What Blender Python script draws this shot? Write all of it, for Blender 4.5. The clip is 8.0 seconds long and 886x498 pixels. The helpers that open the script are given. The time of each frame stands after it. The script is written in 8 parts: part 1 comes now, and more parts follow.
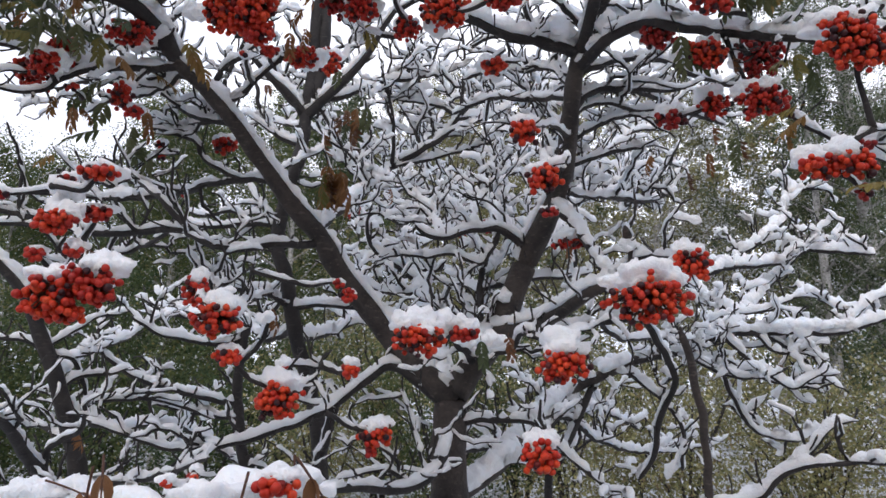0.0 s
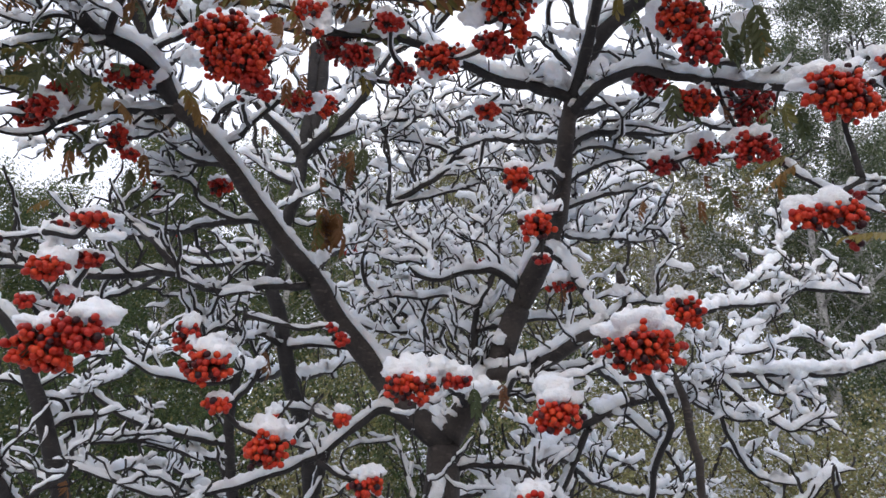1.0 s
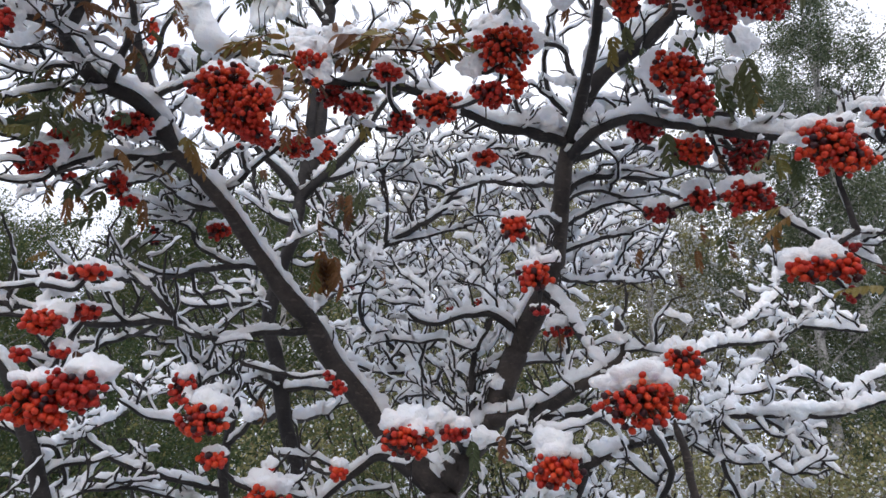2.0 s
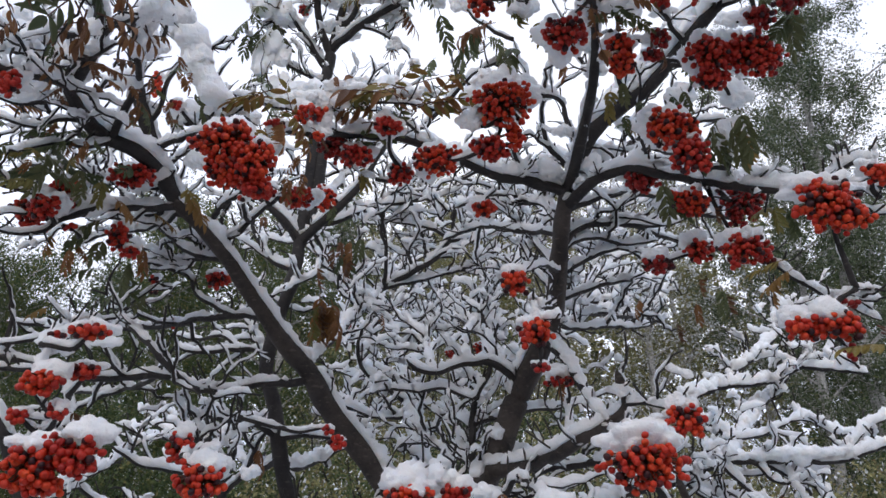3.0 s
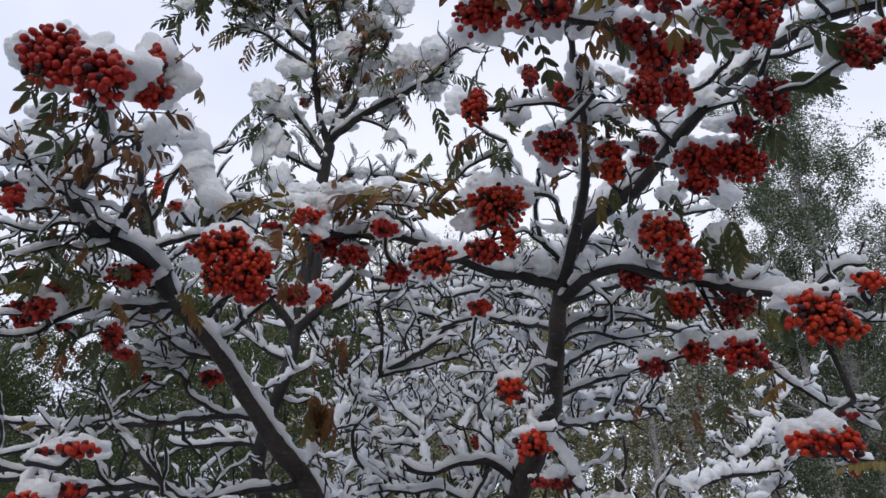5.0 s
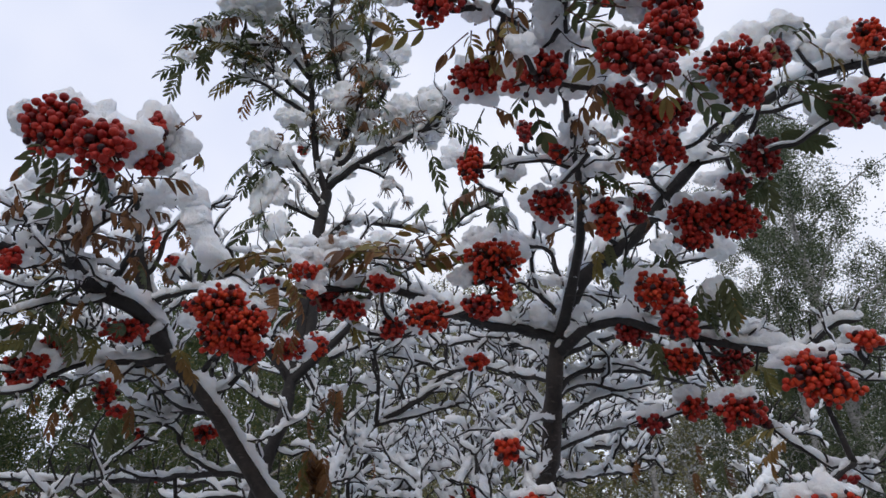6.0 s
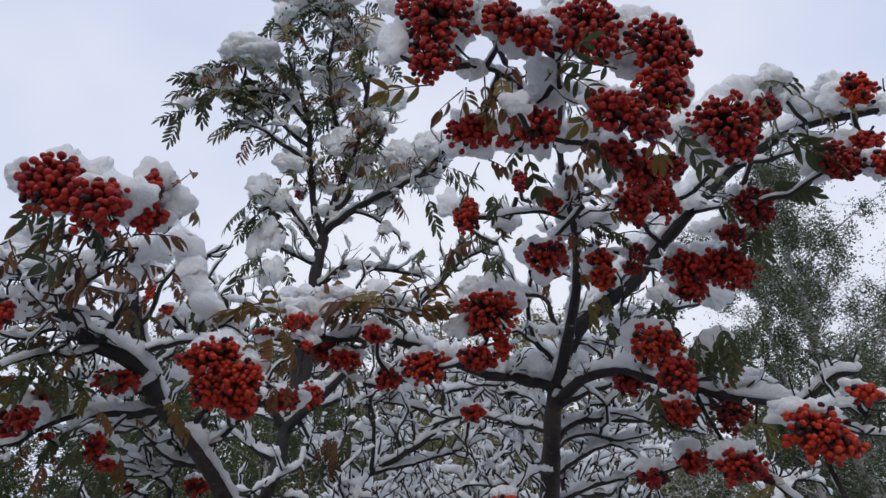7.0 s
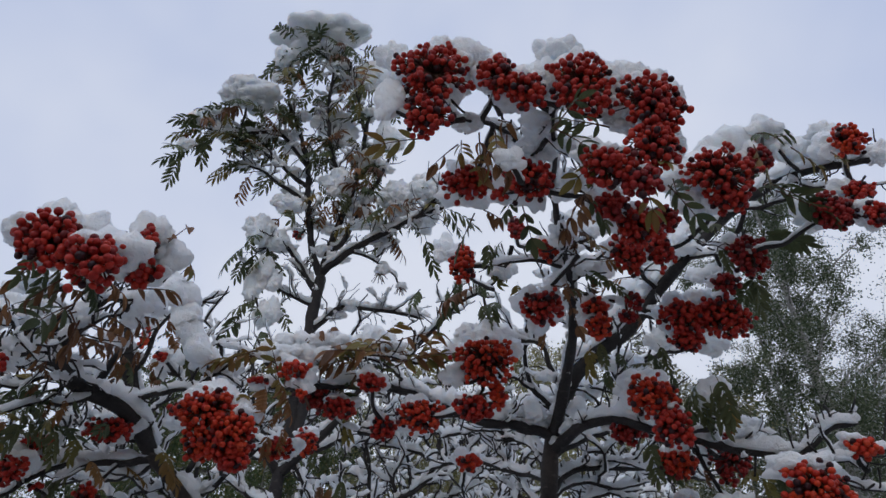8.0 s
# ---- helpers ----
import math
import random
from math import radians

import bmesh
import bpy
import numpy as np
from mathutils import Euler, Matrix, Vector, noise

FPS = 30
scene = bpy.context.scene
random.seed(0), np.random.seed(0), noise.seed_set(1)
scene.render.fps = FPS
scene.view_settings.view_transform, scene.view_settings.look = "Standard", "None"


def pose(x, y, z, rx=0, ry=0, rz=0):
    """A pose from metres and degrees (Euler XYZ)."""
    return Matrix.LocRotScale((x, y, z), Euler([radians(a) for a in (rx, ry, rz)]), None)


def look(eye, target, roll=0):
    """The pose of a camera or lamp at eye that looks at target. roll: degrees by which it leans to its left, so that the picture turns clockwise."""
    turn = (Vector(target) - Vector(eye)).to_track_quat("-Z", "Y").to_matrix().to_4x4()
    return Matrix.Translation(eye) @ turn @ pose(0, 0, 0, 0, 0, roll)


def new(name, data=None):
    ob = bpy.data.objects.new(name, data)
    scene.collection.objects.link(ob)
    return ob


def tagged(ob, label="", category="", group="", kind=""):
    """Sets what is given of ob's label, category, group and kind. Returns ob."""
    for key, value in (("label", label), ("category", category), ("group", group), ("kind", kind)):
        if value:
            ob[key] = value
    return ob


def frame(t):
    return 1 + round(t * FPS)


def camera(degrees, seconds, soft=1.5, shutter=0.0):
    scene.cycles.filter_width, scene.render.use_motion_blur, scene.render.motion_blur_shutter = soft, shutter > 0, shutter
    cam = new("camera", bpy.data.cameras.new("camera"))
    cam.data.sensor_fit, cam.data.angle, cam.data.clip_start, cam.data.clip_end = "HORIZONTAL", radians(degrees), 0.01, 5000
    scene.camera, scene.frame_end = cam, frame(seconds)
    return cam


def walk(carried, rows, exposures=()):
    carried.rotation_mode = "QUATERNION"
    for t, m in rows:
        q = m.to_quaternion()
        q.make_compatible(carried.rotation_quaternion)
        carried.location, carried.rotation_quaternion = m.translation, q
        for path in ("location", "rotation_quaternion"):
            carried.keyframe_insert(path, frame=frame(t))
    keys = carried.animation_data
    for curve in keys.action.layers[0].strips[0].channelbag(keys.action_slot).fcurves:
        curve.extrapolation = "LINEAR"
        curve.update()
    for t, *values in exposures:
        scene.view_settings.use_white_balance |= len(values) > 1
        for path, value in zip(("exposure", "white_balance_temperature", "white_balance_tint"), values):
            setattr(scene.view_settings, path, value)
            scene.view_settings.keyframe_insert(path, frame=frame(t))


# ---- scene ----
cam = camera(68.6, 8.0, soft=1.55)
METRES, EYE, TILT, LEAN, TURN = 0.2, 1.55, 12.0, 0.0, 0.0
ROWS = [
    (0.0, 0.0, 0.0, 0.0, 0.0, 0.0, -0.0),
    (0.5, 0.015, 0.0011, 0.0373, -0.13, 1.39, -0.13),
    (1.0, 0.0251, -0.0021, 0.091, -0.26, 2.8, -0.26),
    (1.5, 0.0248, -0.0079, 0.1449, -0.39, 4.12, -0.26),
    (3.0, -0.0029, -0.0469, 0.3607, -0.76, 8.31, -0.1),
    (3.5, 0.0044, -0.0615, 0.4084, -0.76, 9.8, 0.02),
    (4.0, 0.0064, -0.0749, 0.4707, -0.83, 11.36, 0.07),
    (4.5, 0.009, -0.0932, 0.5326, -0.89, 12.81, 0.06),
    (6.0, 0.0076, -0.1732, 0.7426, -1.26, 17.53, 0.23),
    (6.5, 0.0101, -0.1865, 0.78, -1.38, 19.21, 0.34),
    (7.0, 0.0215, -0.2021, 0.839, -1.45, 20.82, 0.33),
    (7.5, 0.0374, -0.2246, 0.8894, -1.49, 22.25, 0.29),
    (8.0, 0.0426, -0.256, 0.9472, -1.61, 23.67, 0.24),
]
EXPOSURES = [(0.0, 0.30, 6640, 12), (1.5, 0.32, 6600, 12), (4.0, -0.17, 6490, 11), (6.0, -0.29, 6500, 11), (6.6, -0.35, 6520, 11), (7.4, -0.56, 6280, 10), (8.0, -0.68, 6220, 10)]
walk(cam, [(t, pose(0, 0, EYE, TILT, LEAN, TURN) @ pose(METRES * x, METRES * y, METRES * z, 90 + pitch, roll, yaw)) for t, x, y, z, yaw, pitch, roll in ROWS], EXPOSURES)

# ---- light: a bright overcast sky ----
SUN_EL, SUN_AZ = radians(38), radians(200)
world = bpy.data.worlds.new("overcast_sky")
scene.world = world
world.use_nodes = True
wn, wl = world.node_tree.nodes, world.node_tree.links
background = wn["Background"]
sky = wn.new("ShaderNodeTexSky")
sky.sky_type, sky.sun_disc = "NISHITA", False
sky.sun_elevation, sky.sun_rotation, sky.air_density, sky.dust_density = SUN_EL, SUN_AZ, 1.0, 3.0
cloud_noise = wn.new("ShaderNodeTexNoise")
cloud_noise.inputs["Scale"].default_value, cloud_noise.inputs["Detail"].default_value = 1.6, 4.0
cloud_ramp = wn.new("ShaderNodeValToRGB")
cloud_ramp.color_ramp.elements[0].position, cloud_ramp.color_ramp.elements[0].color = 0.30, (6.2, 7.1, 9.7, 1)
cloud_ramp.color_ramp.elements[1].position, cloud_ramp.color_ramp.elements[1].color = 0.62, (9.7, 10.0, 11.0, 1)
cloud_mix = wn.new("ShaderNodeMix")
cloud_mix.data_type = "RGBA"
cloud_mix.inputs["Factor"].default_value = 0.9
wl.new(cloud_noise.outputs["Fac"], cloud_ramp.inputs["Fac"])
wl.new(sky.outputs["Color"], cloud_mix.inputs["A"])
wl.new(cloud_ramp.outputs["Color"], cloud_mix.inputs["B"])
wl.new(cloud_mix.outputs["Result"], background.inputs["Color"])
background.inputs["Strength"].default_value = 0.125

sun_data = bpy.data.lights.new("sun", "SUN")
sun_data.energy, sun_data.angle, sun_data.color = 0.6, radians(40), (1.0, 0.97, 0.93)
sun = new("sun", sun_data)
sun.matrix_world = look((0, 0, 30), Vector((0, 0, 30)) - Vector((math.sin(SUN_AZ) * math.cos(SUN_EL), math.cos(SUN_AZ) * math.cos(SUN_EL), math.sin(SUN_EL))))


# ---- materials ----
def shader(name, rough=0.7, spec=0.3):
    m = bpy.data.materials.new(name)
    m.use_nodes = True
    n, l = m.node_tree.nodes, m.node_tree.links
    b = n["Principled BSDF"]
    b.inputs["Roughness"].default_value = rough
    b.inputs["Specular IOR Level"].default_value = spec
    return m, n, l, b


def noise_node(n, l, scale, detail=4.0, stretch=None):
    tc = n.new("ShaderNodeTexCoord")
    t = n.new("ShaderNodeTexNoise")
    t.inputs["Scale"].default_value, t.inputs["Detail"].default_value = scale, detail
    if stretch:
        mp = n.new("ShaderNodeMapping")
        mp.inputs["Scale"].default_value = stretch
        l.new(tc.outputs["Object"], mp.inputs["Vector"])
        l.new(mp.outputs["Vector"], t.inputs["Vector"])
    else:
        l.new(tc.outputs["Object"], t.inputs["Vector"])
    return t.outputs["Fac"]


def ramp(n, l, fac, *stops):
    r = n.new("ShaderNodeValToRGB").color_ramp
    node = n[-1]
    while len(r.elements) < len(stops):
        r.elements.new(0.5)
    for e, (p, c) in zip(r.elements, stops):
        e.position, e.color = p, (*c, 1)
    l.new(fac, node.inputs["Fac"])
    return node.outputs["Color"]


def blend(n, l, fac, a, b, mode="MIX"):
    m = n.new("ShaderNodeMix")
    m.data_type, m.blend_type = "RGBA", mode
    for key, v in (("Factor", fac), ("A", a), ("B", b)):
        if hasattr(v, "node"):
            l.new(v, m.inputs[key])
        elif key == "Factor":
            m.inputs[key].default_value = v
        else:
            m.inputs[key].default_value = (*v, 1)
    return m.outputs["Result"]


def bump(n, l, b, height, strength, distance):
    k = n.new("ShaderNodeBump")
    k.inputs["Strength"].default_value, k.inputs["Distance"].default_value = strength, distance
    l.new(height, k.inputs["Height"])
    l.new(k.outputs["Normal"], b.inputs["Normal"])


def make_bark(name, dark, light):
    m, n, l, b = shader(name, 0.72, 0.35)
    coarse = noise_node(n, l, 22, 5)
    fine = noise_node(n, l, 160, 3)
    spots = noise_node(n, l, 70, 2, (1, 1, 2.6))
    c = ramp(n, l, coarse, (0.3, dark), (0.62, light))
    c = blend(n, l, ramp(n, l, spots, (0.60, (0, 0, 0)), (0.70, (1, 1, 1))), c, tuple(min(1, v * 1.7) for v in light))
    c = blend(n, l, 0.35, c, ramp(n, l, fine, (0.3, dark), (0.7, light)))
    l.new(c, b.inputs["Base Color"])
    bump(n, l, b, fine, 0.5, 0.003)
    return m


def make_snow():
    m, n, l, b = shader("snow", 0.62, 0.25)
    big = noise_node(n, l, 30, 3)
    small = noise_node(n, l, 420, 4)
    l.new(ramp(n, l, big, (0.25, (0.885, 0.90, 0.92)), (0.7, (0.93, 0.94, 0.95))), b.inputs["Base Color"])
    b.inputs["Subsurface Weight"].default_value = 0.95
    b.inputs["Subsurface Radius"].default_value = (0.9, 1.0, 1.1)
    b.inputs["Subsurface Scale"].default_value = 0.02
    mid = noise_node(n, l, 140, 5)
    bump(n, l, b, blend(n, l, 0.4, mid, small), 0.9, 0.006)
    return m


def make_berry(name, a, mid, c):
    m, n, l, b = shader(name, 0.46, 0.30)
    info = n.new("ShaderNodeObjectInfo")
    geo = n.new("ShaderNodeNewGeometry")
    both, chance = n.new("ShaderNodeMath"), n.new("ShaderNodeMath")
    both.operation, chance.operation = "ADD", "FRACT"
    l.new(info.outputs["Random"], both.inputs[0])
    l.new(geo.outputs["Random Per Island"], both.inputs[1])
    l.new(both.outputs["Value"], chance.inputs[0])
    col = ramp(n, l, chance.outputs["Value"], (0.0, (0.016, 0.006, 0.010)), (0.13, (0.04, 0.008, 0.010)), (0.18, a), (0.55, mid), (1.0, c))
    blotch = noise_node(n, l, 240, 3)
    col = blend(n, l, ramp(n, l, blotch, (0.45, (0, 0, 0)), (0.75, (0.35, 0.35, 0.35))), col, (0.16, 0.015, 0.008))
    l.new(col, b.inputs["Base Color"])
    bump(n, l, b, blotch, 0.25, 0.002)
    return m


def thin(n, l, b, colour, share):
    """Lets some light through a thin blade."""
    t = n.new("ShaderNodeBsdfTranslucent")
    l.new(colour, t.inputs["Color"])
    m = n.new("ShaderNodeMixShader")
    m.inputs["Fac"].default_value = share
    l.new(b.outputs["BSDF"], m.inputs[1])
    l.new(t.outputs["BSDF"], m.inputs[2])
    l.new(m.outputs["Shader"], n["Material Output"].inputs["Surface"])


def make_leaf(name, *tones):
    m, n, l, b = shader(name, 0.5, 0.35)
    info = n.new("ShaderNodeObjectInfo")
    col = ramp(n, l, info.outputs["Random"], *[(i / max(1, len(tones) - 1), c) for i, c in enumerate(tones)])
    patch = noise_node(n, l, 60, 4)
    col = blend(n, l, ramp(n, l, patch, (0.42, (0, 0, 0)), (0.72, (0.7, 0.7, 0.7))), col, tones[-1])
    l.new(col, b.inputs["Base Color"])
    thin(n, l, b, col, 0.2)
    bump(n, l, b, noise_node(n, l, 300, 2), 0.3, 0.002)
    return m


def make_foliage(name, *stops):
    m, n, l, b = shader(name, 0.6, 0.25)
    g = n.new("ShaderNodeNewGeometry")
    col = ramp(n, l, g.outputs["Random Per Island"], *stops)
    n[-1].color_ramp.interpolation = "CONSTANT"
    big = noise_node(n, l, 1.3, 3)
    col = blend(n, l, ramp(n, l, big, (0.35, (0, 0, 0)), (0.7, (0.45, 0.45, 0.45))), col, blend(n, l, 0.5, col, (0.10, 0.085, 0.02)))
    l.new(col, b.inputs["Base Color"])
    thin(n, l, b, col, 0.35)
    return m


SNOW = make_snow()
BARK = make_bark("rowan_bark", (0.016, 0.014, 0.013), (0.068, 0.053, 0.045))
TWIG_BARK = make_bark("twig_bark", (0.013, 0.012, 0.012), (0.042, 0.035, 0.032))
STALK = make_bark("stalk_bark", (0.05, 0.022, 0.015), (0.13, 0.06, 0.035))
BERRIES = [make_berry("orange_red_berry", (0.42, 0.020, 0.010), (0.56, 0.036, 0.012), (0.66, 0.064, 0.015)),
           make_berry("red_berry", (0.31, 0.013, 0.010), (0.43, 0.022, 0.012), (0.51, 0.034, 0.013)),
           make_berry("dark_red_berry", (0.19, 0.009, 0.010), (0.29, 0.014, 0.012), (0.36, 0.020, 0.013))]
LEAF_GREEN = make_leaf("green_leaflet", (0.050, 0.074, 0.032), (0.078, 0.102, 0.042), (0.12, 0.122, 0.048))
LEAF_OLIVE = make_leaf("yellowing_leaflet", (0.13, 0.15, 0.04), (0.24, 0.20, 0.05), (0.26, 0.12, 0.035))
LEAF_BROWN = make_leaf("withered_leaflet", (0.16, 0.068, 0.030), (0.33, 0.150, 0.050), (0.10, 0.045, 0.022))
def make_grass():
    m, n, l, b = shader("snowy_grass", 0.9, 0.2)
    c = ramp(n, l, noise_node(n, l, 24, 5), (0.3, (0.03, 0.042, 0.014)), (0.7, (0.11, 0.085, 0.035)))
    broad = noise_node(n, l, 0.9, 4)
    tufts = noise_node(n, l, 26, 8)
    patches = ramp(n, l, blend(n, l, 0.55, broad, tufts), (0.41, (0, 0, 0)), (0.55, (0.93, 0.93, 0.93)))
    l.new(blend(n, l, patches, c, (0.80, 0.83, 0.88)), b.inputs["Base Color"])
    bump(n, l, b, noise_node(n, l, 40, 4), 0.8, 0.05)
    return m


GRASS = make_grass()
BIRCH_BARK = make_bark("birch_bark", (0.08, 0.075, 0.07), (0.50, 0.48, 0.45))
W = (0.82, 0.84, 0.88)
FOL_GREEN = make_foliage("green_foliage", (0.0, (0.048, 0.082, 0.034)), (0.3, (0.085, 0.120, 0.048)), (0.65, (0.145, 0.165, 0.068)), (0.88, (0.25, 0.225, 0.085)), (0.97, W))
FOL_OLIVE = make_foliage("olive_foliage", (0.0, (0.19, 0.20, 0.095)), (0.3, (0.29, 0.275, 0.13)), (0.6, (0.40, 0.36, 0.17)), (0.80, (0.21, 0.16, 0.085)), (0.90, W))
FOL_DARK = make_foliage("dark_foliage", (0.0, (0.030, 0.058, 0.024)), (0.4, (0.055, 0.090, 0.036)), (0.75, (0.115, 0.135, 0.05)), (0.98, W))
# grey-greens carry frost plus distance haze, lightened into the leaf colour
FOL_MISTY = make_foliage("hazed_frosty_foliage", (0.0, (0.060, 0.090, 0.050)), (0.36, (0.108, 0.138, 0.078)), (0.66, (0.175, 0.195, 0.12)), (0.90, (0.32, 0.33, 0.28)), (0.97, W))
FOL_PALE = make_foliage("frosted_foliage", (0.0, (0.12, 0.13, 0.08)), (0.3, (0.20, 0.19, 0.10)), (0.6, W))


# ---- mesh helpers ----
def link_mesh(name, verts, faces, material, parent=None, smooth=True):
    me = bpy.data.meshes.new(name)
    me.from_pydata([tuple(v) for v in verts], [], faces)
    me.materials.append(material)
    if smooth:
        me.polygons.foreach_set("use_smooth", [True] * len(me.polygons))
    ob = new(name, me)
    ob.parent = parent
    return ob


def curve_points(ctrl, step):
    """Catmull-Rom through rows of x, y, z, r."""
    c = np.array(ctrl, float)
    c = np.vstack([2 * c[0] - c[1], c, 2 * c[-1] - c[-2]])
    out = []
    for i in range(1, len(c) - 2):
        p0, p1, p2, p3 = c[i - 1:i + 3]
        n = max(2, int(np.linalg.norm(p2[:3] - p1[:3]) / step))
        for k in range(n):
            u = k / n
            out.append(0.5 * (2 * p1 + (p2 - p0) * u + (2 * p0 - 5 * p1 + 4 * p2 - p3) * u * u + (3 * p1 - p0 - 3 * p2 + p3) * u ** 3))
    out.append(c[-2])
    out = np.array(out)
    out[:, 3] = np.maximum(out[:, 3], 0.0008)
    return out


def frames_along(p):
    t = np.gradient(p[:, :3], axis=0)
    t /= np.linalg.norm(t, axis=1)[:, None] + 1e-9
    ref = np.where(np.abs(t[:, 2:3]) > 0.9, np.array([[0.0, 1.0, 0.0]]), np.array([[0.0, 0.0, 1.0]]))
    side = np.cross(t, ref)
    side /= np.linalg.norm(side, axis=1)[:, None] + 1e-9
    up = np.cross(side, t)
    return t, side, up


def tube(p, sides, verts, faces, wobble=0.0):
    t, side, up = frames_along(p)
    base = len(verts)
    for i in range(len(p)):
        for k in range(sides):
            a = 2 * math.pi * k / sides
            r = p[i, 3]
            if wobble:
                r *= 1 + wobble * noise.noise(Vector(p[i, :3] * 28 + k))
            verts.append(p[i, :3] + r * (math.cos(a) * side[i] + math.sin(a) * up[i]))
    for i in range(len(p) - 1):
        for k in range(sides):
            a, b = base + i * sides + k, base + i * sides + (k + 1) % sides
            faces.append((a, b, b + sides, a + sides))
    faces.append(tuple(base + k for k in range(sides))[::-1])
    faces.append(tuple(base + (len(p) - 1) * sides + k for k in range(sides)))


def snow_on(p, verts, faces, depth, sides=8, bare=-0.46):
    """A lumpy, round-backed ridge of snow lying along the top of a limb."""
    t, side, up = frames_along(p)
    flat = np.sqrt(np.clip(1 - t[:, 2] ** 2, 0, 1))
    n = len(p)
    lump = np.array([0.8 * noise.noise(Vector(q[:3] * 17)) + 0.7 * noise.noise(Vector(q[:3] * 52)) + 0.6 * noise.noise(Vector(q[:3] * 115)) for q in p])
    h = depth * flat ** 0.8 * np.clip(0.95 + 0.65 * lump, 0.3, 1.7)
    h = h * np.clip((flat - 0.18) / 0.34, 0.05, 1) * np.clip((lump - bare) / 0.16 + 0.5, 0.10, 1)
    run = np.concatenate([[0], np.cumsum(np.linalg.norm(np.diff(p[:, :3], axis=0), axis=1))])
    end = np.clip(np.minimum(run, run[-1] - run) / (0.8 * depth + 0.001), 0, 1)
    fade = np.sqrt(np.clip(1 - (1 - end) ** 2, 0.004, 1))
    base = len(verts)
    for i in range(n):
        r = p[i, 3]
        here = h[i] * fade[i]
        half = (0.80 * r + 0.44 * h[i]) * fade[i] * min(1, h[i] / (0.3 * depth) + 0.12)
        for k in range(sides):
            a = 2 * math.pi * k / sides
            ca, sa = math.cos(a), math.sin(a)
            lift = 0.55 * r + (here + 0.35 * r * fade[i]) * sa ** 0.85 if sa > 0 else 0.5 * r + 0.16 * here * sa
            jitter = 0.90 + 0.50 * abs(noise.noise(Vector(p[i, :3] * 70 + k * 1.7))) + 0.30 * noise.noise(Vector(p[i, :3] * 210 + k * 5.7))
            verts.append(p[i, :3] + half * ca * jitter * side[i] + lift * jitter * up[i])
    for i in range(n - 1):
        for k in range(sides):
            a, b = base + i * sides + k, base + i * sides + (k + 1) % sides
            faces.append((a, b, b + sides, a + sides))
    faces.append(tuple(base + k for k in range(sides))[::-1])
    faces.append(tuple(base + (n - 1) * sides + k for k in range(sides)))


# ---- ground ----
def ground():
    verts, faces, n = [], [], 90
    half = 600.0
    axis = [math.copysign(abs(u) ** 2.8, u) * half for u in np.linspace(-1, 1, n)]
    for y in axis:
        for x in axis:
            verts.append((x, y, 0.10 * noise.noise(Vector((x * 0.35, y * 0.35, 0))) - 0.02))
    for j in range(n - 1):
        for i in range(n - 1):
            a = j * n + i
            faces.append((a, a + 1, a + n + 1, a + n))
    g = link_mesh("ground", verts, faces, GRASS)
    tagged(g, "rough grass and fallen leaves mostly under fresh snow", "ground", kind="structure")


ground()

# ---- the rowan: stems and branches ----
rowan = tagged(new("rowan_tree"), "many-stemmed rowan tree laden with wet snow and berries", "tree")
rowan.location = (0.02, 1.52, 0)
ANCHORS = []
rng = np.random.default_rng(11)
SPRAY = {0: (0.0, 0, 0), 1: (6.0, 0.05, 0.13), 2: (9.0, 0.06, 0.16), 3: (10.5, 0.07, 0.19), 4: (13.0, 0.07, 0.21), 5: (15.0, 0.08, 0.23), 6: (34.0, 0.03, 0.085), 7: (54.0, 0.04, 0.12)}


def local(p):
    q = np.array(p, float)
    q[:, :3] -= np.array(rowan.location)
    return q


def grow(start, direction, length, r0, level):
    """A crooked twig of short, straight internodes that turns upwards, with side shoots at its nodes."""
    d = np.array(direction, float)
    p = np.array(start, float)
    n = max(2, int(length / rng.uniform(0.019, 0.030)))
    rows = [[*p, r0 * 1.1]]
    shoots = []
    for i in range(n):
        r = r0 * (1 - 0.5 * (i + 0.5) / n)
        reach = length / n * rng.uniform(0.75, 1.25)
        sag = rng.normal(0, 0.07, 3) * reach
        rows.append([*(p + d * reach * 0.5 + sag), r])
        p = p + d * reach
        rows.append([*p, r * 1.12])
        kink = rng.normal(0, 0.40, 3) + np.array([0, 0, 0.13])
        if level > 0 and i < n - 1 and rng.random() < 0.50:
            turn = d + 1.15 * np.cross(d, rng.normal(0, 1, 3)) + np.array([0, 0, 0.2])
            turn /= np.linalg.norm(turn)
            shoots += grow(p, turn, length * rng.uniform(0.22, 0.55), r0 * 0.75, level - 1)
            kink -= 0.25 * turn
        d = d + kink
        d /= np.linalg.norm(d)
    rows[-1][3] *= 0.8
    return [np.array(rows)] + shoots


def finer(q):
    """Twice as many rows along the same line."""
    u = np.arange(0, len(q) - 0.75, 0.5)
    return np.stack([np.interp(u, np.arange(len(q)), q[:, k]) for k in range(4)], axis=1)


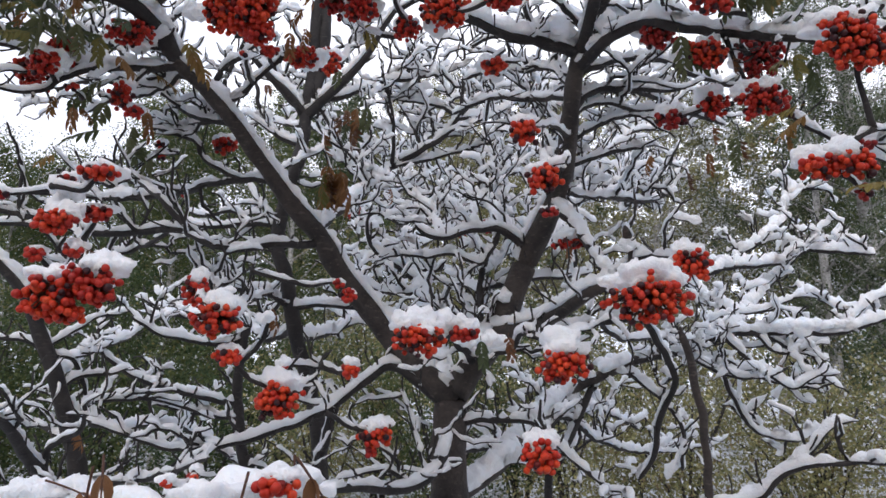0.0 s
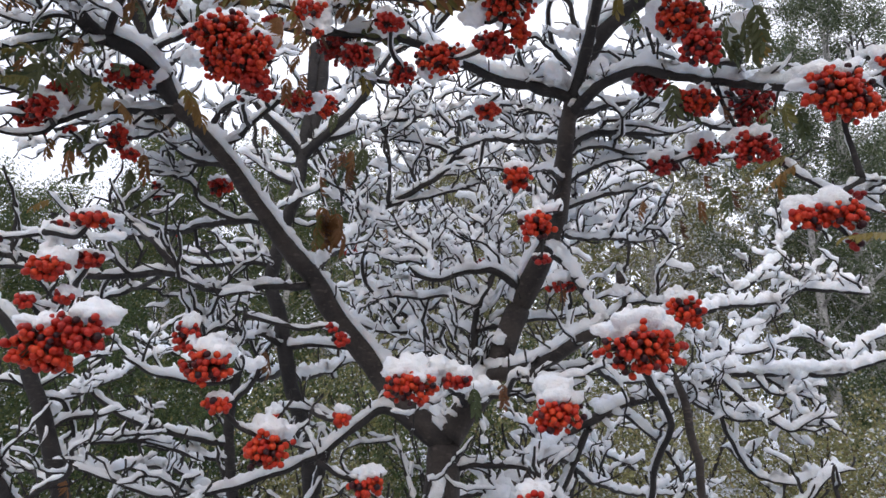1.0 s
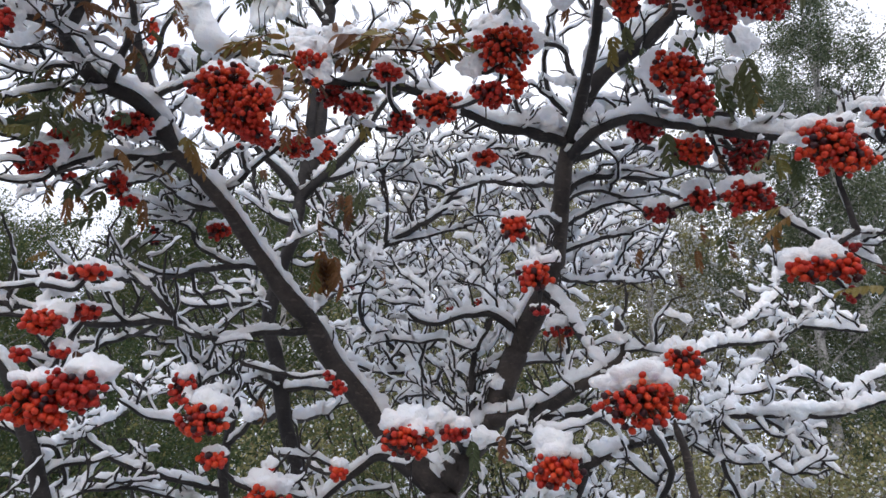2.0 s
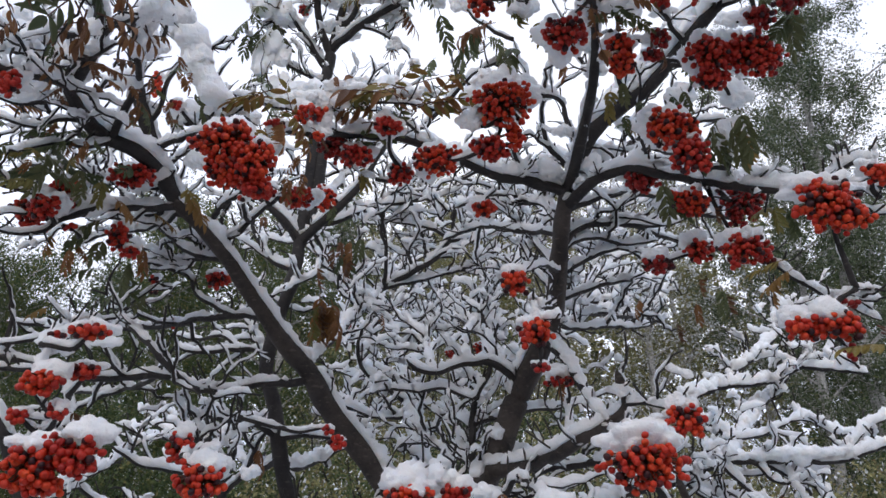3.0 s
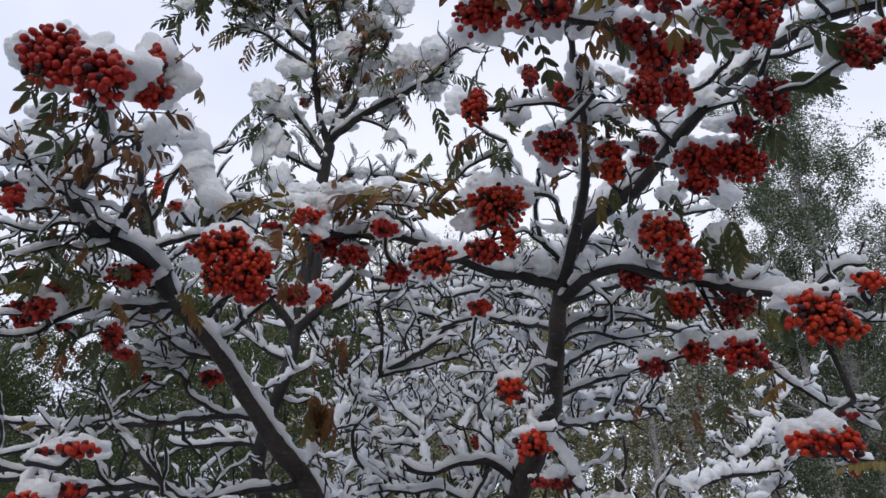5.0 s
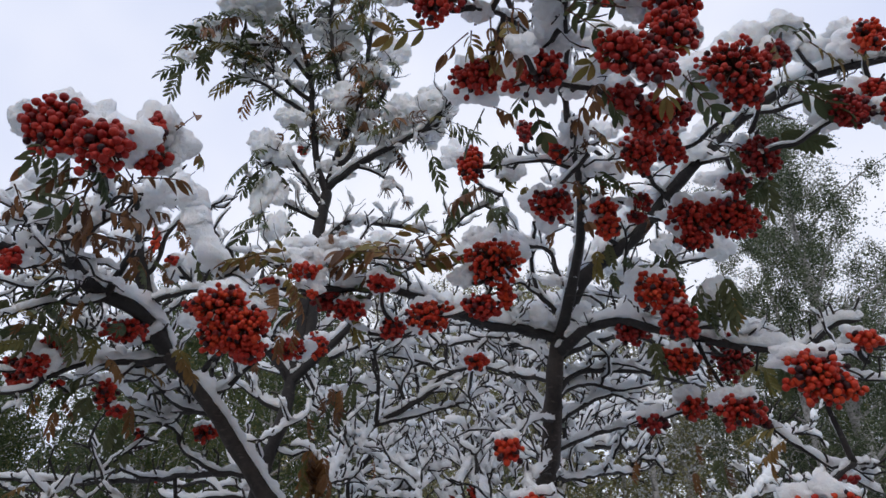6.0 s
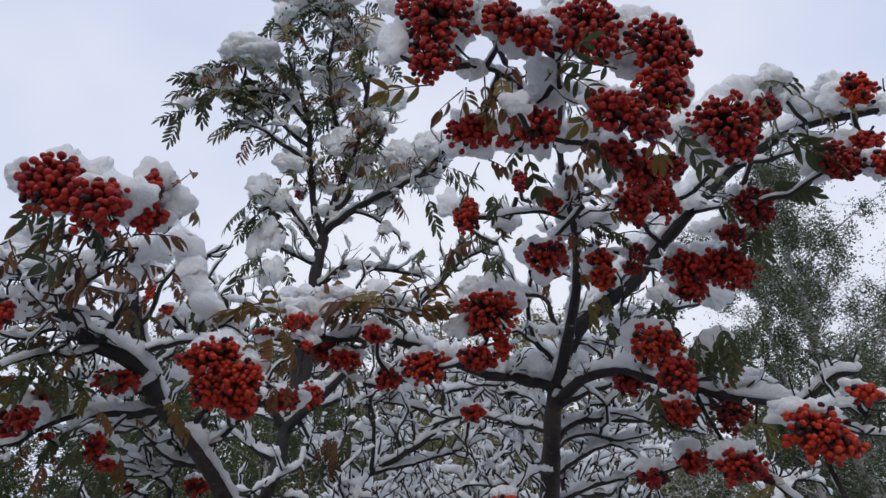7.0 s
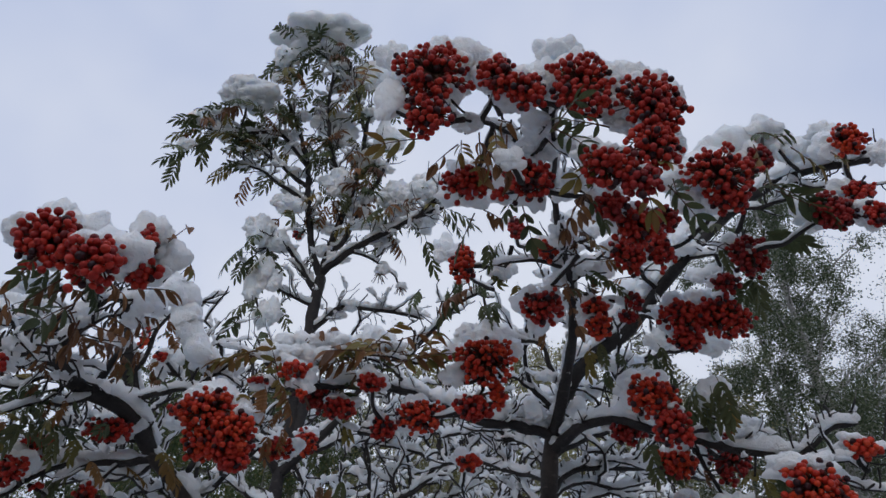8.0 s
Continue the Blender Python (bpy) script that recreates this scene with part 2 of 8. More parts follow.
def limb(name, spray, *ctrl):
    rmax = max(c[3] for c in ctrl)
    p = curve_points(ctrl, 0.0075 if rmax < 0.02 else 0.009)
    wander = 0.0022 + 0.12 * rmax
    for i in range(1, len(p) - 1):
        k = 9.0 if rmax > 0.012 else 16.0
        p[i, :3] += wander * np.array(noise.noise_vector(Vector(p[i, :3] * k)))
        if rmax < 0.012:
            p[i, :3] += 0.0034 * np.array(noise.noise_vector(Vector(p[i, :3] * 34)))
        p[i, 3] *= 1 + 0.12 * noise.noise(Vector(p[i, :3] * 30))
    ANCHORS.extend(p[len(p) // 4:, :3])
    p = local(p)
    p[-1, 3] *= 0.3
    p[-2, 3] *= 0.7
    verts, faces = [], []
    tube(p, 14 if rmax > 0.02 else 9, verts, faces, 0.12)
    kind = "stem" if rmax > 0.026 else "branch"
    wood = link_mesh(kind, verts, faces, BARK if name in ("T", "A", "B", "S", "D1", "D3") else TWIG_BARK, rowan)
    far = min(1.65, max(0.85, (p[:, 1].mean() + rowan.location.y) / 1.2))
    thick = 0.55 if name == "spur" else 2.0 if name in ("BD", "BL", "A2", "A2up") else 1.5 if name in ("BR", "BDc", "A3", "A15", "A16") else 0.70 if name[0] in "LN" else 1.35 if name in ("E2", "E4", "E5", "D3") else 1.15 if name[0] in "EF" else 1.0
    sv, sf = [], []
    snow_on(p, sv, sf, (0.0092 + 0.24 * rmax) * far * thick, 12)
    per_m, lo, hi = SPRAY[spray]
    length = np.linalg.norm(np.diff(p[:, :3], axis=0), axis=1).sum()
    tv, tf = [], []
    for _ in range(int(round(per_m * length))):
        i = int(rng.uniform(0.15, 0.999) * (len(p) - 1))
        t = p[min(i + 1, len(p) - 1), :3] - p[i, :3]
        t /= np.linalg.norm(t) + 1e-9
        d = 0.55 * t + rng.normal(0, 0.65, 3) * np.array([1, 0.8, 0.7]) + np.array([0, 0, 0.30])
        d /= np.linalg.norm(d)
        for q in grow(p[i, :3], d, rng.uniform(lo, hi) * far ** 0.3, rng.uniform(0.0011, 0.0021) * far ** 0.6 if spray >= 6 else rng.uniform(0.0021, 0.0039) * far ** 0.7, 2 if spray >= 4 else 1):
            tube(q, 5, tv, tf)
            if spray < 6 or rng.random() < (0.36 if spray == 6 else 0.62):
                q = q[:max(4, int(len(q) * rng.uniform(0.7, 1.0)) + 1)]
                snow_on(finer(q) if far < 1.3 else q, sv, sf, rng.uniform(0.0055, 0.0110) * far ** 1.3 * min(thick, 1.2), 7)
            ANCHORS.append(q[-1, :3] + np.array(rowan.location))
    # short knobbly fruiting spurs, their dark tips bare of snow
    for _ in range(int(round((0 if name == "spur" else (30 if far < 1.15 else 14) if spray else 10) * length))):
        i = int(rng.uniform(0.1, 0.97) * (len(p) - 1))
        t = p[min(i + 1, len(p) - 1), :3] - p[i, :3]
        t /= np.linalg.norm(t) + 1e-9
        d = 0.4 * t + rng.normal(0, 0.6, 3) + np.array([0, 0, 0.55])
        d /= np.linalg.norm(d)
        e = rng.uniform(0.014, 0.048) * far ** 0.5
        s = p[i, :3] + d * p[i, 3] * 0.6
        bend = np.array([0, 0, 0.45]) + rng.normal(0, 0.3, 3)
        r = rng.uniform(0.0013, 0.0021) * far ** 0.7
        q = np.array([[*s, r * 1.25], [*(s + d * e * 0.4), r * 0.95], [*(s + d * e * 0.72 + bend * e * 0.12), r * 0.9], [*(s + d * e + bend * e * 0.4), r * 1.15], [*(s + d * e * 1.08 + bend * e * 0.52), r * 0.5]])
        tube(q, 5, tv, tf)
    if tv:
        tagged(link_mesh("twig_spray", tv, tf, TWIG_BARK, wood), "thin dark twigs", kind="stuff")
    tagged(link_mesh("snow", sv, sf, SNOW, wood), "ridges of fresh snow" if spray else "ridge of fresh snow", kind="stuff" if spray else "")


limb("T", 0, (0.007, 1.200, -0.050, 0.0431), (0.006, 1.200, 1.121, 0.0351), (0.012, 1.200, 1.343, 0.0332), (0.011, 1.200, 1.447, 0.0323), (0.018, 1.200, 1.535, 0.0316))
limb("A", 0, (0.017, 1.200, 1.521, 0.0234), (-0.087, 1.200, 1.631, 0.0217), (-0.139, 1.190, 1.693, 0.0206), (-0.185, 1.140, 1.752, 0.0188), (-0.223, 1.090, 1.815, 0.0170), (-0.268, 1.060, 1.870, 0.0156), (-0.314, 1.040, 1.933, 0.0144), (-0.352, 1.020, 1.989, 0.0132), (-0.392, 1.010, 2.035, 0.0124), (-0.441, 1.000, 2.081, 0.0114), (-0.461, 1.000, 2.114, 0.0110))
limb("Aup", 6, (-0.443, 1.000, 2.084, 0.0135), (-0.462, 0.981, 2.120, 0.0166), (-0.480, 0.957, 2.168, 0.0145), (-0.491, 0.938, 2.206, 0.0129), (-0.502, 0.917, 2.249, 0.0110), (-0.504, 0.897, 2.293, 0.0093), (-0.508, 0.880, 2.327, 0.0077))
limb("A2", 4, (-0.461, 1.000, 2.114, 0.0135), (-0.483, 0.920, 2.134, 0.0138), (-0.532, 0.890, 2.152, 0.0132), (-0.536, 0.832, 2.154, 0.0112), (-0.528, 0.770, 2.159, 0.0072), (-0.493, 0.650, 2.095, 0.0058), (-0.511, 0.600, 2.074, 0.0049))
limb("A2up", 6, (-0.530, 0.785, 2.158, 0.0070), (-0.473, 0.720, 2.164, 0.0072), (-0.452, 0.700, 2.191, 0.0066), (-0.389, 0.580, 2.150, 0.0052), (-0.325, 0.460, 2.091, 0.0038))
limb("A2l", 7, (-0.534, 0.861, 2.153, 0.0040), (-0.573, 0.846, 2.152, 0.0035), (-0.601, 0.830, 2.125, 0.0030), (-0.642, 0.812, 2.132, 0.0024), (-0.663, 0.800, 2.115, 0.0021))
limb("A2m", 6, (-0.528, 0.770, 2.159, 0.0041), (-0.532, 0.707, 2.159, 0.0031), (-0.535, 0.658, 2.133, 0.0024), (-0.531, 0.600, 2.099, 0.0016))
limb("A3", 2, (-0.437, 1.001, 2.077, 0.0071), (-0.506, 0.984, 2.065, 0.0062), (-0.563, 0.970, 2.057, 0.0055), (-0.620, 0.956, 2.065, 0.0048), (-0.660, 0.945, 2.072, 0.0043), (-0.715, 0.930, 2.088, 0.0036))
limb("A3b", 1, (-0.559, 0.971, 2.058, 0.0053), (-0.583, 0.959, 2.041, 0.0049), (-0.605, 0.946, 2.025, 0.0044), (-0.620, 0.935, 2.003, 0.0039), (-0.643, 0.921, 1.991, 0.0034), (-0.680, 0.900, 1.991, 0.0025))
limb("A3c", 0, (-0.606, 0.959, 2.063, 0.0032), (-0.640, 0.936, 2.032, 0.0026), (-0.663, 0.918, 2.025, 0.0021), (-0.683, 0.900, 2.011, 0.0017))
limb("A4", 4, (-0.356, 1.019, 1.992, 0.0043), (-0.377, 1.043, 2.064, 0.0037), (-0.369, 1.067, 2.130, 0.0031), (-0.365, 1.085, 2.185, 0.0026), (-0.391, 1.100, 2.229, 0.0021))
limb("A5", 2, (-0.366, 1.017, 2.004, 0.0052), (-0.341, 1.013, 2.028, 0.0048), (-0.312, 1.008, 2.057, 0.0043), (-0.279, 1.003, 2.083, 0.0037), (-0.265, 1.000, 2.102, 0.0033))
limb("A6", 3, (-0.346, 1.023, 1.979, 0.0057), (-0.430, 1.065, 2.012, 0.0052), (-0.487, 1.099, 2.055, 0.0048), (-0.547, 1.132, 2.102, 0.0044), (-0.614, 1.166, 2.136, 0.0039), (-0.685, 1.200, 2.177, 0.0034))
limb("A7", 3, (-0.352, 1.020, 1.989, 0.0043), (-0.459, 1.091, 2.009, 0.0038), (-0.537, 1.147, 2.043, 0.0033), (-0.614, 1.200, 2.086, 0.0028))
limb("A8", 3, (-0.356, 1.019, 1.992, 0.0043), (-0.451, 1.090, 2.052, 0.0038), (-0.532, 1.144, 2.100, 0.0034), (-0.621, 1.200, 2.160, 0.0029))
limb("L1", 2, (-0.283, 1.053, 1.891, 0.0062), (-0.346, 1.074, 1.903, 0.0061), (-0.404, 1.100, 1.902, 0.0059), (-0.496, 1.180, 1.911, 0.0058), (-0.593, 1.250, 1.921, 0.0057), (-0.673, 1.233, 1.913, 0.0050), (-0.743, 1.217, 1.919, 0.0045), (-0.820, 1.200, 1.920, 0.0038))
limb("L1b", 2, (-0.341, 1.072, 1.902, 0.0049), (-0.393, 1.080, 1.922, 0.0044), (-0.423, 1.084, 1.944, 0.0041), (-0.440, 1.088, 1.975, 0.0039), (-0.490, 1.095, 1.996, 0.0034), (-0.532, 1.100, 2.006, 0.0031))
limb("L1c", 2, (-0.593, 1.250, 1.921, 0.0045), (-0.635, 1.271, 1.963, 0.0039), (-0.668, 1.285, 1.992, 0.0035), (-0.697, 1.300, 2.029, 0.0030))
limb("L2", 2, (-0.211, 1.107, 1.794, 0.0074), (-0.279, 1.030, 1.776, 0.0065), (-0.324, 1.000, 1.763, 0.0060), (-0.343, 0.930, 1.753, 0.0053), (-0.346, 0.870, 1.761, 0.0049), (-0.363, 0.866, 1.775, 0.0047), (-0.388, 0.860, 1.801, 0.0045), (-0.442, 0.900, 1.844, 0.0045))
limb("L2b", 2, (-0.345, 0.880, 1.760, 0.0047), (-0.387, 0.892, 1.769, 0.0058), (-0.433, 0.905, 1.768, 0.0058), (-0.489, 0.921, 1.770, 0.0057), (-0.559, 0.940, 1.785, 0.0055), (-0.606, 0.931, 1.797, 0.0053), (-0.667, 0.920, 1.807, 0.0050))
limb("L2c", 2, (-0.530, 0.932, 1.779, 0.0046), (-0.573, 0.921, 1.780, 0.0041), (-0.608, 0.911, 1.780, 0.0037), (-0.649, 0.900, 1.778, 0.0032))
limb("L2d", 3, (-0.383, 0.891, 1.768, 0.0036), (-0.471, 0.991, 1.762, 0.0035), (-0.583, 1.105, 1.776, 0.0034), (-0.685, 1.200, 1.784, 0.0032))
limb("M", 0, (-0.205, 1.500, -0.050, 0.0231), (-0.260, 1.484, 1.294, 0.0180), (-0.297, 1.479, 1.544, 0.0172), (-0.332, 1.476, 1.656, 0.0169), (-0.361, 1.473, 1.798, 0.0164), (-0.384, 1.471, 1.891, 0.0161), (-0.365, 1.469, 2.000, 0.0157), (-0.340, 1.467, 2.097, 0.0154), (-0.329, 1.465, 2.198, 0.0151), (-0.318, 1.463, 2.345, 0.0146), (-0.314, 1.460, 2.498, 0.0141))
limb("L3", 3, (-0.379, 1.471, 1.918, 0.0073), (-0.470, 1.480, 1.927, 0.0062), (-0.525, 1.488, 1.919, 0.0054), (-0.582, 1.495, 1.924, 0.0046), (-0.612, 1.500, 1.946, 0.0040))
limb("L3b", 3, (-0.447, 1.478, 1.925, 0.0053), (-0.506, 1.502, 1.960, 0.0047), (-0.568, 1.526, 1.957, 0.0041), (-0.634, 1.550, 1.974, 0.0035))
limb("M1", 3, (-0.330, 1.465, 2.189, 0.0136), (-0.278, 1.453, 2.236, 0.0120), (-0.223, 1.438, 2.287, 0.0102), (-0.175, 1.424, 2.339, 0.0084), (-0.141, 1.411, 2.398, 0.0068), (-0.107, 1.400, 2.444, 0.0054))
limb("M2", 3, (-0.330, 1.465, 2.189, 0.0123), (-0.365, 1.447, 2.233, 0.0107), (-0.409, 1.428, 2.268, 0.0091), (-0.440, 1.413, 2.303, 0.0077), (-0.465, 1.400, 2.333, 0.0067))
limb("M3", 3, (-0.338, 1.467, 2.114, 0.0074), (-0.401, 1.476, 2.144, 0.0066), (-0.449, 1.486, 2.222, 0.0056), (-0.462, 1.493, 2.285, 0.0049), (-0.502, 1.500, 2.334, 0.0043))
limb("M4", 3, (-0.384, 1.471, 1.891, 0.0066), (-0.427, 1.509, 1.969, 0.0052), (-0.463, 1.531, 2.012, 0.0043), (-0.485, 1.550, 2.054, 0.0035))
limb("M5", 2, (-0.346, 1.475, 1.727, 0.0077), (-0.284, 1.450, 1.730, 0.0065), (-0.229, 1.425, 1.723, 0.0054), (-0.176, 1.400, 1.718, 0.0043))
limb("M5b", 3, (-0.346, 1.475, 1.727, 0.0077), (-0.392, 1.425, 1.752, 0.0066), (-0.431, 1.386, 1.756, 0.0058), (-0.476, 1.338, 1.763, 0.0048), (-0.508, 1.300, 1.763, 0.0040))
limb("M6", 4, (-0.324, 1.464, 2.259, 0.0062), (-0.286, 1.474, 2.187, 0.0052), (-0.252, 1.483, 2.132, 0.0044), (-0.197, 1.494, 2.064, 0.0033), (-0.176, 1.500, 2.023, 0.0027))
limb("M7", 4, (-0.329, 1.465, 2.198, 0.0062), (-0.375, 1.479, 2.232, 0.0050), (-0.428, 1.493, 2.300, 0.0036), (-0.447, 1.500, 2.334, 0.0029))
limb("C", 0, (-0.329, 1.465, 2.198, 0.0143), (-0.296, 1.470, 2.355, 0.0163), (-0.300, 1.475, 2.548, 0.0167), (-0.296, 1.478, 2.683, 0.0169), (-0.291, 1.480, 2.760, 0.0171))
limb("C1", 7, (-0.292, 1.480, 2.747, 0.0114), (-0.322, 1.460, 2.836, 0.0105), (-0.344, 1.430, 2.982, 0.0091), (-0.364, 1.400, 3.139, 0.0076), (-0.405, 1.376, 3.264, 0.0064), (-0.441, 1.360, 3.352, 0.0055))
limb("C2", 7, (-0.291, 1.480, 2.760, 0.0114), (-0.262, 1.453, 2.873, 0.0102), (-0.219, 1.424, 3.000, 0.0088), (-0.192, 1.395, 3.138, 0.0074), (-0.180, 1.372, 3.264, 0.0061), (-0.174, 1.360, 3.330, 0.0055))
limb("C3", 7, (-0.272, 1.462, 2.835, 0.0091), (-0.236, 1.456, 2.854, 0.0086), (-0.184, 1.437, 2.967, 0.0073), (-0.121, 1.415, 3.109, 0.0057), (-0.089, 1.400, 3.218, 0.0045))
limb("C4", 7, (-0.291, 1.480, 2.760, 0.0114), (-0.206, 1.436, 2.810, 0.0100), (-0.108, 1.387, 2.840, 0.0083), (-0.012, 1.339, 2.859, 0.0067), (0.066, 1.300, 2.869, 0.0055))
limb("C4b", 1, (-0.206, 1.436, 2.810, 0.0048), (-0.140, 1.438, 2.782, 0.0039), (-0.091, 1.439, 2.744, 0.0031), (-0.061, 1.440, 2.698, 0.0024))
limb("C5", 7, (-0.295, 1.478, 2.689, 0.0095), (-0.347, 1.441, 2.763, 0.0073), (-0.388, 1.414, 2.812, 0.0057), (-0.419, 1.400, 2.821, 0.0048))
limb("C6", 7, (-0.299, 1.476, 2.571, 0.0092), (-0.230, 1.483, 2.649, 0.0078), (-0.152, 1.488, 2.648, 0.0066), (-0.057, 1.495, 2.639, 0.0050), (0.006, 1.500, 2.624, 0.0039))
limb("C7", 7, (-0.344, 1.430, 2.982, 0.0077), (-0.422, 1.400, 3.022, 0.0061), (-0.490, 1.373, 3.065, 0.0046), (-0.553, 1.350, 3.066, 0.0034))
limb("C8", 7, (-0.361, 1.405, 3.113, 0.0070), (-0.442, 1.372, 3.208, 0.0060), (-0.522, 1.346, 3.193, 0.0050), (-0.598, 1.321, 3.166, 0.0041), (-0.660, 1.300, 3.167, 0.0034))
limb("LT", 0, (-0.617, 1.350, -0.050, 0.0266), (-0.643, 1.278, 1.139, 0.0190), (-0.659, 1.235, 1.376, 0.0164), (-0.679, 1.216, 1.485, 0.0153), (-0.703, 1.199, 1.575, 0.0143), (-0.728, 1.186, 1.646, 0.0135), (-0.759, 1.172, 1.716, 0.0127), (-0.805, 1.159, 1.771, 0.0119), (-0.845, 1.150, 1.806, 0.0113))
limb("LT1", 3, (-0.709, 1.196, 1.593, 0.0062), (-0.748, 1.197, 1.626, 0.0053), (-0.791, 1.199, 1.636, 0.0044), (-0.834, 1.200, 1.637, 0.0036))
limb("LT2", 3, (-0.695, 1.205, 1.545, 0.0056), (-0.679, 1.234, 1.571, 0.0050), (-0.638, 1.277, 1.577, 0.0039), (-0.617, 1.300, 1.588, 0.0033))
limb("LT3", 2, (-0.681, 1.214, 1.493, 0.0051), (-0.653, 1.255, 1.522, 0.0047), (-0.608, 1.296, 1.526, 0.0043), (-0.551, 1.343, 1.520, 0.0037), (-0.477, 1.400, 1.485, 0.0029))
limb("LT4", 2, (-0.672, 1.222, 1.449, 0.0056), (-0.740, 1.252, 1.473, 0.0046), (-0.800, 1.276, 1.492, 0.0037), (-0.862, 1.300, 1.513, 0.0027))
limb("LT5", 2, (-0.720, 1.190, 1.622, 0.0046), (-0.692, 1.239, 1.661, 0.0039), (-0.669, 1.273, 1.686, 0.0033), (-0.644, 1.300, 1.694, 0.0028))
limb("LT6", 3, (-0.713, 1.193, 1.605, 0.0046), (-0.687, 1.224, 1.597, 0.0041), (-0.681, 1.263, 1.545, 0.0034), (-0.697, 1.300, 1.491, 0.0027))
limb("N1", 1, (-0.410, 1.700, -0.050, 0.0233), (-0.465, 1.649, 1.266, 0.0143), (-0.479, 1.644, 1.344, 0.0137), (-0.493, 1.638, 1.436, 0.0129), (-0.504, 1.632, 1.530, 0.0122), (-0.501, 1.627, 1.612, 0.0115), (-0.494, 1.623, 1.681, 0.0109), (-0.485, 1.620, 1.723, 0.0106))
limb("N1b", 2, (-0.502, 1.633, 1.514, 0.0090), (-0.553, 1.615, 1.522, 0.0084), (-0.614, 1.592, 1.536, 0.0077), (-0.697, 1.559, 1.563, 0.0068), (-0.754, 1.534, 1.595, 0.0061), (-0.788, 1.516, 1.631, 0.0056), (-0.804, 1.500, 1.671, 0.0052))
limb("N1c", 3, (-0.501, 1.627, 1.612, 0.0070), (-0.443, 1.584, 1.651, 0.0059), (-0.406, 1.534, 1.714, 0.0047), (-0.373, 1.500, 1.749, 0.0039))
limb("N1d", 3, (-0.496, 1.623, 1.669, 0.0070), (-0.556, 1.594, 1.651, 0.0062), (-0.614, 1.564, 1.663, 0.0055), (-0.669, 1.534, 1.674, 0.0047), (-0.723, 1.500, 1.710, 0.0039))
limb("N1e", 3, (-0.498, 1.635, 1.475, 0.0062), (-0.555, 1.629, 1.483, 0.0057), (-0.635, 1.619, 1.497, 0.0049), (-0.728, 1.608, 1.524, 0.0040), (-0.794, 1.600, 1.537, 0.0034))
limb("N2", 2, (0.017, 1.200, 1.513, 0.0112), (-0.085, 1.187, 1.585, 0.0100), (-0.135, 1.180, 1.563, 0.0093), (-0.179, 1.150, 1.528, 0.0083), (-0.228, 1.110, 1.498, 0.0072), (-0.274, 1.074, 1.480, 0.0062), (-0.329, 1.026, 1.464, 0.0051), (-0.380, 0.980, 1.462, 0.0041))
limb("N2b", 2, (-0.371, 0.988, 1.462, 0.0040), (-0.426, 0.992, 1.468, 0.0040), (-0.471, 0.995, 1.481, 0.0036), (-0.507, 0.998, 1.493, 0.0032), (-0.534, 1.000, 1.503, 0.0029))
limb("N2c", 2, (-0.183, 1.147, 1.526, 0.0078), (-0.207, 1.186, 1.458, 0.0078), (-0.231, 1.216, 1.407, 0.0071), (-0.251, 1.250, 1.344, 0.0062))
limb("N2d", 2, (-0.150, 1.170, 1.552, 0.0045), (-0.196, 1.182, 1.580, 0.0039), (-0.238, 1.190, 1.585, 0.0036), (-0.292, 1.200, 1.594, 0.0031))
limb("N2e", 3, (-0.172, 1.155, 1.534, 0.0044), (-0.223, 1.173, 1.521, 0.0037), (-0.266, 1.189, 1.535, 0.0030), (-0.300, 1.200, 1.545, 0.0026))
limb("N4", 2, (-0.656, 1.243, 1.336, 0.0153), (-0.659, 1.160, 1.377, 0.0127), (-0.651, 1.101, 1.412, 0.0110), (-0.632, 1.018, 1.459, 0.0089), (-0.611, 0.926, 1.501, 0.0067), (-0.592, 0.850, 1.526, 0.0050))
limb("N4b", 2, (-0.653, 1.115, 1.403, 0.0065), (-0.630, 1.079, 1.453, 0.0053), (-0.597, 1.059, 1.468, 0.0047), (-0.553, 1.031, 1.487, 0.0039), (-0.535, 1.000, 1.525, 0.0030))
limb("N4c", 3, (-0.659, 1.160, 1.377, 0.0067), (-0.551, 1.070, 1.403, 0.0055), (-0.436, 0.970, 1.421, 0.0043), (-0.334, 0.867, 1.448, 0.0033), (-0.276, 0.800, 1.469, 0.0027))
limb("N5", 3, (0.013, 1.200, 1.477, 0.0121), (-0.013, 1.122, 1.418, 0.0101), (-0.056, 1.059, 1.396, 0.0086), (-0.116, 0.977, 1.412, 0.0070), (-0.165, 0.895, 1.417, 0.0055), (-0.206, 0.800, 1.418, 0.0039))
limb("N5b", 3, (-0.052, 1.065, 1.398, 0.0044), (-0.082, 1.046, 1.427, 0.0037), (-0.122, 1.023, 1.422, 0.0029), (-0.160, 1.000, 1.415, 0.0021))
limb("N5c", 3, (-0.027, 1.101, 1.411, 0.0046), (-0.042, 1.142, 1.461, 0.0038), (-0.062, 1.180, 1.516, 0.0030), (-0.078, 1.200, 1.545, 0.0026))
limb("B", 0, (0.018, 1.200, 1.535, 0.0265), (0.056, 1.211, 1.588, 0.0257), (0.091, 1.220, 1.638, 0.0250), (0.124, 1.225, 1.707, 0.0240), (0.159, 1.230, 1.785, 0.0228), (0.191, 1.195, 1.849, 0.0210), (0.217, 1.160, 1.911, 0.0193), (0.229, 1.132, 1.978, 0.0177), (0.236, 1.100, 2.053, 0.0159), (0.247, 1.089, 2.125, 0.0146), (0.261, 1.080, 2.188, 0.0134))
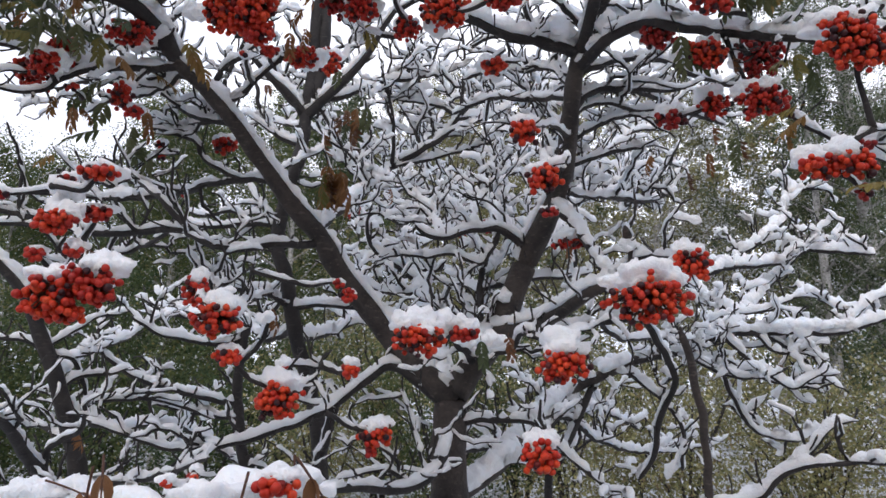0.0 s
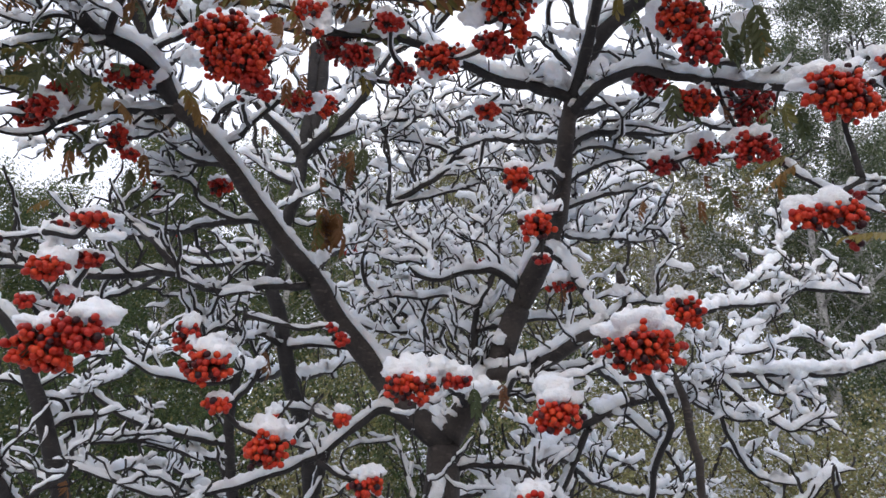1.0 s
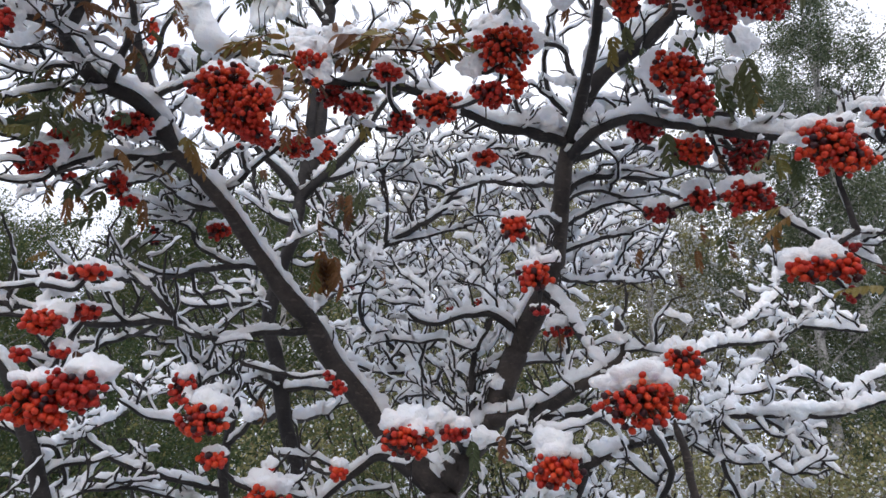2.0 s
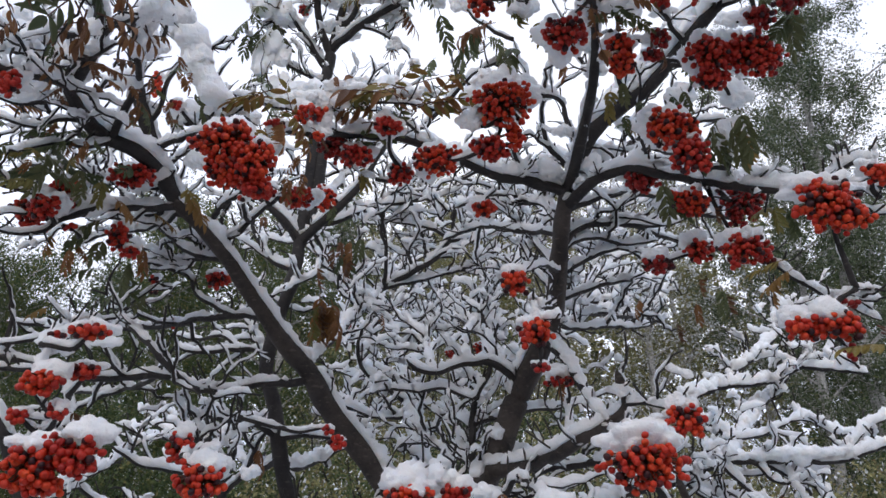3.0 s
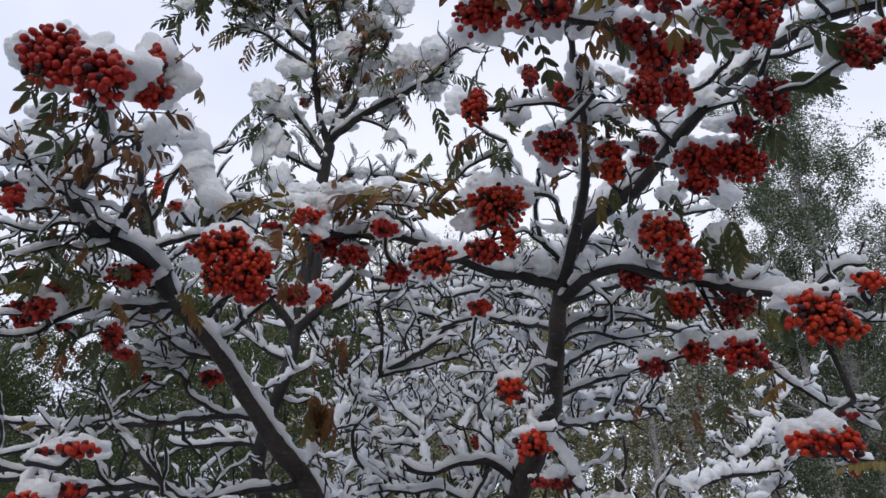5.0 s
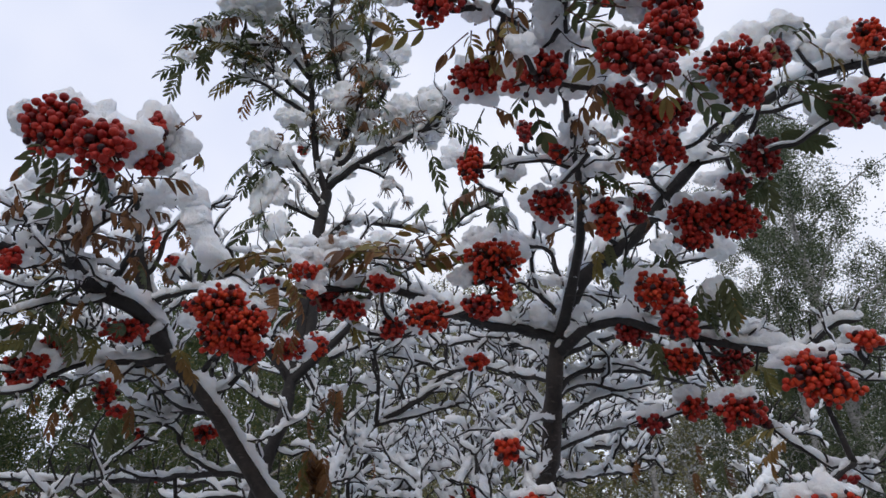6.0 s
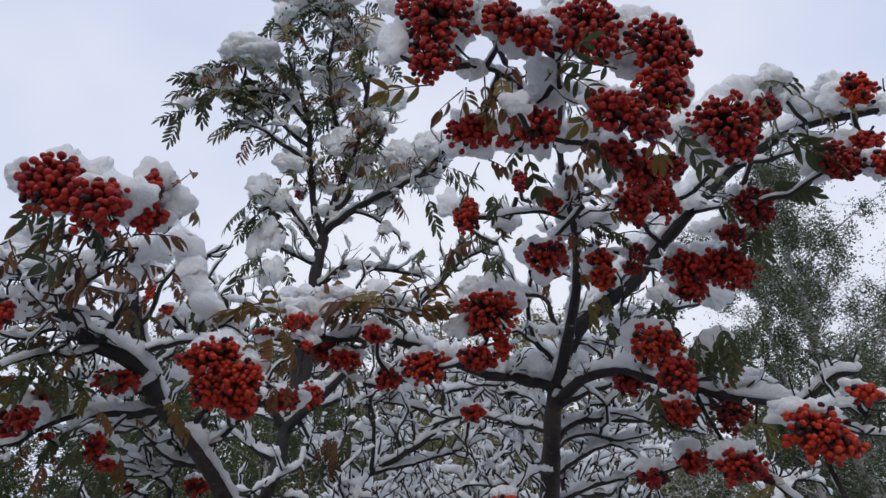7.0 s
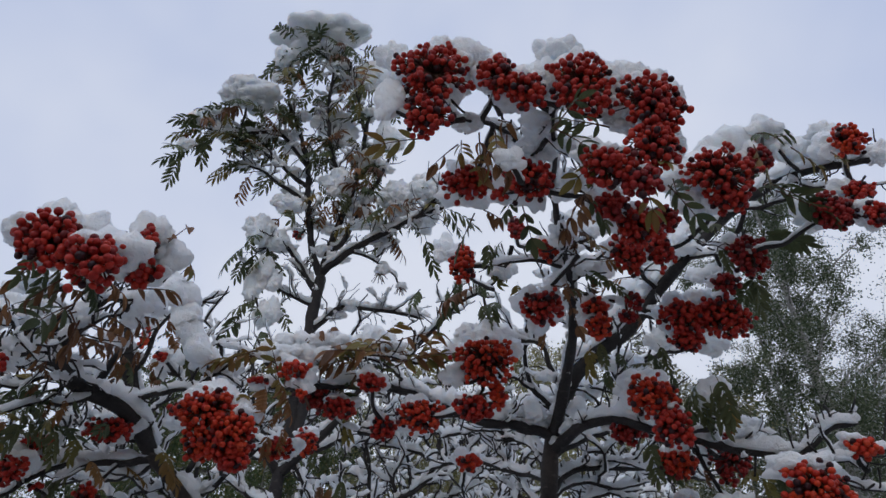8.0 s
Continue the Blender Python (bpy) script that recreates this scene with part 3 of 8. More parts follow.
limb("Bup", 6, (0.252, 1.086, 2.146, 0.0129), (0.258, 1.008, 2.191, 0.0109), (0.259, 0.941, 2.222, 0.0093), (0.259, 0.885, 2.243, 0.0081), (0.254, 0.829, 2.261, 0.0069), (0.235, 0.752, 2.277, 0.0053), (0.214, 0.686, 2.282, 0.0041), (0.197, 0.620, 2.280, 0.0030))
limb("Btop", 6, (0.243, 0.785, 2.270, 0.0057), (0.221, 0.721, 2.309, 0.0052), (0.205, 0.664, 2.342, 0.0047), (0.184, 0.621, 2.360, 0.0043), (0.144, 0.564, 2.372, 0.0038), (0.108, 0.523, 2.365, 0.0034), (0.055, 0.470, 2.324, 0.0028))
limb("Btop2", 6, (0.194, 0.643, 2.351, 0.0042), (0.211, 0.593, 2.319, 0.0034), (0.217, 0.540, 2.298, 0.0027), (0.215, 0.490, 2.280, 0.0021))
limb("Btop3", 6, (0.191, 0.636, 2.354, 0.0042), (0.189, 0.558, 2.355, 0.0032), (0.171, 0.497, 2.347, 0.0025), (0.171, 0.460, 2.338, 0.0021))
limb("BL", 7, (0.252, 1.086, 2.146, 0.0116), (0.196, 1.069, 2.155, 0.0109), (0.110, 1.035, 2.153, 0.0096), (0.048, 1.008, 2.163, 0.0087), (-0.002, 0.984, 2.178, 0.0079), (-0.051, 0.961, 2.186, 0.0072), (-0.115, 0.931, 2.175, 0.0062), (-0.184, 0.897, 2.157, 0.0050), (-0.215, 0.880, 2.145, 0.0045))
limb("BLb", 7, (0.196, 1.069, 2.155, 0.0052), (0.163, 1.048, 2.169, 0.0045), (0.142, 1.024, 2.197, 0.0038), (0.131, 1.000, 2.230, 0.0031))
limb("BL2", 7, (0.258, 0.997, 2.196, 0.0056), (0.237, 0.982, 2.233, 0.0047), (0.225, 0.971, 2.267, 0.0039), (0.192, 0.960, 2.275, 0.0032), (0.160, 0.950, 2.275, 0.0025))
limb("BLc", 7, (-0.002, 0.984, 2.178, 0.0040), (-0.042, 0.972, 2.217, 0.0033), (-0.073, 0.965, 2.235, 0.0029), (-0.141, 0.950, 2.239, 0.0020))
limb("BLd", 7, (-0.132, 0.923, 2.171, 0.0038), (-0.173, 0.915, 2.211, 0.0033), (-0.228, 0.908, 2.207, 0.0028), (-0.284, 0.900, 2.213, 0.0024))
limb("BR", 6, (0.247, 1.090, 2.119, 0.0117), (0.287, 1.012, 2.136, 0.0105), (0.326, 0.940, 2.118, 0.0093), (0.377, 0.905, 2.090, 0.0083), (0.422, 0.870, 2.060, 0.0073), (0.469, 0.830, 2.032, 0.0064), (0.517, 0.814, 2.020, 0.0057), (0.553, 0.803, 2.025, 0.0053), (0.574, 0.796, 2.042, 0.0050), (0.589, 0.790, 2.053, 0.0048), (0.620, 0.780, 2.052, 0.0044))
limb("BR2", 1, (0.501, 0.820, 2.024, 0.0045), (0.530, 0.800, 2.001, 0.0041), (0.566, 0.779, 2.001, 0.0037), (0.589, 0.765, 2.000, 0.0034), (0.627, 0.740, 2.004, 0.0030))
limb("BR3", 6, (0.415, 0.876, 2.065, 0.0039), (0.431, 0.877, 2.016, 0.0032), (0.447, 0.879, 1.979, 0.0026), (0.470, 0.880, 1.962, 0.0021))
limb("BR4", 2, (0.356, 0.920, 2.102, 0.0032), (0.341, 0.912, 2.151, 0.0027), (0.339, 0.906, 2.191, 0.0023), (0.365, 0.900, 2.220, 0.0019))
limb("BR5", 1, (0.536, 0.797, 2.001, 0.0036), (0.551, 0.766, 1.974, 0.0031), (0.566, 0.736, 1.953, 0.0026), (0.581, 0.700, 1.935, 0.0021))
limb("BR6", 1, (0.458, 0.879, 1.971, 0.0022), (0.483, 0.841, 1.914, 0.0040), (0.502, 0.813, 1.881, 0.0035), (0.522, 0.782, 1.850, 0.0030), (0.544, 0.740, 1.811, 0.0024))
limb("BD", 6, (0.261, 1.080, 2.188, 0.0156), (0.297, 1.042, 2.250, 0.0150), (0.352, 1.000, 2.286, 0.0139), (0.387, 0.975, 2.305, 0.0134), (0.437, 0.930, 2.356, 0.0124), (0.496, 0.875, 2.407, 0.0112), (0.575, 0.860, 2.486, 0.0105), (0.620, 0.818, 2.506, 0.0095), (0.662, 0.777, 2.512, 0.0087), (0.700, 0.737, 2.499, 0.0077), (0.740, 0.685, 2.468, 0.0065), (0.764, 0.640, 2.434, 0.0055))
limb("BDb", 6, (0.416, 0.949, 2.335, 0.0053), (0.444, 0.917, 2.308, 0.0043), (0.465, 0.883, 2.272, 0.0032), (0.485, 0.850, 2.243, 0.0023))
limb("BDc", 6, (0.582, 0.853, 2.490, 0.0048), (0.615, 0.817, 2.471, 0.0042), (0.653, 0.772, 2.460, 0.0034), (0.675, 0.736, 2.431, 0.0028), (0.698, 0.700, 2.412, 0.0023))
limb("BDd", 6, (0.491, 0.880, 2.403, 0.0047), (0.501, 0.810, 2.364, 0.0036), (0.506, 0.762, 2.342, 0.0030), (0.502, 0.700, 2.286, 0.0021))
limb("BDe", 6, (0.662, 0.777, 2.512, 0.0036), (0.672, 0.745, 2.464, 0.0030), (0.689, 0.706, 2.430, 0.0024), (0.703, 0.660, 2.390, 0.0018))
limb("BDf", 6, (0.364, 0.992, 2.292, 0.0048), (0.331, 0.962, 2.304, 0.0039), (0.318, 0.931, 2.334, 0.0030), (0.305, 0.900, 2.363, 0.0021))
limb("Bs", 6, (0.238, 0.765, 2.274, 0.0034), (0.282, 0.760, 2.315, 0.0030), (0.319, 0.755, 2.345, 0.0026), (0.364, 0.750, 2.363, 0.0022))
limb("Bs2", 6, (0.258, 0.875, 2.246, 0.0038), (0.237, 0.887, 2.314, 0.0030), (0.221, 0.900, 2.396, 0.0020))
limb("Bs3", 6, (0.228, 0.730, 2.279, 0.0038), (0.193, 0.721, 2.282, 0.0032), (0.150, 0.711, 2.278, 0.0026), (0.107, 0.700, 2.263, 0.0020))
limb("Bq1", 3, (0.234, 1.108, 2.034, 0.0082), (0.259, 1.115, 2.076, 0.0074), (0.293, 1.122, 2.094, 0.0067), (0.346, 1.130, 2.101, 0.0057), (0.402, 1.140, 2.099, 0.0045), (0.465, 1.150, 2.107, 0.0032))
limb("Bq2", 3, (0.230, 1.127, 1.990, 0.0062), (0.265, 1.141, 2.018, 0.0056), (0.313, 1.159, 2.045, 0.0048), (0.362, 1.177, 2.065, 0.0039), (0.431, 1.200, 2.078, 0.0028))
limb("Bq3", 3, (0.234, 1.111, 2.028, 0.0052), (0.270, 1.129, 2.063, 0.0047), (0.323, 1.150, 2.079, 0.0042), (0.372, 1.170, 2.071, 0.0036), (0.454, 1.200, 2.092, 0.0028))
limb("Bq4", 3, (0.223, 1.146, 1.944, 0.0058), (0.296, 1.170, 1.980, 0.0047), (0.356, 1.187, 1.998, 0.0039), (0.399, 1.200, 2.014, 0.0033))
limb("Bq5", 4, (0.240, 1.096, 2.077, 0.0046), (0.218, 1.148, 2.138, 0.0043), (0.198, 1.189, 2.172, 0.0040), (0.166, 1.244, 2.190, 0.0036), (0.130, 1.300, 2.232, 0.0031))
limb("Bq6", 4, (0.231, 1.124, 1.997, 0.0047), (0.206, 1.188, 2.075, 0.0042), (0.182, 1.248, 2.139, 0.0036), (0.167, 1.300, 2.203, 0.0031))
limb("Bq7", 4, (0.226, 1.139, 1.961, 0.0047), (0.201, 1.233, 2.046, 0.0043), (0.198, 1.319, 2.133, 0.0038), (0.218, 1.400, 2.225, 0.0033))
limb("Bq8", 4, (0.217, 1.160, 1.911, 0.0047), (0.285, 1.232, 1.916, 0.0045), (0.365, 1.320, 1.942, 0.0043), (0.471, 1.425, 1.966, 0.0038), (0.552, 1.500, 2.009, 0.0034))
limb("D0", 1, (0.206, 1.174, 1.885, 0.0117), (0.230, 1.125, 1.842, 0.0102), (0.242, 1.062, 1.788, 0.0085), (0.251, 0.997, 1.737, 0.0069), (0.260, 0.950, 1.710, 0.0059))
limb("D1", 2, (0.096, 1.221, 1.650, 0.0169), (0.162, 1.120, 1.660, 0.0143), (0.194, 1.030, 1.673, 0.0119), (0.220, 0.980, 1.691, 0.0104), (0.251, 0.963, 1.708, 0.0092), (0.281, 0.944, 1.733, 0.0080), (0.270, 0.928, 1.765, 0.0071), (0.265, 0.920, 1.780, 0.0066))
limb("D2", 2, (0.099, 1.221, 1.655, 0.0090), (0.181, 1.189, 1.656, 0.0082), (0.245, 1.149, 1.657, 0.0072), (0.296, 1.114, 1.662, 0.0064), (0.344, 1.079, 1.673, 0.0056), (0.381, 1.050, 1.676, 0.0050))
limb("D3", 2, (0.012, 1.200, 1.352, 0.0148), (0.098, 1.300, 1.397, 0.0145), (0.178, 1.450, 1.455, 0.0146), (0.300, 1.600, 1.537, 0.0141), (0.377, 1.600, 1.573, 0.0128), (0.461, 1.600, 1.611, 0.0113), (0.560, 1.600, 1.652, 0.0097))
limb("D4", 2, (0.013, 1.200, 1.477, 0.0071), (0.056, 1.187, 1.495, 0.0067), (0.104, 1.166, 1.496, 0.0062), (0.150, 1.144, 1.491, 0.0057), (0.180, 1.127, 1.472, 0.0052), (0.212, 1.101, 1.434, 0.0046), (0.249, 1.074, 1.403, 0.0040), (0.272, 1.050, 1.369, 0.0034))
limb("D5", 1, (0.198, 1.600, -0.050, 0.0151), (0.244, 1.600, 1.274, 0.0097), (0.274, 1.600, 1.381, 0.0092), (0.303, 1.600, 1.439, 0.0088), (0.340, 1.600, 1.511, 0.0084), (0.363, 1.600, 1.557, 0.0082))
limb("D6", 1, (0.332, 1.088, 1.670, 0.0055), (0.364, 1.119, 1.631, 0.0064), (0.403, 1.158, 1.584, 0.0061), (0.409, 1.184, 1.545, 0.0059), (0.393, 1.225, 1.490, 0.0056), (0.396, 1.261, 1.432, 0.0052), (0.372, 1.300, 1.377, 0.0048))
limb("S", 0, (0.373, 1.050, -0.050, 0.0090), (0.387, 1.028, 1.219, 0.0069), (0.394, 1.017, 1.391, 0.0064), (0.392, 1.011, 1.472, 0.0062), (0.386, 1.007, 1.529, 0.0060), (0.377, 1.003, 1.592, 0.0058), (0.364, 1.000, 1.641, 0.0056))
limb("E4", 3, (0.461, 1.600, 1.611, 0.0103), (0.576, 1.609, 1.636, 0.0097), (0.694, 1.618, 1.678, 0.0090), (0.796, 1.625, 1.681, 0.0084), (0.900, 1.633, 1.687, 0.0078), (0.980, 1.638, 1.682, 0.0074), (1.143, 1.650, 1.723, 0.0065))
limb("E5", 3, (0.973, 1.638, 1.683, 0.0064), (1.028, 1.653, 1.709, 0.0059), (1.089, 1.671, 1.755, 0.0054), (1.203, 1.700, 1.803, 0.0045))
limb("E6", 3, (0.711, 1.619, 1.678, 0.0085), (0.840, 1.829, 1.745, 0.0104), (1.032, 2.100, 1.844, 0.0108), (1.162, 2.148, 1.954, 0.0095), (1.252, 2.178, 2.015, 0.0086), (1.330, 2.200, 2.040, 0.0078))
limb("E3", 3, (1.252, 2.178, 2.015, 0.0081), (1.282, 2.133, 1.996, 0.0095), (1.320, 2.074, 1.981, 0.0080), (1.360, 2.000, 1.959, 0.0062))
limb("E1", 3, (0.830, 1.811, 1.739, 0.0097), (0.730, 1.924, 1.857, 0.0110), (0.851, 1.983, 1.905, 0.0104), (0.953, 2.033, 1.966, 0.0099), (1.057, 2.083, 2.033, 0.0094), (1.152, 2.129, 2.106, 0.0089), (1.196, 2.173, 2.205, 0.0084), (1.228, 2.200, 2.269, 0.0080))
limb("E2", 3, (0.860, 1.987, 1.910, 0.0096), (0.999, 2.031, 1.928, 0.0085), (1.110, 2.067, 1.950, 0.0075), (1.199, 2.100, 2.014, 0.0065))
limb("E1b", 3, (1.196, 2.173, 2.205, 0.0069), (1.280, 2.183, 2.229, 0.0058), (1.354, 2.193, 2.221, 0.0047), (1.383, 2.200, 2.182, 0.0040))
limb("E7", 3, (0.606, 1.611, 1.646, 0.0062), (0.669, 1.640, 1.605, 0.0060), (0.772, 1.684, 1.586, 0.0056), (0.915, 1.743, 1.558, 0.0051), (1.064, 1.800, 1.596, 0.0046))
limb("E8", 2, (0.695, 1.651, 1.600, 0.0056), (0.736, 1.682, 1.516, 0.0053), (0.794, 1.715, 1.442, 0.0048), (0.902, 1.750, 1.414, 0.0044), (0.985, 1.775, 1.434, 0.0041), (1.070, 1.800, 1.457, 0.0038))
limb("E9", 1, (0.393, 1.018, 1.376, 0.0058), (0.452, 0.989, 1.393, 0.0052), (0.492, 0.963, 1.435, 0.0047), (0.542, 0.936, 1.446, 0.0041), (0.603, 0.900, 1.453, 0.0034))
limb("E9b", 1, (0.492, 0.963, 1.435, 0.0040), (0.525, 0.958, 1.468, 0.0034), (0.554, 0.954, 1.495, 0.0029), (0.589, 0.950, 1.503, 0.0024))
limb("E10", 3, (0.433, 1.600, 1.598, 0.0069), (0.490, 1.575, 1.544, 0.0059), (0.542, 1.547, 1.480, 0.0048), (0.541, 1.523, 1.407, 0.0039), (0.491, 1.500, 1.350, 0.0031))
limb("E11", 4, (0.796, 1.625, 1.681, 0.0056), (0.894, 1.686, 1.643, 0.0048), (0.958, 1.732, 1.601, 0.0041), (0.912, 1.800, 1.543, 0.0031))
limb("X", 3, (-0.223, 1.090, 1.815, 0.0083), (-0.207, 1.400, 1.955, 0.0096), (-0.182, 1.550, 2.036, 0.0100), (-0.146, 1.700, 2.135, 0.0101), (-0.068, 1.680, 2.177, 0.0089), (0.009, 1.662, 2.225, 0.0077), (0.048, 1.650, 2.273, 0.0069))
limb("X1", 3, (0.048, 1.650, 2.273, 0.0061), (0.055, 1.631, 2.353, 0.0050), (0.058, 1.614, 2.427, 0.0039), (0.055, 1.600, 2.486, 0.0031))
limb("X2", 4, (0.044, 1.651, 2.269, 0.0066), (-0.014, 1.667, 2.307, 0.0057), (-0.085, 1.684, 2.328, 0.0044), (-0.150, 1.700, 2.349, 0.0032))
limb("X3", 4, (0.048, 1.650, 2.273, 0.0061), (0.101, 1.630, 2.316, 0.0049), (0.146, 1.612, 2.352, 0.0038), (0.175, 1.600, 2.378, 0.0030))
limb("X4", 3, (0.041, 1.652, 2.265, 0.0046), (0.009, 1.671, 2.356, 0.0038), (-0.022, 1.689, 2.433, 0.0030), (-0.055, 1.700, 2.474, 0.0024))
limb("X5", 4, (-0.146, 1.700, 2.135, 0.0062), (-0.065, 1.700, 2.158, 0.0054), (0.025, 1.700, 2.181, 0.0046), (0.103, 1.700, 2.207, 0.0038), (0.174, 1.700, 2.234, 0.0031))
limb("X6", 4, (-0.139, 1.698, 2.139, 0.0062), (-0.132, 1.665, 2.220, 0.0051), (-0.143, 1.630, 2.303, 0.0040), (-0.157, 1.600, 2.370, 0.0030))
limb("X7", 4, (-0.182, 1.550, 2.036, 0.0056), (-0.202, 1.533, 2.092, 0.0047), (-0.256, 1.514, 2.130, 0.0036), (-0.297, 1.500, 2.154, 0.0028))
limb("X8", 4, (-0.055, 1.677, 2.185, 0.0054), (-0.092, 1.688, 2.271, 0.0039), (-0.134, 1.700, 2.352, 0.0024))
limb("G", 1, (0.017, 1.200, 1.513, 0.0142), (-0.025, 1.500, 1.658, 0.0153), (-0.053, 1.700, 1.761, 0.0159), (-0.080, 1.850, 1.878, 0.0157), (-0.107, 1.938, 1.981, 0.0150), (-0.144, 2.027, 2.095, 0.0142), (-0.198, 2.100, 2.183, 0.0133))
limb("G1", 4, (-0.080, 1.850, 1.878, 0.0074), (-0.161, 1.936, 1.925, 0.0062), (-0.259, 2.026, 1.955, 0.0049), (-0.343, 2.100, 1.989, 0.0037))
limb("G2", 5, (-0.100, 1.916, 1.955, 0.0077), (-0.027, 2.152, 2.049, 0.0070), (0.033, 2.324, 2.131, 0.0063), (0.081, 2.497, 2.244, 0.0053), (0.066, 2.600, 2.321, 0.0047))
limb("G3", 5, (-0.141, 2.020, 2.085, 0.0082), (-0.094, 2.354, 2.226, 0.0065), (-0.033, 2.600, 2.321, 0.0047))
limb("G4", 4, (-0.071, 1.800, 1.839, 0.0087), (-0.132, 1.773, 1.880, 0.0073), (-0.193, 1.745, 1.923, 0.0060), (-0.207, 1.723, 1.981, 0.0049), (-0.190, 1.700, 2.038, 0.0038))
limb("G5", 5, (-0.175, 2.070, 2.146, 0.0084), (-0.223, 2.083, 2.090, 0.0064), (-0.270, 2.092, 2.073, 0.0049), (-0.309, 2.100, 2.095, 0.0038))
limb("G6", 5, (-0.153, 2.039, 2.109, 0.0083), (-0.147, 2.059, 2.180, 0.0069), (-0.083, 2.080, 2.206, 0.0054), (-0.046, 2.100, 2.273, 0.0038))
limb("H", 2, (0.167, 1.221, 1.801, 0.0087), (0.131, 1.207, 1.832, 0.0079), (0.092, 1.195, 1.845, 0.0072), (0.049, 1.183, 1.835, 0.0065), (0.001, 1.168, 1.819, 0.0056), (-0.035, 1.156, 1.826, 0.0050), (-0.051, 1.150, 1.840, 0.0046))
limb("H2", 3, (0.108, 1.200, 1.839, 0.0054), (0.090, 1.200, 1.801, 0.0050), (0.070, 1.200, 1.776, 0.0046), (0.017, 1.200, 1.795, 0.0041), (-0.036, 1.200, 1.793, 0.0036), (-0.074, 1.200, 1.806, 0.0032))
limb("H3", 2, (0.073, 1.215, 1.613, 0.0094), (0.068, 1.226, 1.670, 0.0082), (0.072, 1.241, 1.748, 0.0066), (0.087, 1.250, 1.800, 0.0055))
limb("H4", 4, (0.071, 1.237, 1.728, 0.0049), (0.032, 1.379, 1.770, 0.0043), (0.008, 1.469, 1.758, 0.0037), (0.022, 1.600, 1.721, 0.0028))
limb("H5", 4, (0.131, 1.207, 1.832, 0.0049), (0.124, 1.307, 1.891, 0.0049), (0.094, 1.472, 1.970, 0.0048), (0.067, 1.603, 2.044, 0.0046), (0.010, 1.800, 2.161, 0.0041))
limb("H6", 5, (0.060, 1.186, 1.837, 0.0048), (0.068, 1.349, 1.925, 0.0045), (0.121, 1.553, 2.040, 0.0038), (0.180, 1.700, 2.119, 0.0031))
limb("H7", 3, (0.071, 1.238, 1.735, 0.0065), (0.118, 1.270, 1.747, 0.0060), (0.180, 1.311, 1.765, 0.0054), (0.259, 1.359, 1.779, 0.0045), (0.329, 1.400, 1.798, 0.0037))
limb("H8", 5, (-0.005, 1.166, 1.820, 0.0042), (-0.019, 1.512, 1.956, 0.0040), (0.010, 1.800, 2.084, 0.0033))
limb("K1", 3, (0.059, 1.211, 1.592, 0.0078), (0.015, 1.067, 1.627, 0.0056), (-0.020, 0.947, 1.643, 0.0041), (-0.047, 0.850, 1.630, 0.0030))
limb("K2", 3, (0.068, 1.214, 1.605, 0.0068), (0.110, 1.099, 1.610, 0.0053), (0.127, 1.003, 1.631, 0.0041), (0.142, 0.931, 1.617, 0.0034), (0.151, 0.850, 1.597, 0.0026))
limb("P1", 4, (-0.332, 1.476, 1.656, 0.0089), (-0.293, 1.659, 1.684, 0.0086), (-0.235, 1.874, 1.750, 0.0078), (-0.187, 2.056, 1.841, 0.0068), (-0.124, 2.200, 1.901, 0.0058))
limb("P2", 3, (-0.337, 1.476, 1.680, 0.0077), (-0.444, 1.638, 1.668, 0.0075), (-0.580, 1.830, 1.745, 0.0072), (-0.714, 1.981, 1.761, 0.0067), (-0.930, 2.200, 1.823, 0.0058))
limb("P3", 3, (-0.701, 1.200, 1.568, 0.0061), (-0.772, 1.437, 1.629, 0.0063), (-0.794, 1.629, 1.667, 0.0062), (-0.811, 1.848, 1.747, 0.0057), (-0.790, 2.000, 1.763, 0.0052))
limb("P4", 3, (-0.685, 1.211, 1.508, 0.0061), (-0.700, 1.427, 1.462, 0.0062), (-0.687, 1.620, 1.464, 0.0061), (-0.653, 1.794, 1.425, 0.0057), (-0.605, 2.000, 1.331, 0.0050))
limb("P5", 3, (0.011, 1.200, 1.439, 0.0060), (0.143, 1.470, 1.436, 0.0064), (0.294, 1.770, 1.528, 0.0064), (0.442, 1.963, 1.494, 0.0062), (0.639, 2.200, 1.415, 0.0055))
limb("P6", 4, (0.178, 1.450, 1.455, 0.0067), (0.296, 1.625, 1.477, 0.0067), (0.414, 1.794, 1.411, 0.0065), (0.590, 1.987, 1.364, 0.0061), (0.820, 2.200, 1.362, 0.0055))
limb("P7", 5, (-0.180, 2.076, 2.154, 0.0084), (-0.167, 2.176, 2.299, 0.0080), (-0.052, 2.329, 2.487, 0.0071), (0.037, 2.459, 2.686, 0.0061), (0.186, 2.600, 2.883, 0.0049))
limb("P8", 4, (0.167, 1.221, 1.801, 0.0060), (0.255, 1.454, 1.887, 0.0064), (0.432, 1.934, 2.160, 0.0065), (0.551, 2.120, 2.219, 0.0062), (0.754, 2.400, 2.307, 0.0054))
limb("P9", 4, (0.102, 1.198, 1.841, 0.0048), (0.125, 1.445, 1.965, 0.0052), (0.190, 1.792, 2.167, 0.0053), (0.278, 2.066, 2.341, 0.0051), (0.349, 2.400, 2.611, 0.0045))
limb("P10", 4, (-0.179, 1.562, 2.045, 0.0064), (-0.255, 1.698, 2.151, 0.0062), (-0.394, 1.902, 2.334, 0.0056), (-0.539, 2.048, 2.415, 0.0049), (-0.705, 2.200, 2.522, 0.0041))
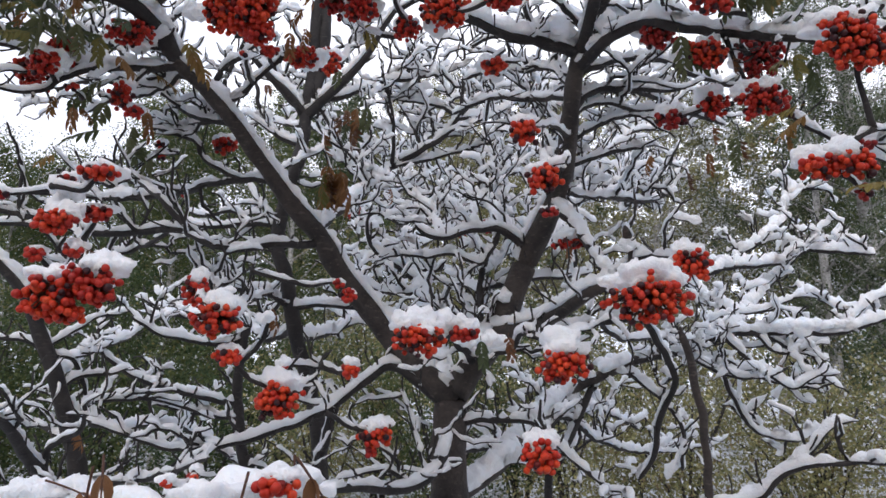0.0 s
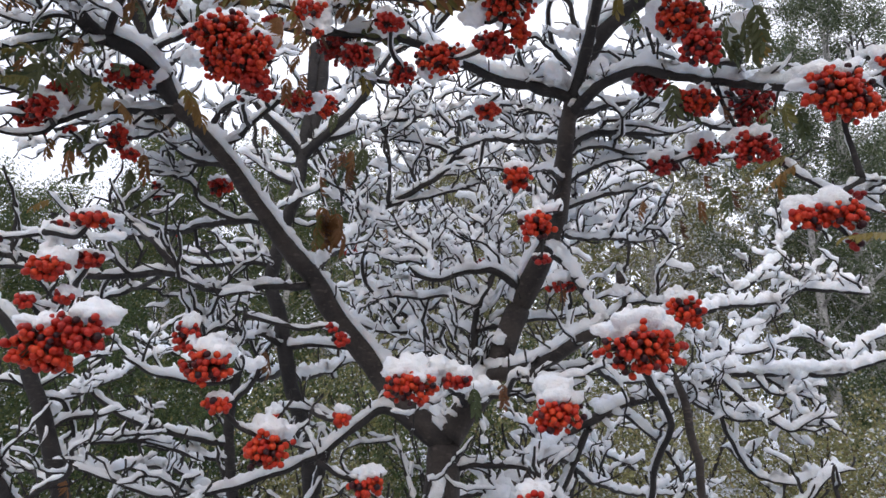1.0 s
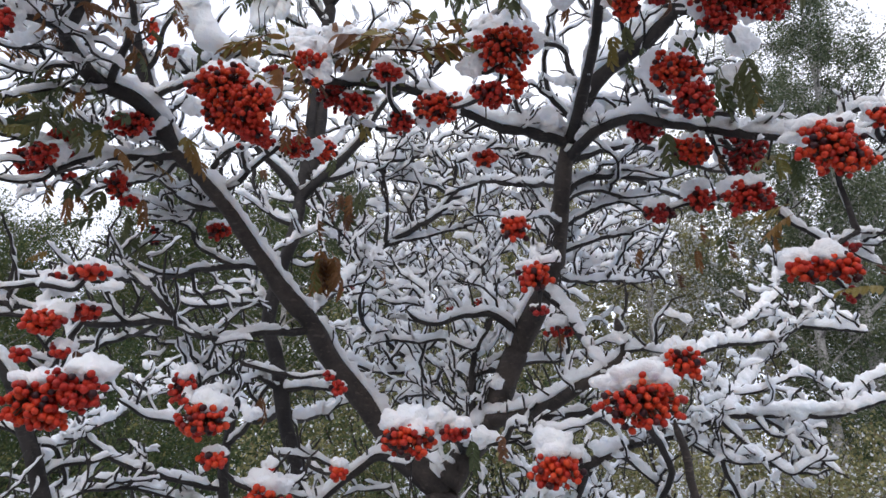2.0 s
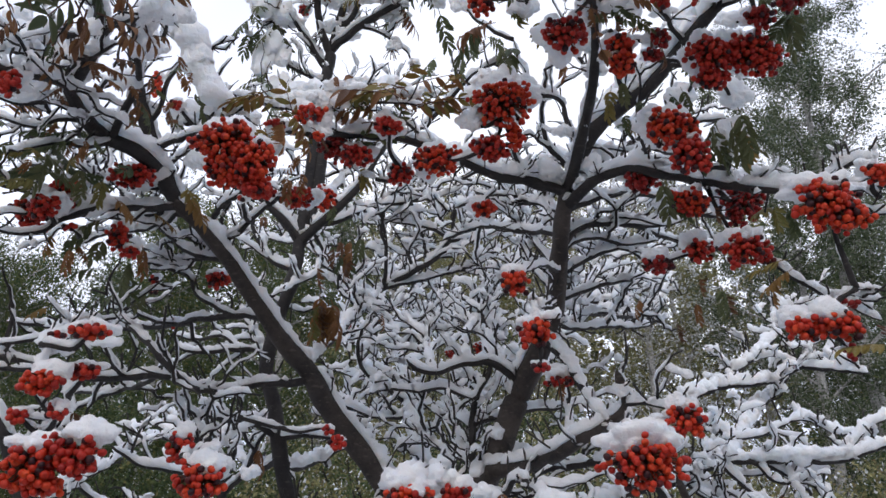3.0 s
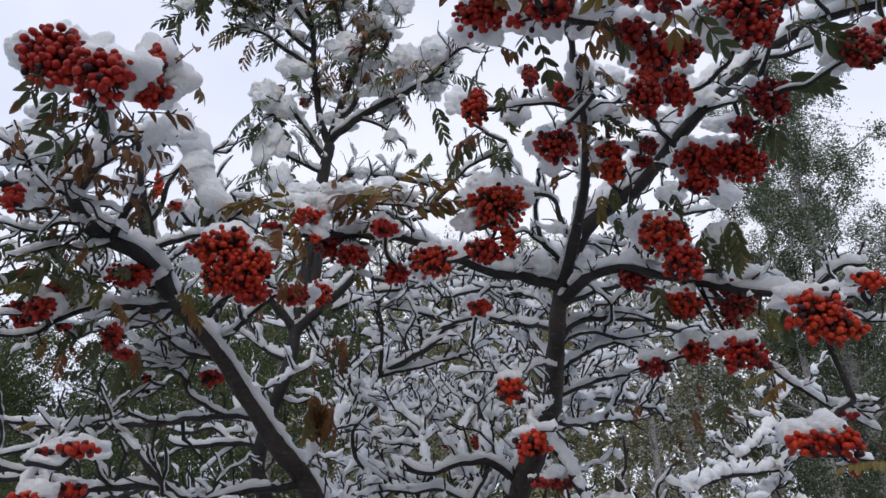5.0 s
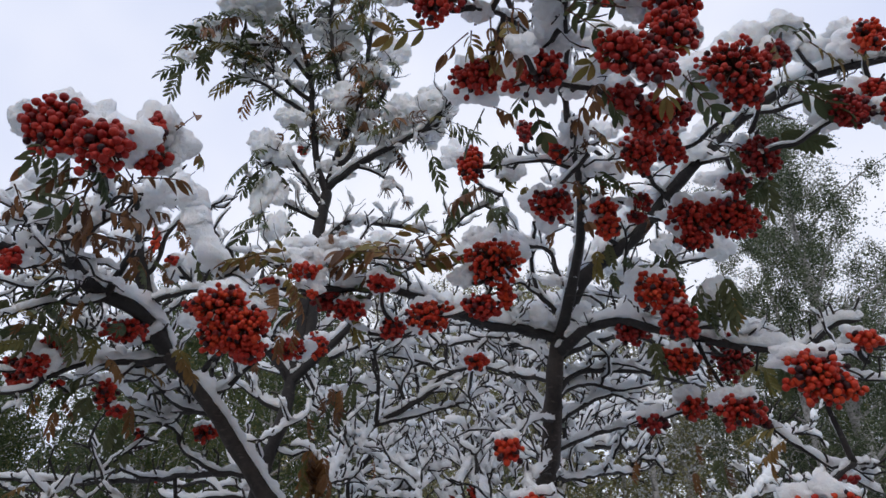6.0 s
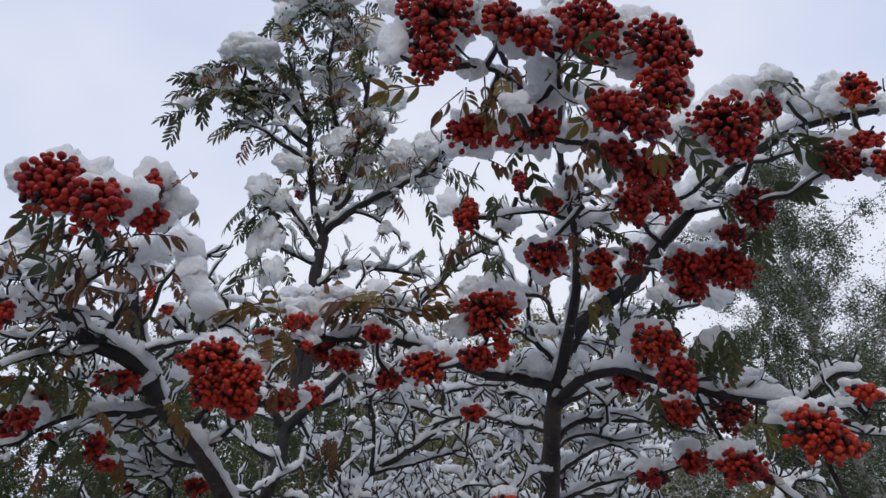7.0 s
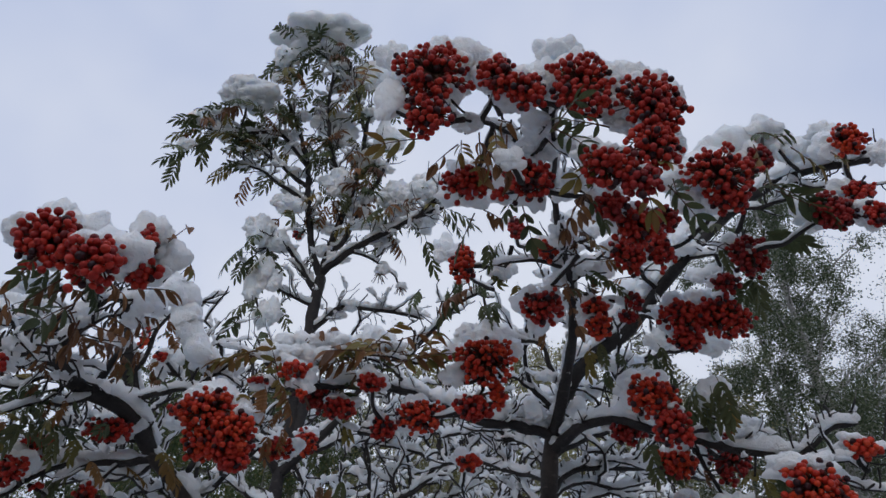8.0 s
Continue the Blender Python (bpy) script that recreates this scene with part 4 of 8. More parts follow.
limb("P11", 5, (0.218, 1.158, 1.916, 0.0047), (0.307, 1.314, 2.002, 0.0047), (0.406, 1.492, 2.121, 0.0044), (0.536, 1.675, 2.240, 0.0039), (0.643, 1.800, 2.292, 0.0033))
limb("Q1", 1, (-0.548, 0.937, 1.783, 0.0042), (-0.495, 0.878, 1.737, 0.0035), (-0.464, 0.822, 1.696, 0.0029), (-0.457, 0.769, 1.676, 0.0024), (-0.447, 0.700, 1.668, 0.0019))
limb("Q2", 1, (-0.606, 1.247, 1.920, 0.0053), (-0.568, 1.072, 1.886, 0.0042), (-0.520, 0.901, 1.845, 0.0031), (-0.441, 0.700, 1.771, 0.0019))
limb("Q2b", 0, (-0.474, 0.784, 1.802, 0.0021), (-0.452, 0.732, 1.760, 0.0016), (-0.440, 0.700, 1.738, 0.0013))
limb("Q3", 2, (-0.392, 1.425, 1.752, 0.0062), (-0.375, 1.211, 1.706, 0.0046), (-0.345, 1.004, 1.670, 0.0032), (-0.297, 0.780, 1.657, 0.0020))
limb("Q4", 1, (-0.266, 1.189, 1.535, 0.0029), (-0.233, 0.978, 1.554, 0.0028), (-0.200, 0.800, 1.544, 0.0017))
limb("Q5", 1, (0.251, 0.963, 1.708, 0.0051), (0.259, 0.903, 1.690, 0.0043), (0.265, 0.825, 1.671, 0.0033), (0.266, 0.730, 1.653, 0.0022))
limb("Q5b", 1, (0.280, 0.942, 1.735, 0.0038), (0.299, 0.872, 1.727, 0.0028), (0.312, 0.790, 1.703, 0.0018))
limb("Q7", 1, (0.180, 1.127, 1.472, 0.0043), (0.144, 0.963, 1.475, 0.0029), (0.110, 0.760, 1.479, 0.0016))
limb("Q11", 1, (0.231, 1.124, 1.997, 0.0042), (0.186, 1.017, 1.974, 0.0033), (0.141, 0.910, 1.931, 0.0025), (0.110, 0.820, 1.891, 0.0019))
limb("Q11b", 1, (0.223, 1.146, 1.944, 0.0042), (0.173, 0.943, 1.883, 0.0027), (0.133, 0.780, 1.835, 0.0018))
limb("Q12", 2, (-0.479, 0.959, 2.164, 0.0053), (-0.410, 0.902, 2.149, 0.0043), (-0.343, 0.845, 2.128, 0.0033), (-0.283, 0.790, 2.079, 0.0024))
limb("Q13", 3, (-0.173, 0.915, 2.211, 0.0032), (-0.135, 0.901, 2.220, 0.0029), (-0.076, 0.881, 2.205, 0.0024), (-0.019, 0.860, 2.185, 0.0018))
limb("M8", 4, (-0.323, 1.464, 2.271, 0.0069), (-0.270, 1.548, 2.368, 0.0060), (-0.226, 1.640, 2.510, 0.0049), (-0.203, 1.700, 2.617, 0.0041))
limb("A9", 4, (-0.488, 0.943, 2.197, 0.0048), (-0.462, 0.930, 2.236, 0.0041), (-0.455, 0.920, 2.274, 0.0036), (-0.426, 0.909, 2.302, 0.0030), (-0.390, 0.900, 2.273, 0.0024))
limb("A10", 6, (-0.504, 0.898, 2.289, 0.0043), (-0.447, 0.844, 2.289, 0.0035), (-0.412, 0.795, 2.296, 0.0027), (-0.405, 0.750, 2.302, 0.0021))
limb("A11", 4, (-0.516, 0.900, 2.146, 0.0046), (-0.542, 0.870, 2.116, 0.0037), (-0.573, 0.835, 2.102, 0.0029), (-0.594, 0.800, 2.069, 0.0020))
limb("A12", 4, (-0.534, 0.821, 2.155, 0.0043), (-0.565, 0.799, 2.154, 0.0035), (-0.588, 0.777, 2.130, 0.0028), (-0.620, 0.750, 2.132, 0.0020))
limb("A13", 5, (-0.506, 0.984, 2.065, 0.0037), (-0.576, 1.035, 2.134, 0.0035), (-0.657, 1.083, 2.184, 0.0032), (-0.757, 1.137, 2.227, 0.0028), (-0.877, 1.200, 2.252, 0.0023))
limb("A14", 5, (-0.540, 0.976, 2.060, 0.0037), (-0.581, 1.011, 2.110, 0.0033), (-0.605, 1.060, 2.193, 0.0027), (-0.643, 1.100, 2.264, 0.0021))
limb("A15", 5, (-0.433, 1.002, 2.073, 0.0043), (-0.475, 1.044, 2.064, 0.0040), (-0.548, 1.097, 2.068, 0.0036), (-0.626, 1.147, 2.080, 0.0033), (-0.708, 1.200, 2.080, 0.0028))
limb("A16", 7, (-0.446, 1.000, 2.089, 0.0047), (-0.527, 1.056, 2.145, 0.0041), (-0.603, 1.096, 2.182, 0.0036), (-0.700, 1.150, 2.180, 0.0027))
limb("C9", 7, (-0.219, 1.424, 3.000, 0.0068), (-0.278, 1.389, 3.130, 0.0060), (-0.306, 1.352, 3.293, 0.0051), (-0.298, 1.320, 3.447, 0.0043), (-0.342, 1.300, 3.536, 0.0038))
limb("C10", 7, (-0.184, 1.380, 3.222, 0.0062), (-0.220, 1.331, 3.377, 0.0047), (-0.243, 1.300, 3.480, 0.0037))
limb("C11", 7, (-0.351, 1.420, 3.034, 0.0069), (-0.461, 1.366, 3.105, 0.0053), (-0.544, 1.328, 3.138, 0.0042), (-0.605, 1.300, 3.144, 0.0034))
limb("C12", 7, (-0.012, 1.339, 2.859, 0.0063), (0.035, 1.283, 2.884, 0.0050), (0.080, 1.239, 2.888, 0.0039), (0.122, 1.200, 2.835, 0.0030))
limb("C13", 7, (-0.396, 1.411, 2.814, 0.0052), (-0.440, 1.404, 2.795, 0.0037), (-0.467, 1.400, 2.772, 0.0024))
limb("C14", 7, (-0.297, 1.478, 2.649, 0.0063), (-0.367, 1.444, 2.670, 0.0049), (-0.412, 1.419, 2.691, 0.0039), (-0.442, 1.400, 2.715, 0.0031))
limb("BD2", 6, (0.442, 0.925, 2.360, 0.0047), (0.394, 0.877, 2.373, 0.0038), (0.367, 0.837, 2.394, 0.0031), (0.371, 0.800, 2.416, 0.0025))
limb("X9", 5, (-0.023, 1.670, 2.205, 0.0054), (-0.038, 1.695, 2.299, 0.0048), (-0.071, 1.723, 2.398, 0.0041), (-0.106, 1.750, 2.501, 0.0033))
limb("X10", 5, (0.022, 1.658, 2.241, 0.0054), (0.121, 1.720, 2.293, 0.0046), (0.191, 1.764, 2.347, 0.0039), (0.246, 1.800, 2.400, 0.0034))
limb("G7", 5, (-0.062, 1.750, 1.800, 0.0077), (-0.125, 1.698, 1.791, 0.0062), (-0.180, 1.651, 1.799, 0.0049), (-0.231, 1.600, 1.819, 0.0035))
limb("G8", 5, (-0.085, 1.865, 1.895, 0.0074), (-0.023, 1.826, 1.874, 0.0053), (0.010, 1.800, 1.902, 0.0040))
limb("H9", 5, (0.069, 1.225, 1.661, 0.0053), (0.019, 1.331, 1.692, 0.0047), (-0.030, 1.416, 1.713, 0.0040), (-0.084, 1.500, 1.710, 0.0033))
limb("H10", 5, (0.076, 1.243, 1.761, 0.0049), (0.119, 1.401, 1.824, 0.0045), (0.173, 1.541, 1.879, 0.0039), (0.207, 1.700, 1.975, 0.0030))
limb("D7", 4, (0.194, 1.030, 1.673, 0.0045), (0.235, 1.131, 1.730, 0.0040), (0.243, 1.215, 1.787, 0.0035), (0.274, 1.300, 1.851, 0.0029))
limb("D8", 4, (0.271, 1.131, 1.659, 0.0049), (0.336, 1.230, 1.639, 0.0046), (0.440, 1.354, 1.648, 0.0041), (0.578, 1.500, 1.658, 0.0032))
limb("Z", 3, (-0.118, 1.404, 2.429, 0.0056), (-0.037, 1.353, 2.443, 0.0062), (0.004, 1.316, 2.464, 0.0056), (0.051, 1.270, 2.495, 0.0049), (0.099, 1.263, 2.538, 0.0043), (0.153, 1.255, 2.566, 0.0038), (0.188, 1.250, 2.598, 0.0034))
limb("R1", 5, (0.402, 1.854, 2.115, 0.0061), (0.549, 2.049, 2.158, 0.0081), (0.735, 2.285, 2.211, 0.0076), (0.823, 2.387, 2.258, 0.0072), (0.921, 2.500, 2.327, 0.0068))
limb("R2", 5, (0.521, 2.074, 2.205, 0.0059), (0.590, 2.192, 2.263, 0.0079), (0.721, 2.351, 2.348, 0.0069), (0.859, 2.500, 2.411, 0.0057))
limb("R3", 5, (0.568, 2.144, 2.227, 0.0058), (0.684, 2.309, 2.279, 0.0079), (0.795, 2.454, 2.343, 0.0070), (0.911, 2.600, 2.425, 0.0059))
limb("W1", 3, (0.261, 1.080, 2.188, 0.0059), (0.214, 1.048, 2.218, 0.0047), (0.198, 1.023, 2.253, 0.0039), (0.193, 1.000, 2.288, 0.0032))
limb("W2", 3, (0.251, 1.087, 2.141, 0.0063), (0.210, 1.149, 2.200, 0.0057), (0.141, 1.227, 2.264, 0.0049), (0.059, 1.300, 2.284, 0.0038))
limb("W3", 3, (0.244, 1.093, 2.101, 0.0062), (0.202, 1.193, 2.178, 0.0057), (0.132, 1.296, 2.231, 0.0050), (0.048, 1.400, 2.251, 0.0040))
limb("W4", 3, (0.238, 1.098, 2.065, 0.0061), (0.181, 1.235, 2.126, 0.0057), (0.110, 1.368, 2.188, 0.0051), (0.023, 1.500, 2.210, 0.0041))
limb("W5", 3, (0.259, 1.082, 2.177, 0.0069), (0.365, 1.145, 2.260, 0.0063), (0.446, 1.190, 2.326, 0.0058), (0.565, 1.247, 2.395, 0.0050), (0.687, 1.300, 2.442, 0.0041))
limb("W6", 3, (0.246, 1.091, 2.113, 0.0067), (0.355, 1.158, 2.173, 0.0063), (0.440, 1.207, 2.198, 0.0058), (0.555, 1.276, 2.191, 0.0049), (0.697, 1.350, 2.201, 0.0038))
limb("W7", 3, (0.239, 1.097, 2.071, 0.0061), (0.395, 1.249, 2.150, 0.0057), (0.528, 1.367, 2.166, 0.0050), (0.695, 1.500, 2.181, 0.0041))
limb("W8", 3, (0.310, 0.970, 2.126, 0.0049), (0.395, 1.061, 2.224, 0.0043), (0.461, 1.122, 2.251, 0.0038), (0.548, 1.200, 2.272, 0.0030))
limb("W9", 3, (-0.396, 1.010, 2.039, 0.0056), (-0.370, 1.030, 2.096, 0.0052), (-0.342, 1.048, 2.132, 0.0047), (-0.323, 1.078, 2.219, 0.0040), (-0.330, 1.100, 2.300, 0.0034))
limb("W10", 3, (-0.405, 1.008, 2.047, 0.0051), (-0.475, 1.042, 2.081, 0.0047), (-0.557, 1.078, 2.082, 0.0042), (-0.662, 1.119, 2.110, 0.0037), (-0.737, 1.150, 2.104, 0.0032))
limb("W11", 3, (-0.467, 0.975, 2.132, 0.0047), (-0.445, 1.016, 2.193, 0.0042), (-0.445, 1.060, 2.268, 0.0036), (-0.451, 1.100, 2.350, 0.0029))
limb("W12", 4, (-0.328, 1.465, 2.210, 0.0080), (-0.395, 1.554, 2.298, 0.0070), (-0.476, 1.637, 2.423, 0.0059), (-0.568, 1.700, 2.500, 0.0049))
limb("W13", 4, (-0.327, 1.465, 2.222, 0.0080), (-0.231, 1.524, 2.274, 0.0074), (-0.156, 1.584, 2.339, 0.0067), (-0.069, 1.639, 2.375, 0.0058), (0.024, 1.700, 2.449, 0.0049))
limb("W14", 5, (0.038, 1.653, 2.261, 0.0067), (0.174, 1.792, 2.348, 0.0066), (0.239, 1.892, 2.452, 0.0058), (0.342, 2.000, 2.454, 0.0046))
limb("A2v", 6, (-0.520, 0.897, 2.147, 0.0066), (-0.447, 0.806, 2.191, 0.0052), (-0.405, 0.708, 2.180, 0.0039), (-0.372, 0.620, 2.162, 0.0029))
limb("A2w", 6, (-0.531, 0.791, 2.158, 0.0050), (-0.521, 0.726, 2.153, 0.0041), (-0.510, 0.662, 2.137, 0.0032), (-0.495, 0.600, 2.106, 0.0024))
limb("A2x", 6, (-0.457, 0.705, 2.184, 0.0035), (-0.406, 0.653, 2.171, 0.0028), (-0.351, 0.603, 2.142, 0.0022), (-0.295, 0.550, 2.094, 0.0016))
limb("F1", 0, (0.008, 1.200, 1.214, 0.0086), (-0.052, 1.000, 1.294, 0.0064), (-0.096, 0.820, 1.362, 0.0045), (-0.119, 0.650, 1.421, 0.0030), (-0.130, 0.530, 1.464, 0.0020))
limb("F2", 0, (-0.121, 0.620, 1.432, 0.0023), (-0.162, 0.632, 1.434, 0.0020), (-0.202, 0.643, 1.439, 0.0018), (-0.235, 0.651, 1.444, 0.0016), (-0.269, 0.660, 1.445, 0.0014))

# ---- berry clusters ----
BERRY_R = 0.0043


def berry_mesh(material, squash):
    bm = bmesh.new()
    bmesh.ops.create_icosphere(bm, subdivisions=2, radius=BERRY_R)
    low = min(bm.verts, key=lambda v: v.co.z)
    for v in bm.verts:
        v.co.z *= squash
    low.co.z *= 0.6
    for f in bm.faces:
        f.smooth = True
    me = bpy.data.meshes.new("berry")
    bm.to_mesh(me)
    bm.free()
    me.materials.append(material)
    return me


BERRY_MESHES = [[berry_mesh(m, s) for s in (0.94, 1.0, 0.86)] for m in BERRIES]
TONES = ("orange-red", "red", "dark red")


def ball(subdivisions):
    bm = bmesh.new()
    bmesh.ops.create_icosphere(bm, subdivisions=subdivisions, radius=1.0)
    rows = [v.co.copy() for v in bm.verts], [tuple(v.index for v in f.verts) for f in bm.faces]
    bm.free()
    return rows


BALLS = {4: ball(4), 5: ball(5)}


def snow_lump(name, parent, centre, rx, ry, rz, seed, under=0.68):
    """A soft heap of snow: a handful of rounded billows run together, with a granular skin and a flatter underside."""
    points, faces = BALLS[5 if rx > 0.05 else 4]
    g = np.random.default_rng(int(abs(seed) * 1000) % 2**31)
    d = np.array([tuple(v) for v in points])
    k = np.full(len(d), 0.62)
    for _ in range(22 if rx > 0.05 else 15):
        c = g.normal(0, 1, 3)
        c[2] = abs(c[2]) if g.random() < 0.7 else c[2]
        c *= g.uniform(0.40, 0.78) / np.linalg.norm(c)
        ball_r = g.uniform(0.22, 0.46)
        along = d @ c
        disc = along ** 2 - c @ c + ball_r ** 2
        far_side = np.where(disc > 0, along + np.sqrt(np.maximum(disc, 0)), 0)
        k = np.log(np.exp(26 * k) + np.exp(26 * far_side)) / 26
    off = Vector((seed * 3.7, seed * 1.3, seed * 0.7))
    size = d * np.array([rx, ry, rz])
    size[:, 2] = np.where(size[:, 2] > 0, size[:, 2], size[:, 2] * under)
    size = size * k[:, None]
    fine = min(1.0, rx / 0.03)
    grain = np.array([0.0085 * abs(noise.noise(Vector(v) * 70 + off)) + 0.0034 * noise.noise(Vector(v) * 180 + off) for v in size]) * fine
    grain += 0.20 * rx * np.array([abs(noise.noise(Vector(v) * (2.8 / rx) + off)) for v in size])
    verts = size * 0.94 + d * grain[:, None] + np.array(centre)
    return link_mesh(name, verts, faces, SNOW, parent)


def cluster(x, y, z, w, h, cap, tone):
    crng = np.random.default_rng(int(abs(x * 7919 + y * 104729 + z * 1299709) * 10) % 2**31)
    size = "large" if w > 0.075 else "small" if w < 0.042 else "medium"
    hood = "under a thick cap of snow" if cap >= 0.45 else "dusted with snow" if cap > 0 else "hanging bare below snowy twigs"
    root = tagged(new("berry_cluster"), f"{size} {TONES[tone]} rowan berry cluster {hood}", "berries", "rowan berry clusters")
    root.location = (x, y, z)
    a, b, c = max(w / 2 - BERRY_R, 0.004), max(w * (0.28 if w > 0.07 else 0.36) - BERRY_R, 0.004), max(h * (0.66 if y < 0.5 else 0.60 if z > 2.15 else 0.53) - BERRY_R, 0.003)
    fruit = 1.02 if y < 0.5 else 1.0
    spots = []
    gap = 1.42 * BERRY_R * fruit
    most = min(int((8 + 24500 * w * h) / fruit ** 2), 150)
    for _ in range(3200):
        d = crng.normal(0, 1, 3)
        d /= np.linalg.norm(d)
        lobes = 1.02 + (0.46 if z > 2.0 else 0.75) * noise.noise(Vector(d * 2.1) + Vector((x * 9, y * 9, z * 9)))
        s = lobes * crng.uniform(0.16, 1.0) ** 0.3333
        q = np.array([a, b, c]) * d * s
        if (q[2] > 0.72 * c or q[1] > 0.2 * b) and crng.random() < 0.72:
            continue
        if all(np.linalg.norm(q - o) > gap for o in spots):
            spots.append(q)
            if len(spots) >= most:
                break
    spots.sort(key=lambda q: q[1])
    front = max(8, int(0.58 * len(spots)))
    inner, inner_faces = [], []
    for k, q in enumerate(spots):
        me = BERRY_MESHES[tone][crng.integers(3)]
        turn = Euler((q[1] / max(b, 0.01) * 0.9 + crng.normal(0, 0.5), -q[0] / max(a, 0.01) * 0.9 + crng.normal(0, 0.5), crng.uniform(0, 6)))
        m = Matrix.LocRotScale(Vector(q), turn, Vector([fruit * crng.uniform(0.80, 1.12)] * 3))
        if k < front:
            ob = new("berry", me)
            ob.parent = root
            ob.matrix_basis = m
        else:
            k0 = len(inner)
            inner.extend(m @ v.co for v in me.vertices)
            inner_faces.extend(tuple(k0 + v for v in f.vertices) for f in me.polygons)
    if inner:
        tagged(link_mesh("berry_mass", inner, inner_faces, BERRIES[tone], root), kind="stuff")
    # a twig from the nearest wood, then pedicels to the berries
    here = np.array([x, y, z])
    wood = np.array(ANCHORS)
    gaps = np.linalg.norm((wood - here - np.array([0, 0.02, -0.01])) * np.array([1, 1, 1.3]), axis=1)
    near = wood[np.argmin(gaps)]
    hub = np.array([0, 0.25 * b, 0.1 * c])
    reach = np.linalg.norm(near - here)
    if reach > 0.035:
        side = np.array([crng.normal(0, 0.06), 0.05, -0.05 + crng.normal(0, 0.05)]) * reach
        mid = (near + here + hub) / 2 + side
        limb("spur", 0, (*near, 0.0040), (*(near * 0.6 + mid * 0.4), 0.0036), (*mid, 0.0032), (*(here + hub), 0.0024))
        near = here + hub + np.array([0, 0, 0.002])
    verts, faces = [], []
    tube(np.array([[*(near - here), 0.0022], [*((near - here + hub) / 2 + np.array([0, 0, 0.003])), 0.002], [*hub, 0.0016]]), 6, verts, faces)
    for q in spots:
        tube(np.array([[*hub, 0.0013], [*(hub * 0.4 + q * 0.6 + np.array([0, 0, 0.003])), 0.0011], [*q, 0.0008]]), 4, verts, faces)
    tagged(link_mesh("stalk", verts, faces, STALK, root), kind="stuff")
    if cap > 0:
        tall = w * cap * 0.62
        if cap < 0.35 or z < 2.0:
            snow_lump("snow_cap", root, (0, (0.36 if z > 2.0 else 0.25) * w, c * 0.86), a * 1.06 + 0.004, b * 1.25 + 0.005, tall + 0.30 * c, x * 31 + z * 17, 0.5)
        else:
            snow_lump("snow_cap", root, (0, 0.44 * w, c * 0.60), a * 1.22 + 0.006, b * 1.5 + 0.006, tall * (1.45 if y < 0.5 else 1.1) + 0.55 * c, x * 31 + z * 17, 0.5 if y < 0.5 else 0.8)



# ---- compound leaves ----
def leaflet_mesh(material, curl, broad):
    """A leaflet, one unit long, folded along its midrib."""
    bm = bmesh.new()
    rows = []
    for u, half in ((0.0, 0.012), (0.13, 0.072), (0.35, 0.122), (0.62, 0.126), (0.85, 0.078), (1.0, 0.008)):
        z = -curl * u * u
        half *= broad
        fold = half * (0.25 + 0.5 * curl)
        rows.append([bm.verts.new((u, -half, z + fold)), bm.verts.new((u, 0, z)), bm.verts.new((u, half, z + fold))])
    for r, s in zip(rows, rows[1:]):
        for k in (0, 1):
            bm.faces.new((r[k], s[k], s[k + 1], r[k + 1])).smooth = True
    me = bpy.data.meshes.new("leaflet")
    bm.to_mesh(me)
    bm.free()
    me.materials.append(material)
    return me


LEAF_MATERIALS = (LEAF_GREEN, LEAF_OLIVE, LEAF_BROWN)
CURLS = ((0.08, 0.18, 0.30), (0.10, 0.22, 0.4), (0.35, 0.6, 0.8))
LEAFLETS = [[leaflet_mesh(m, c, 1.4) for c in curls] for m, curls in zip(LEAF_MATERIALS, CURLS)]
SLIM_LEAFLETS = [[leaflet_mesh(m, c, 1.0) for c in curls] for m, curls in zip(LEAF_MATERIALS, CURLS)]
leaf_rng = np.random.default_rng(77)


def whole_leaf_mesh(tone, seed, leaflets):
    """A whole compound leaf along x, one unit long, drooping."""
    g = np.random.default_rng(seed)
    pos = Vector((0, 0, 0))
    step = Vector((1, 0, 0.12))
    verts, faces, rows = [], [], []
    for k in range(7):
        rows.append((*pos, 0.011 - 0.001 * k))
        step = (step + Vector((0, 0, -0.085))).normalized()
        pos = pos + step / 6
    rows = np.array(rows)
    tube(rows, 4, verts, faces)
    src = leaflets[tone]
    spots = [(6, 0)] + [(1.2 + 0.8 * k, s) for k in range(6) for s in (1, -1)]
    for u, s in spots:
        i = min(int(u), 5)
        q = Vector(rows[i, :3] * (1 - u + i) + rows[i + 1, :3] * (u - i))
        forward = Vector((0.85 if s else 1, 0.75 * s, -0.45)) + Vector(g.normal(0, 0.14, 3))
        forward.normalize()
        side = Vector((0, 0, 1)).cross(forward).normalized()
        top = forward.cross(side)
        m = Matrix((forward, side, top)).transposed()
        me = src[g.integers(3)]
        base = len(verts)
        size = 0.37 * g.uniform(0.85, 1.1)
        verts.extend(np.array(q + m @ (v.co * size)) for v in me.vertices)
        faces.extend(tuple(base + j for j in f.vertices) for f in me.polygons)
    me = bpy.data.meshes.new("leaf")
    me.from_pydata([tuple(v) for v in verts], [], faces)
    me.materials.append(LEAF_MATERIALS[tone])
    return me


WHOLE = [[whole_leaf_mesh(t, 10 * t + k, LEAFLETS) for k in range(4)] for t in range(3)]
SLIM = [[whole_leaf_mesh(t, 10 * t + k, SLIM_LEAFLETS) for k in range(4)] for t in range(3)]


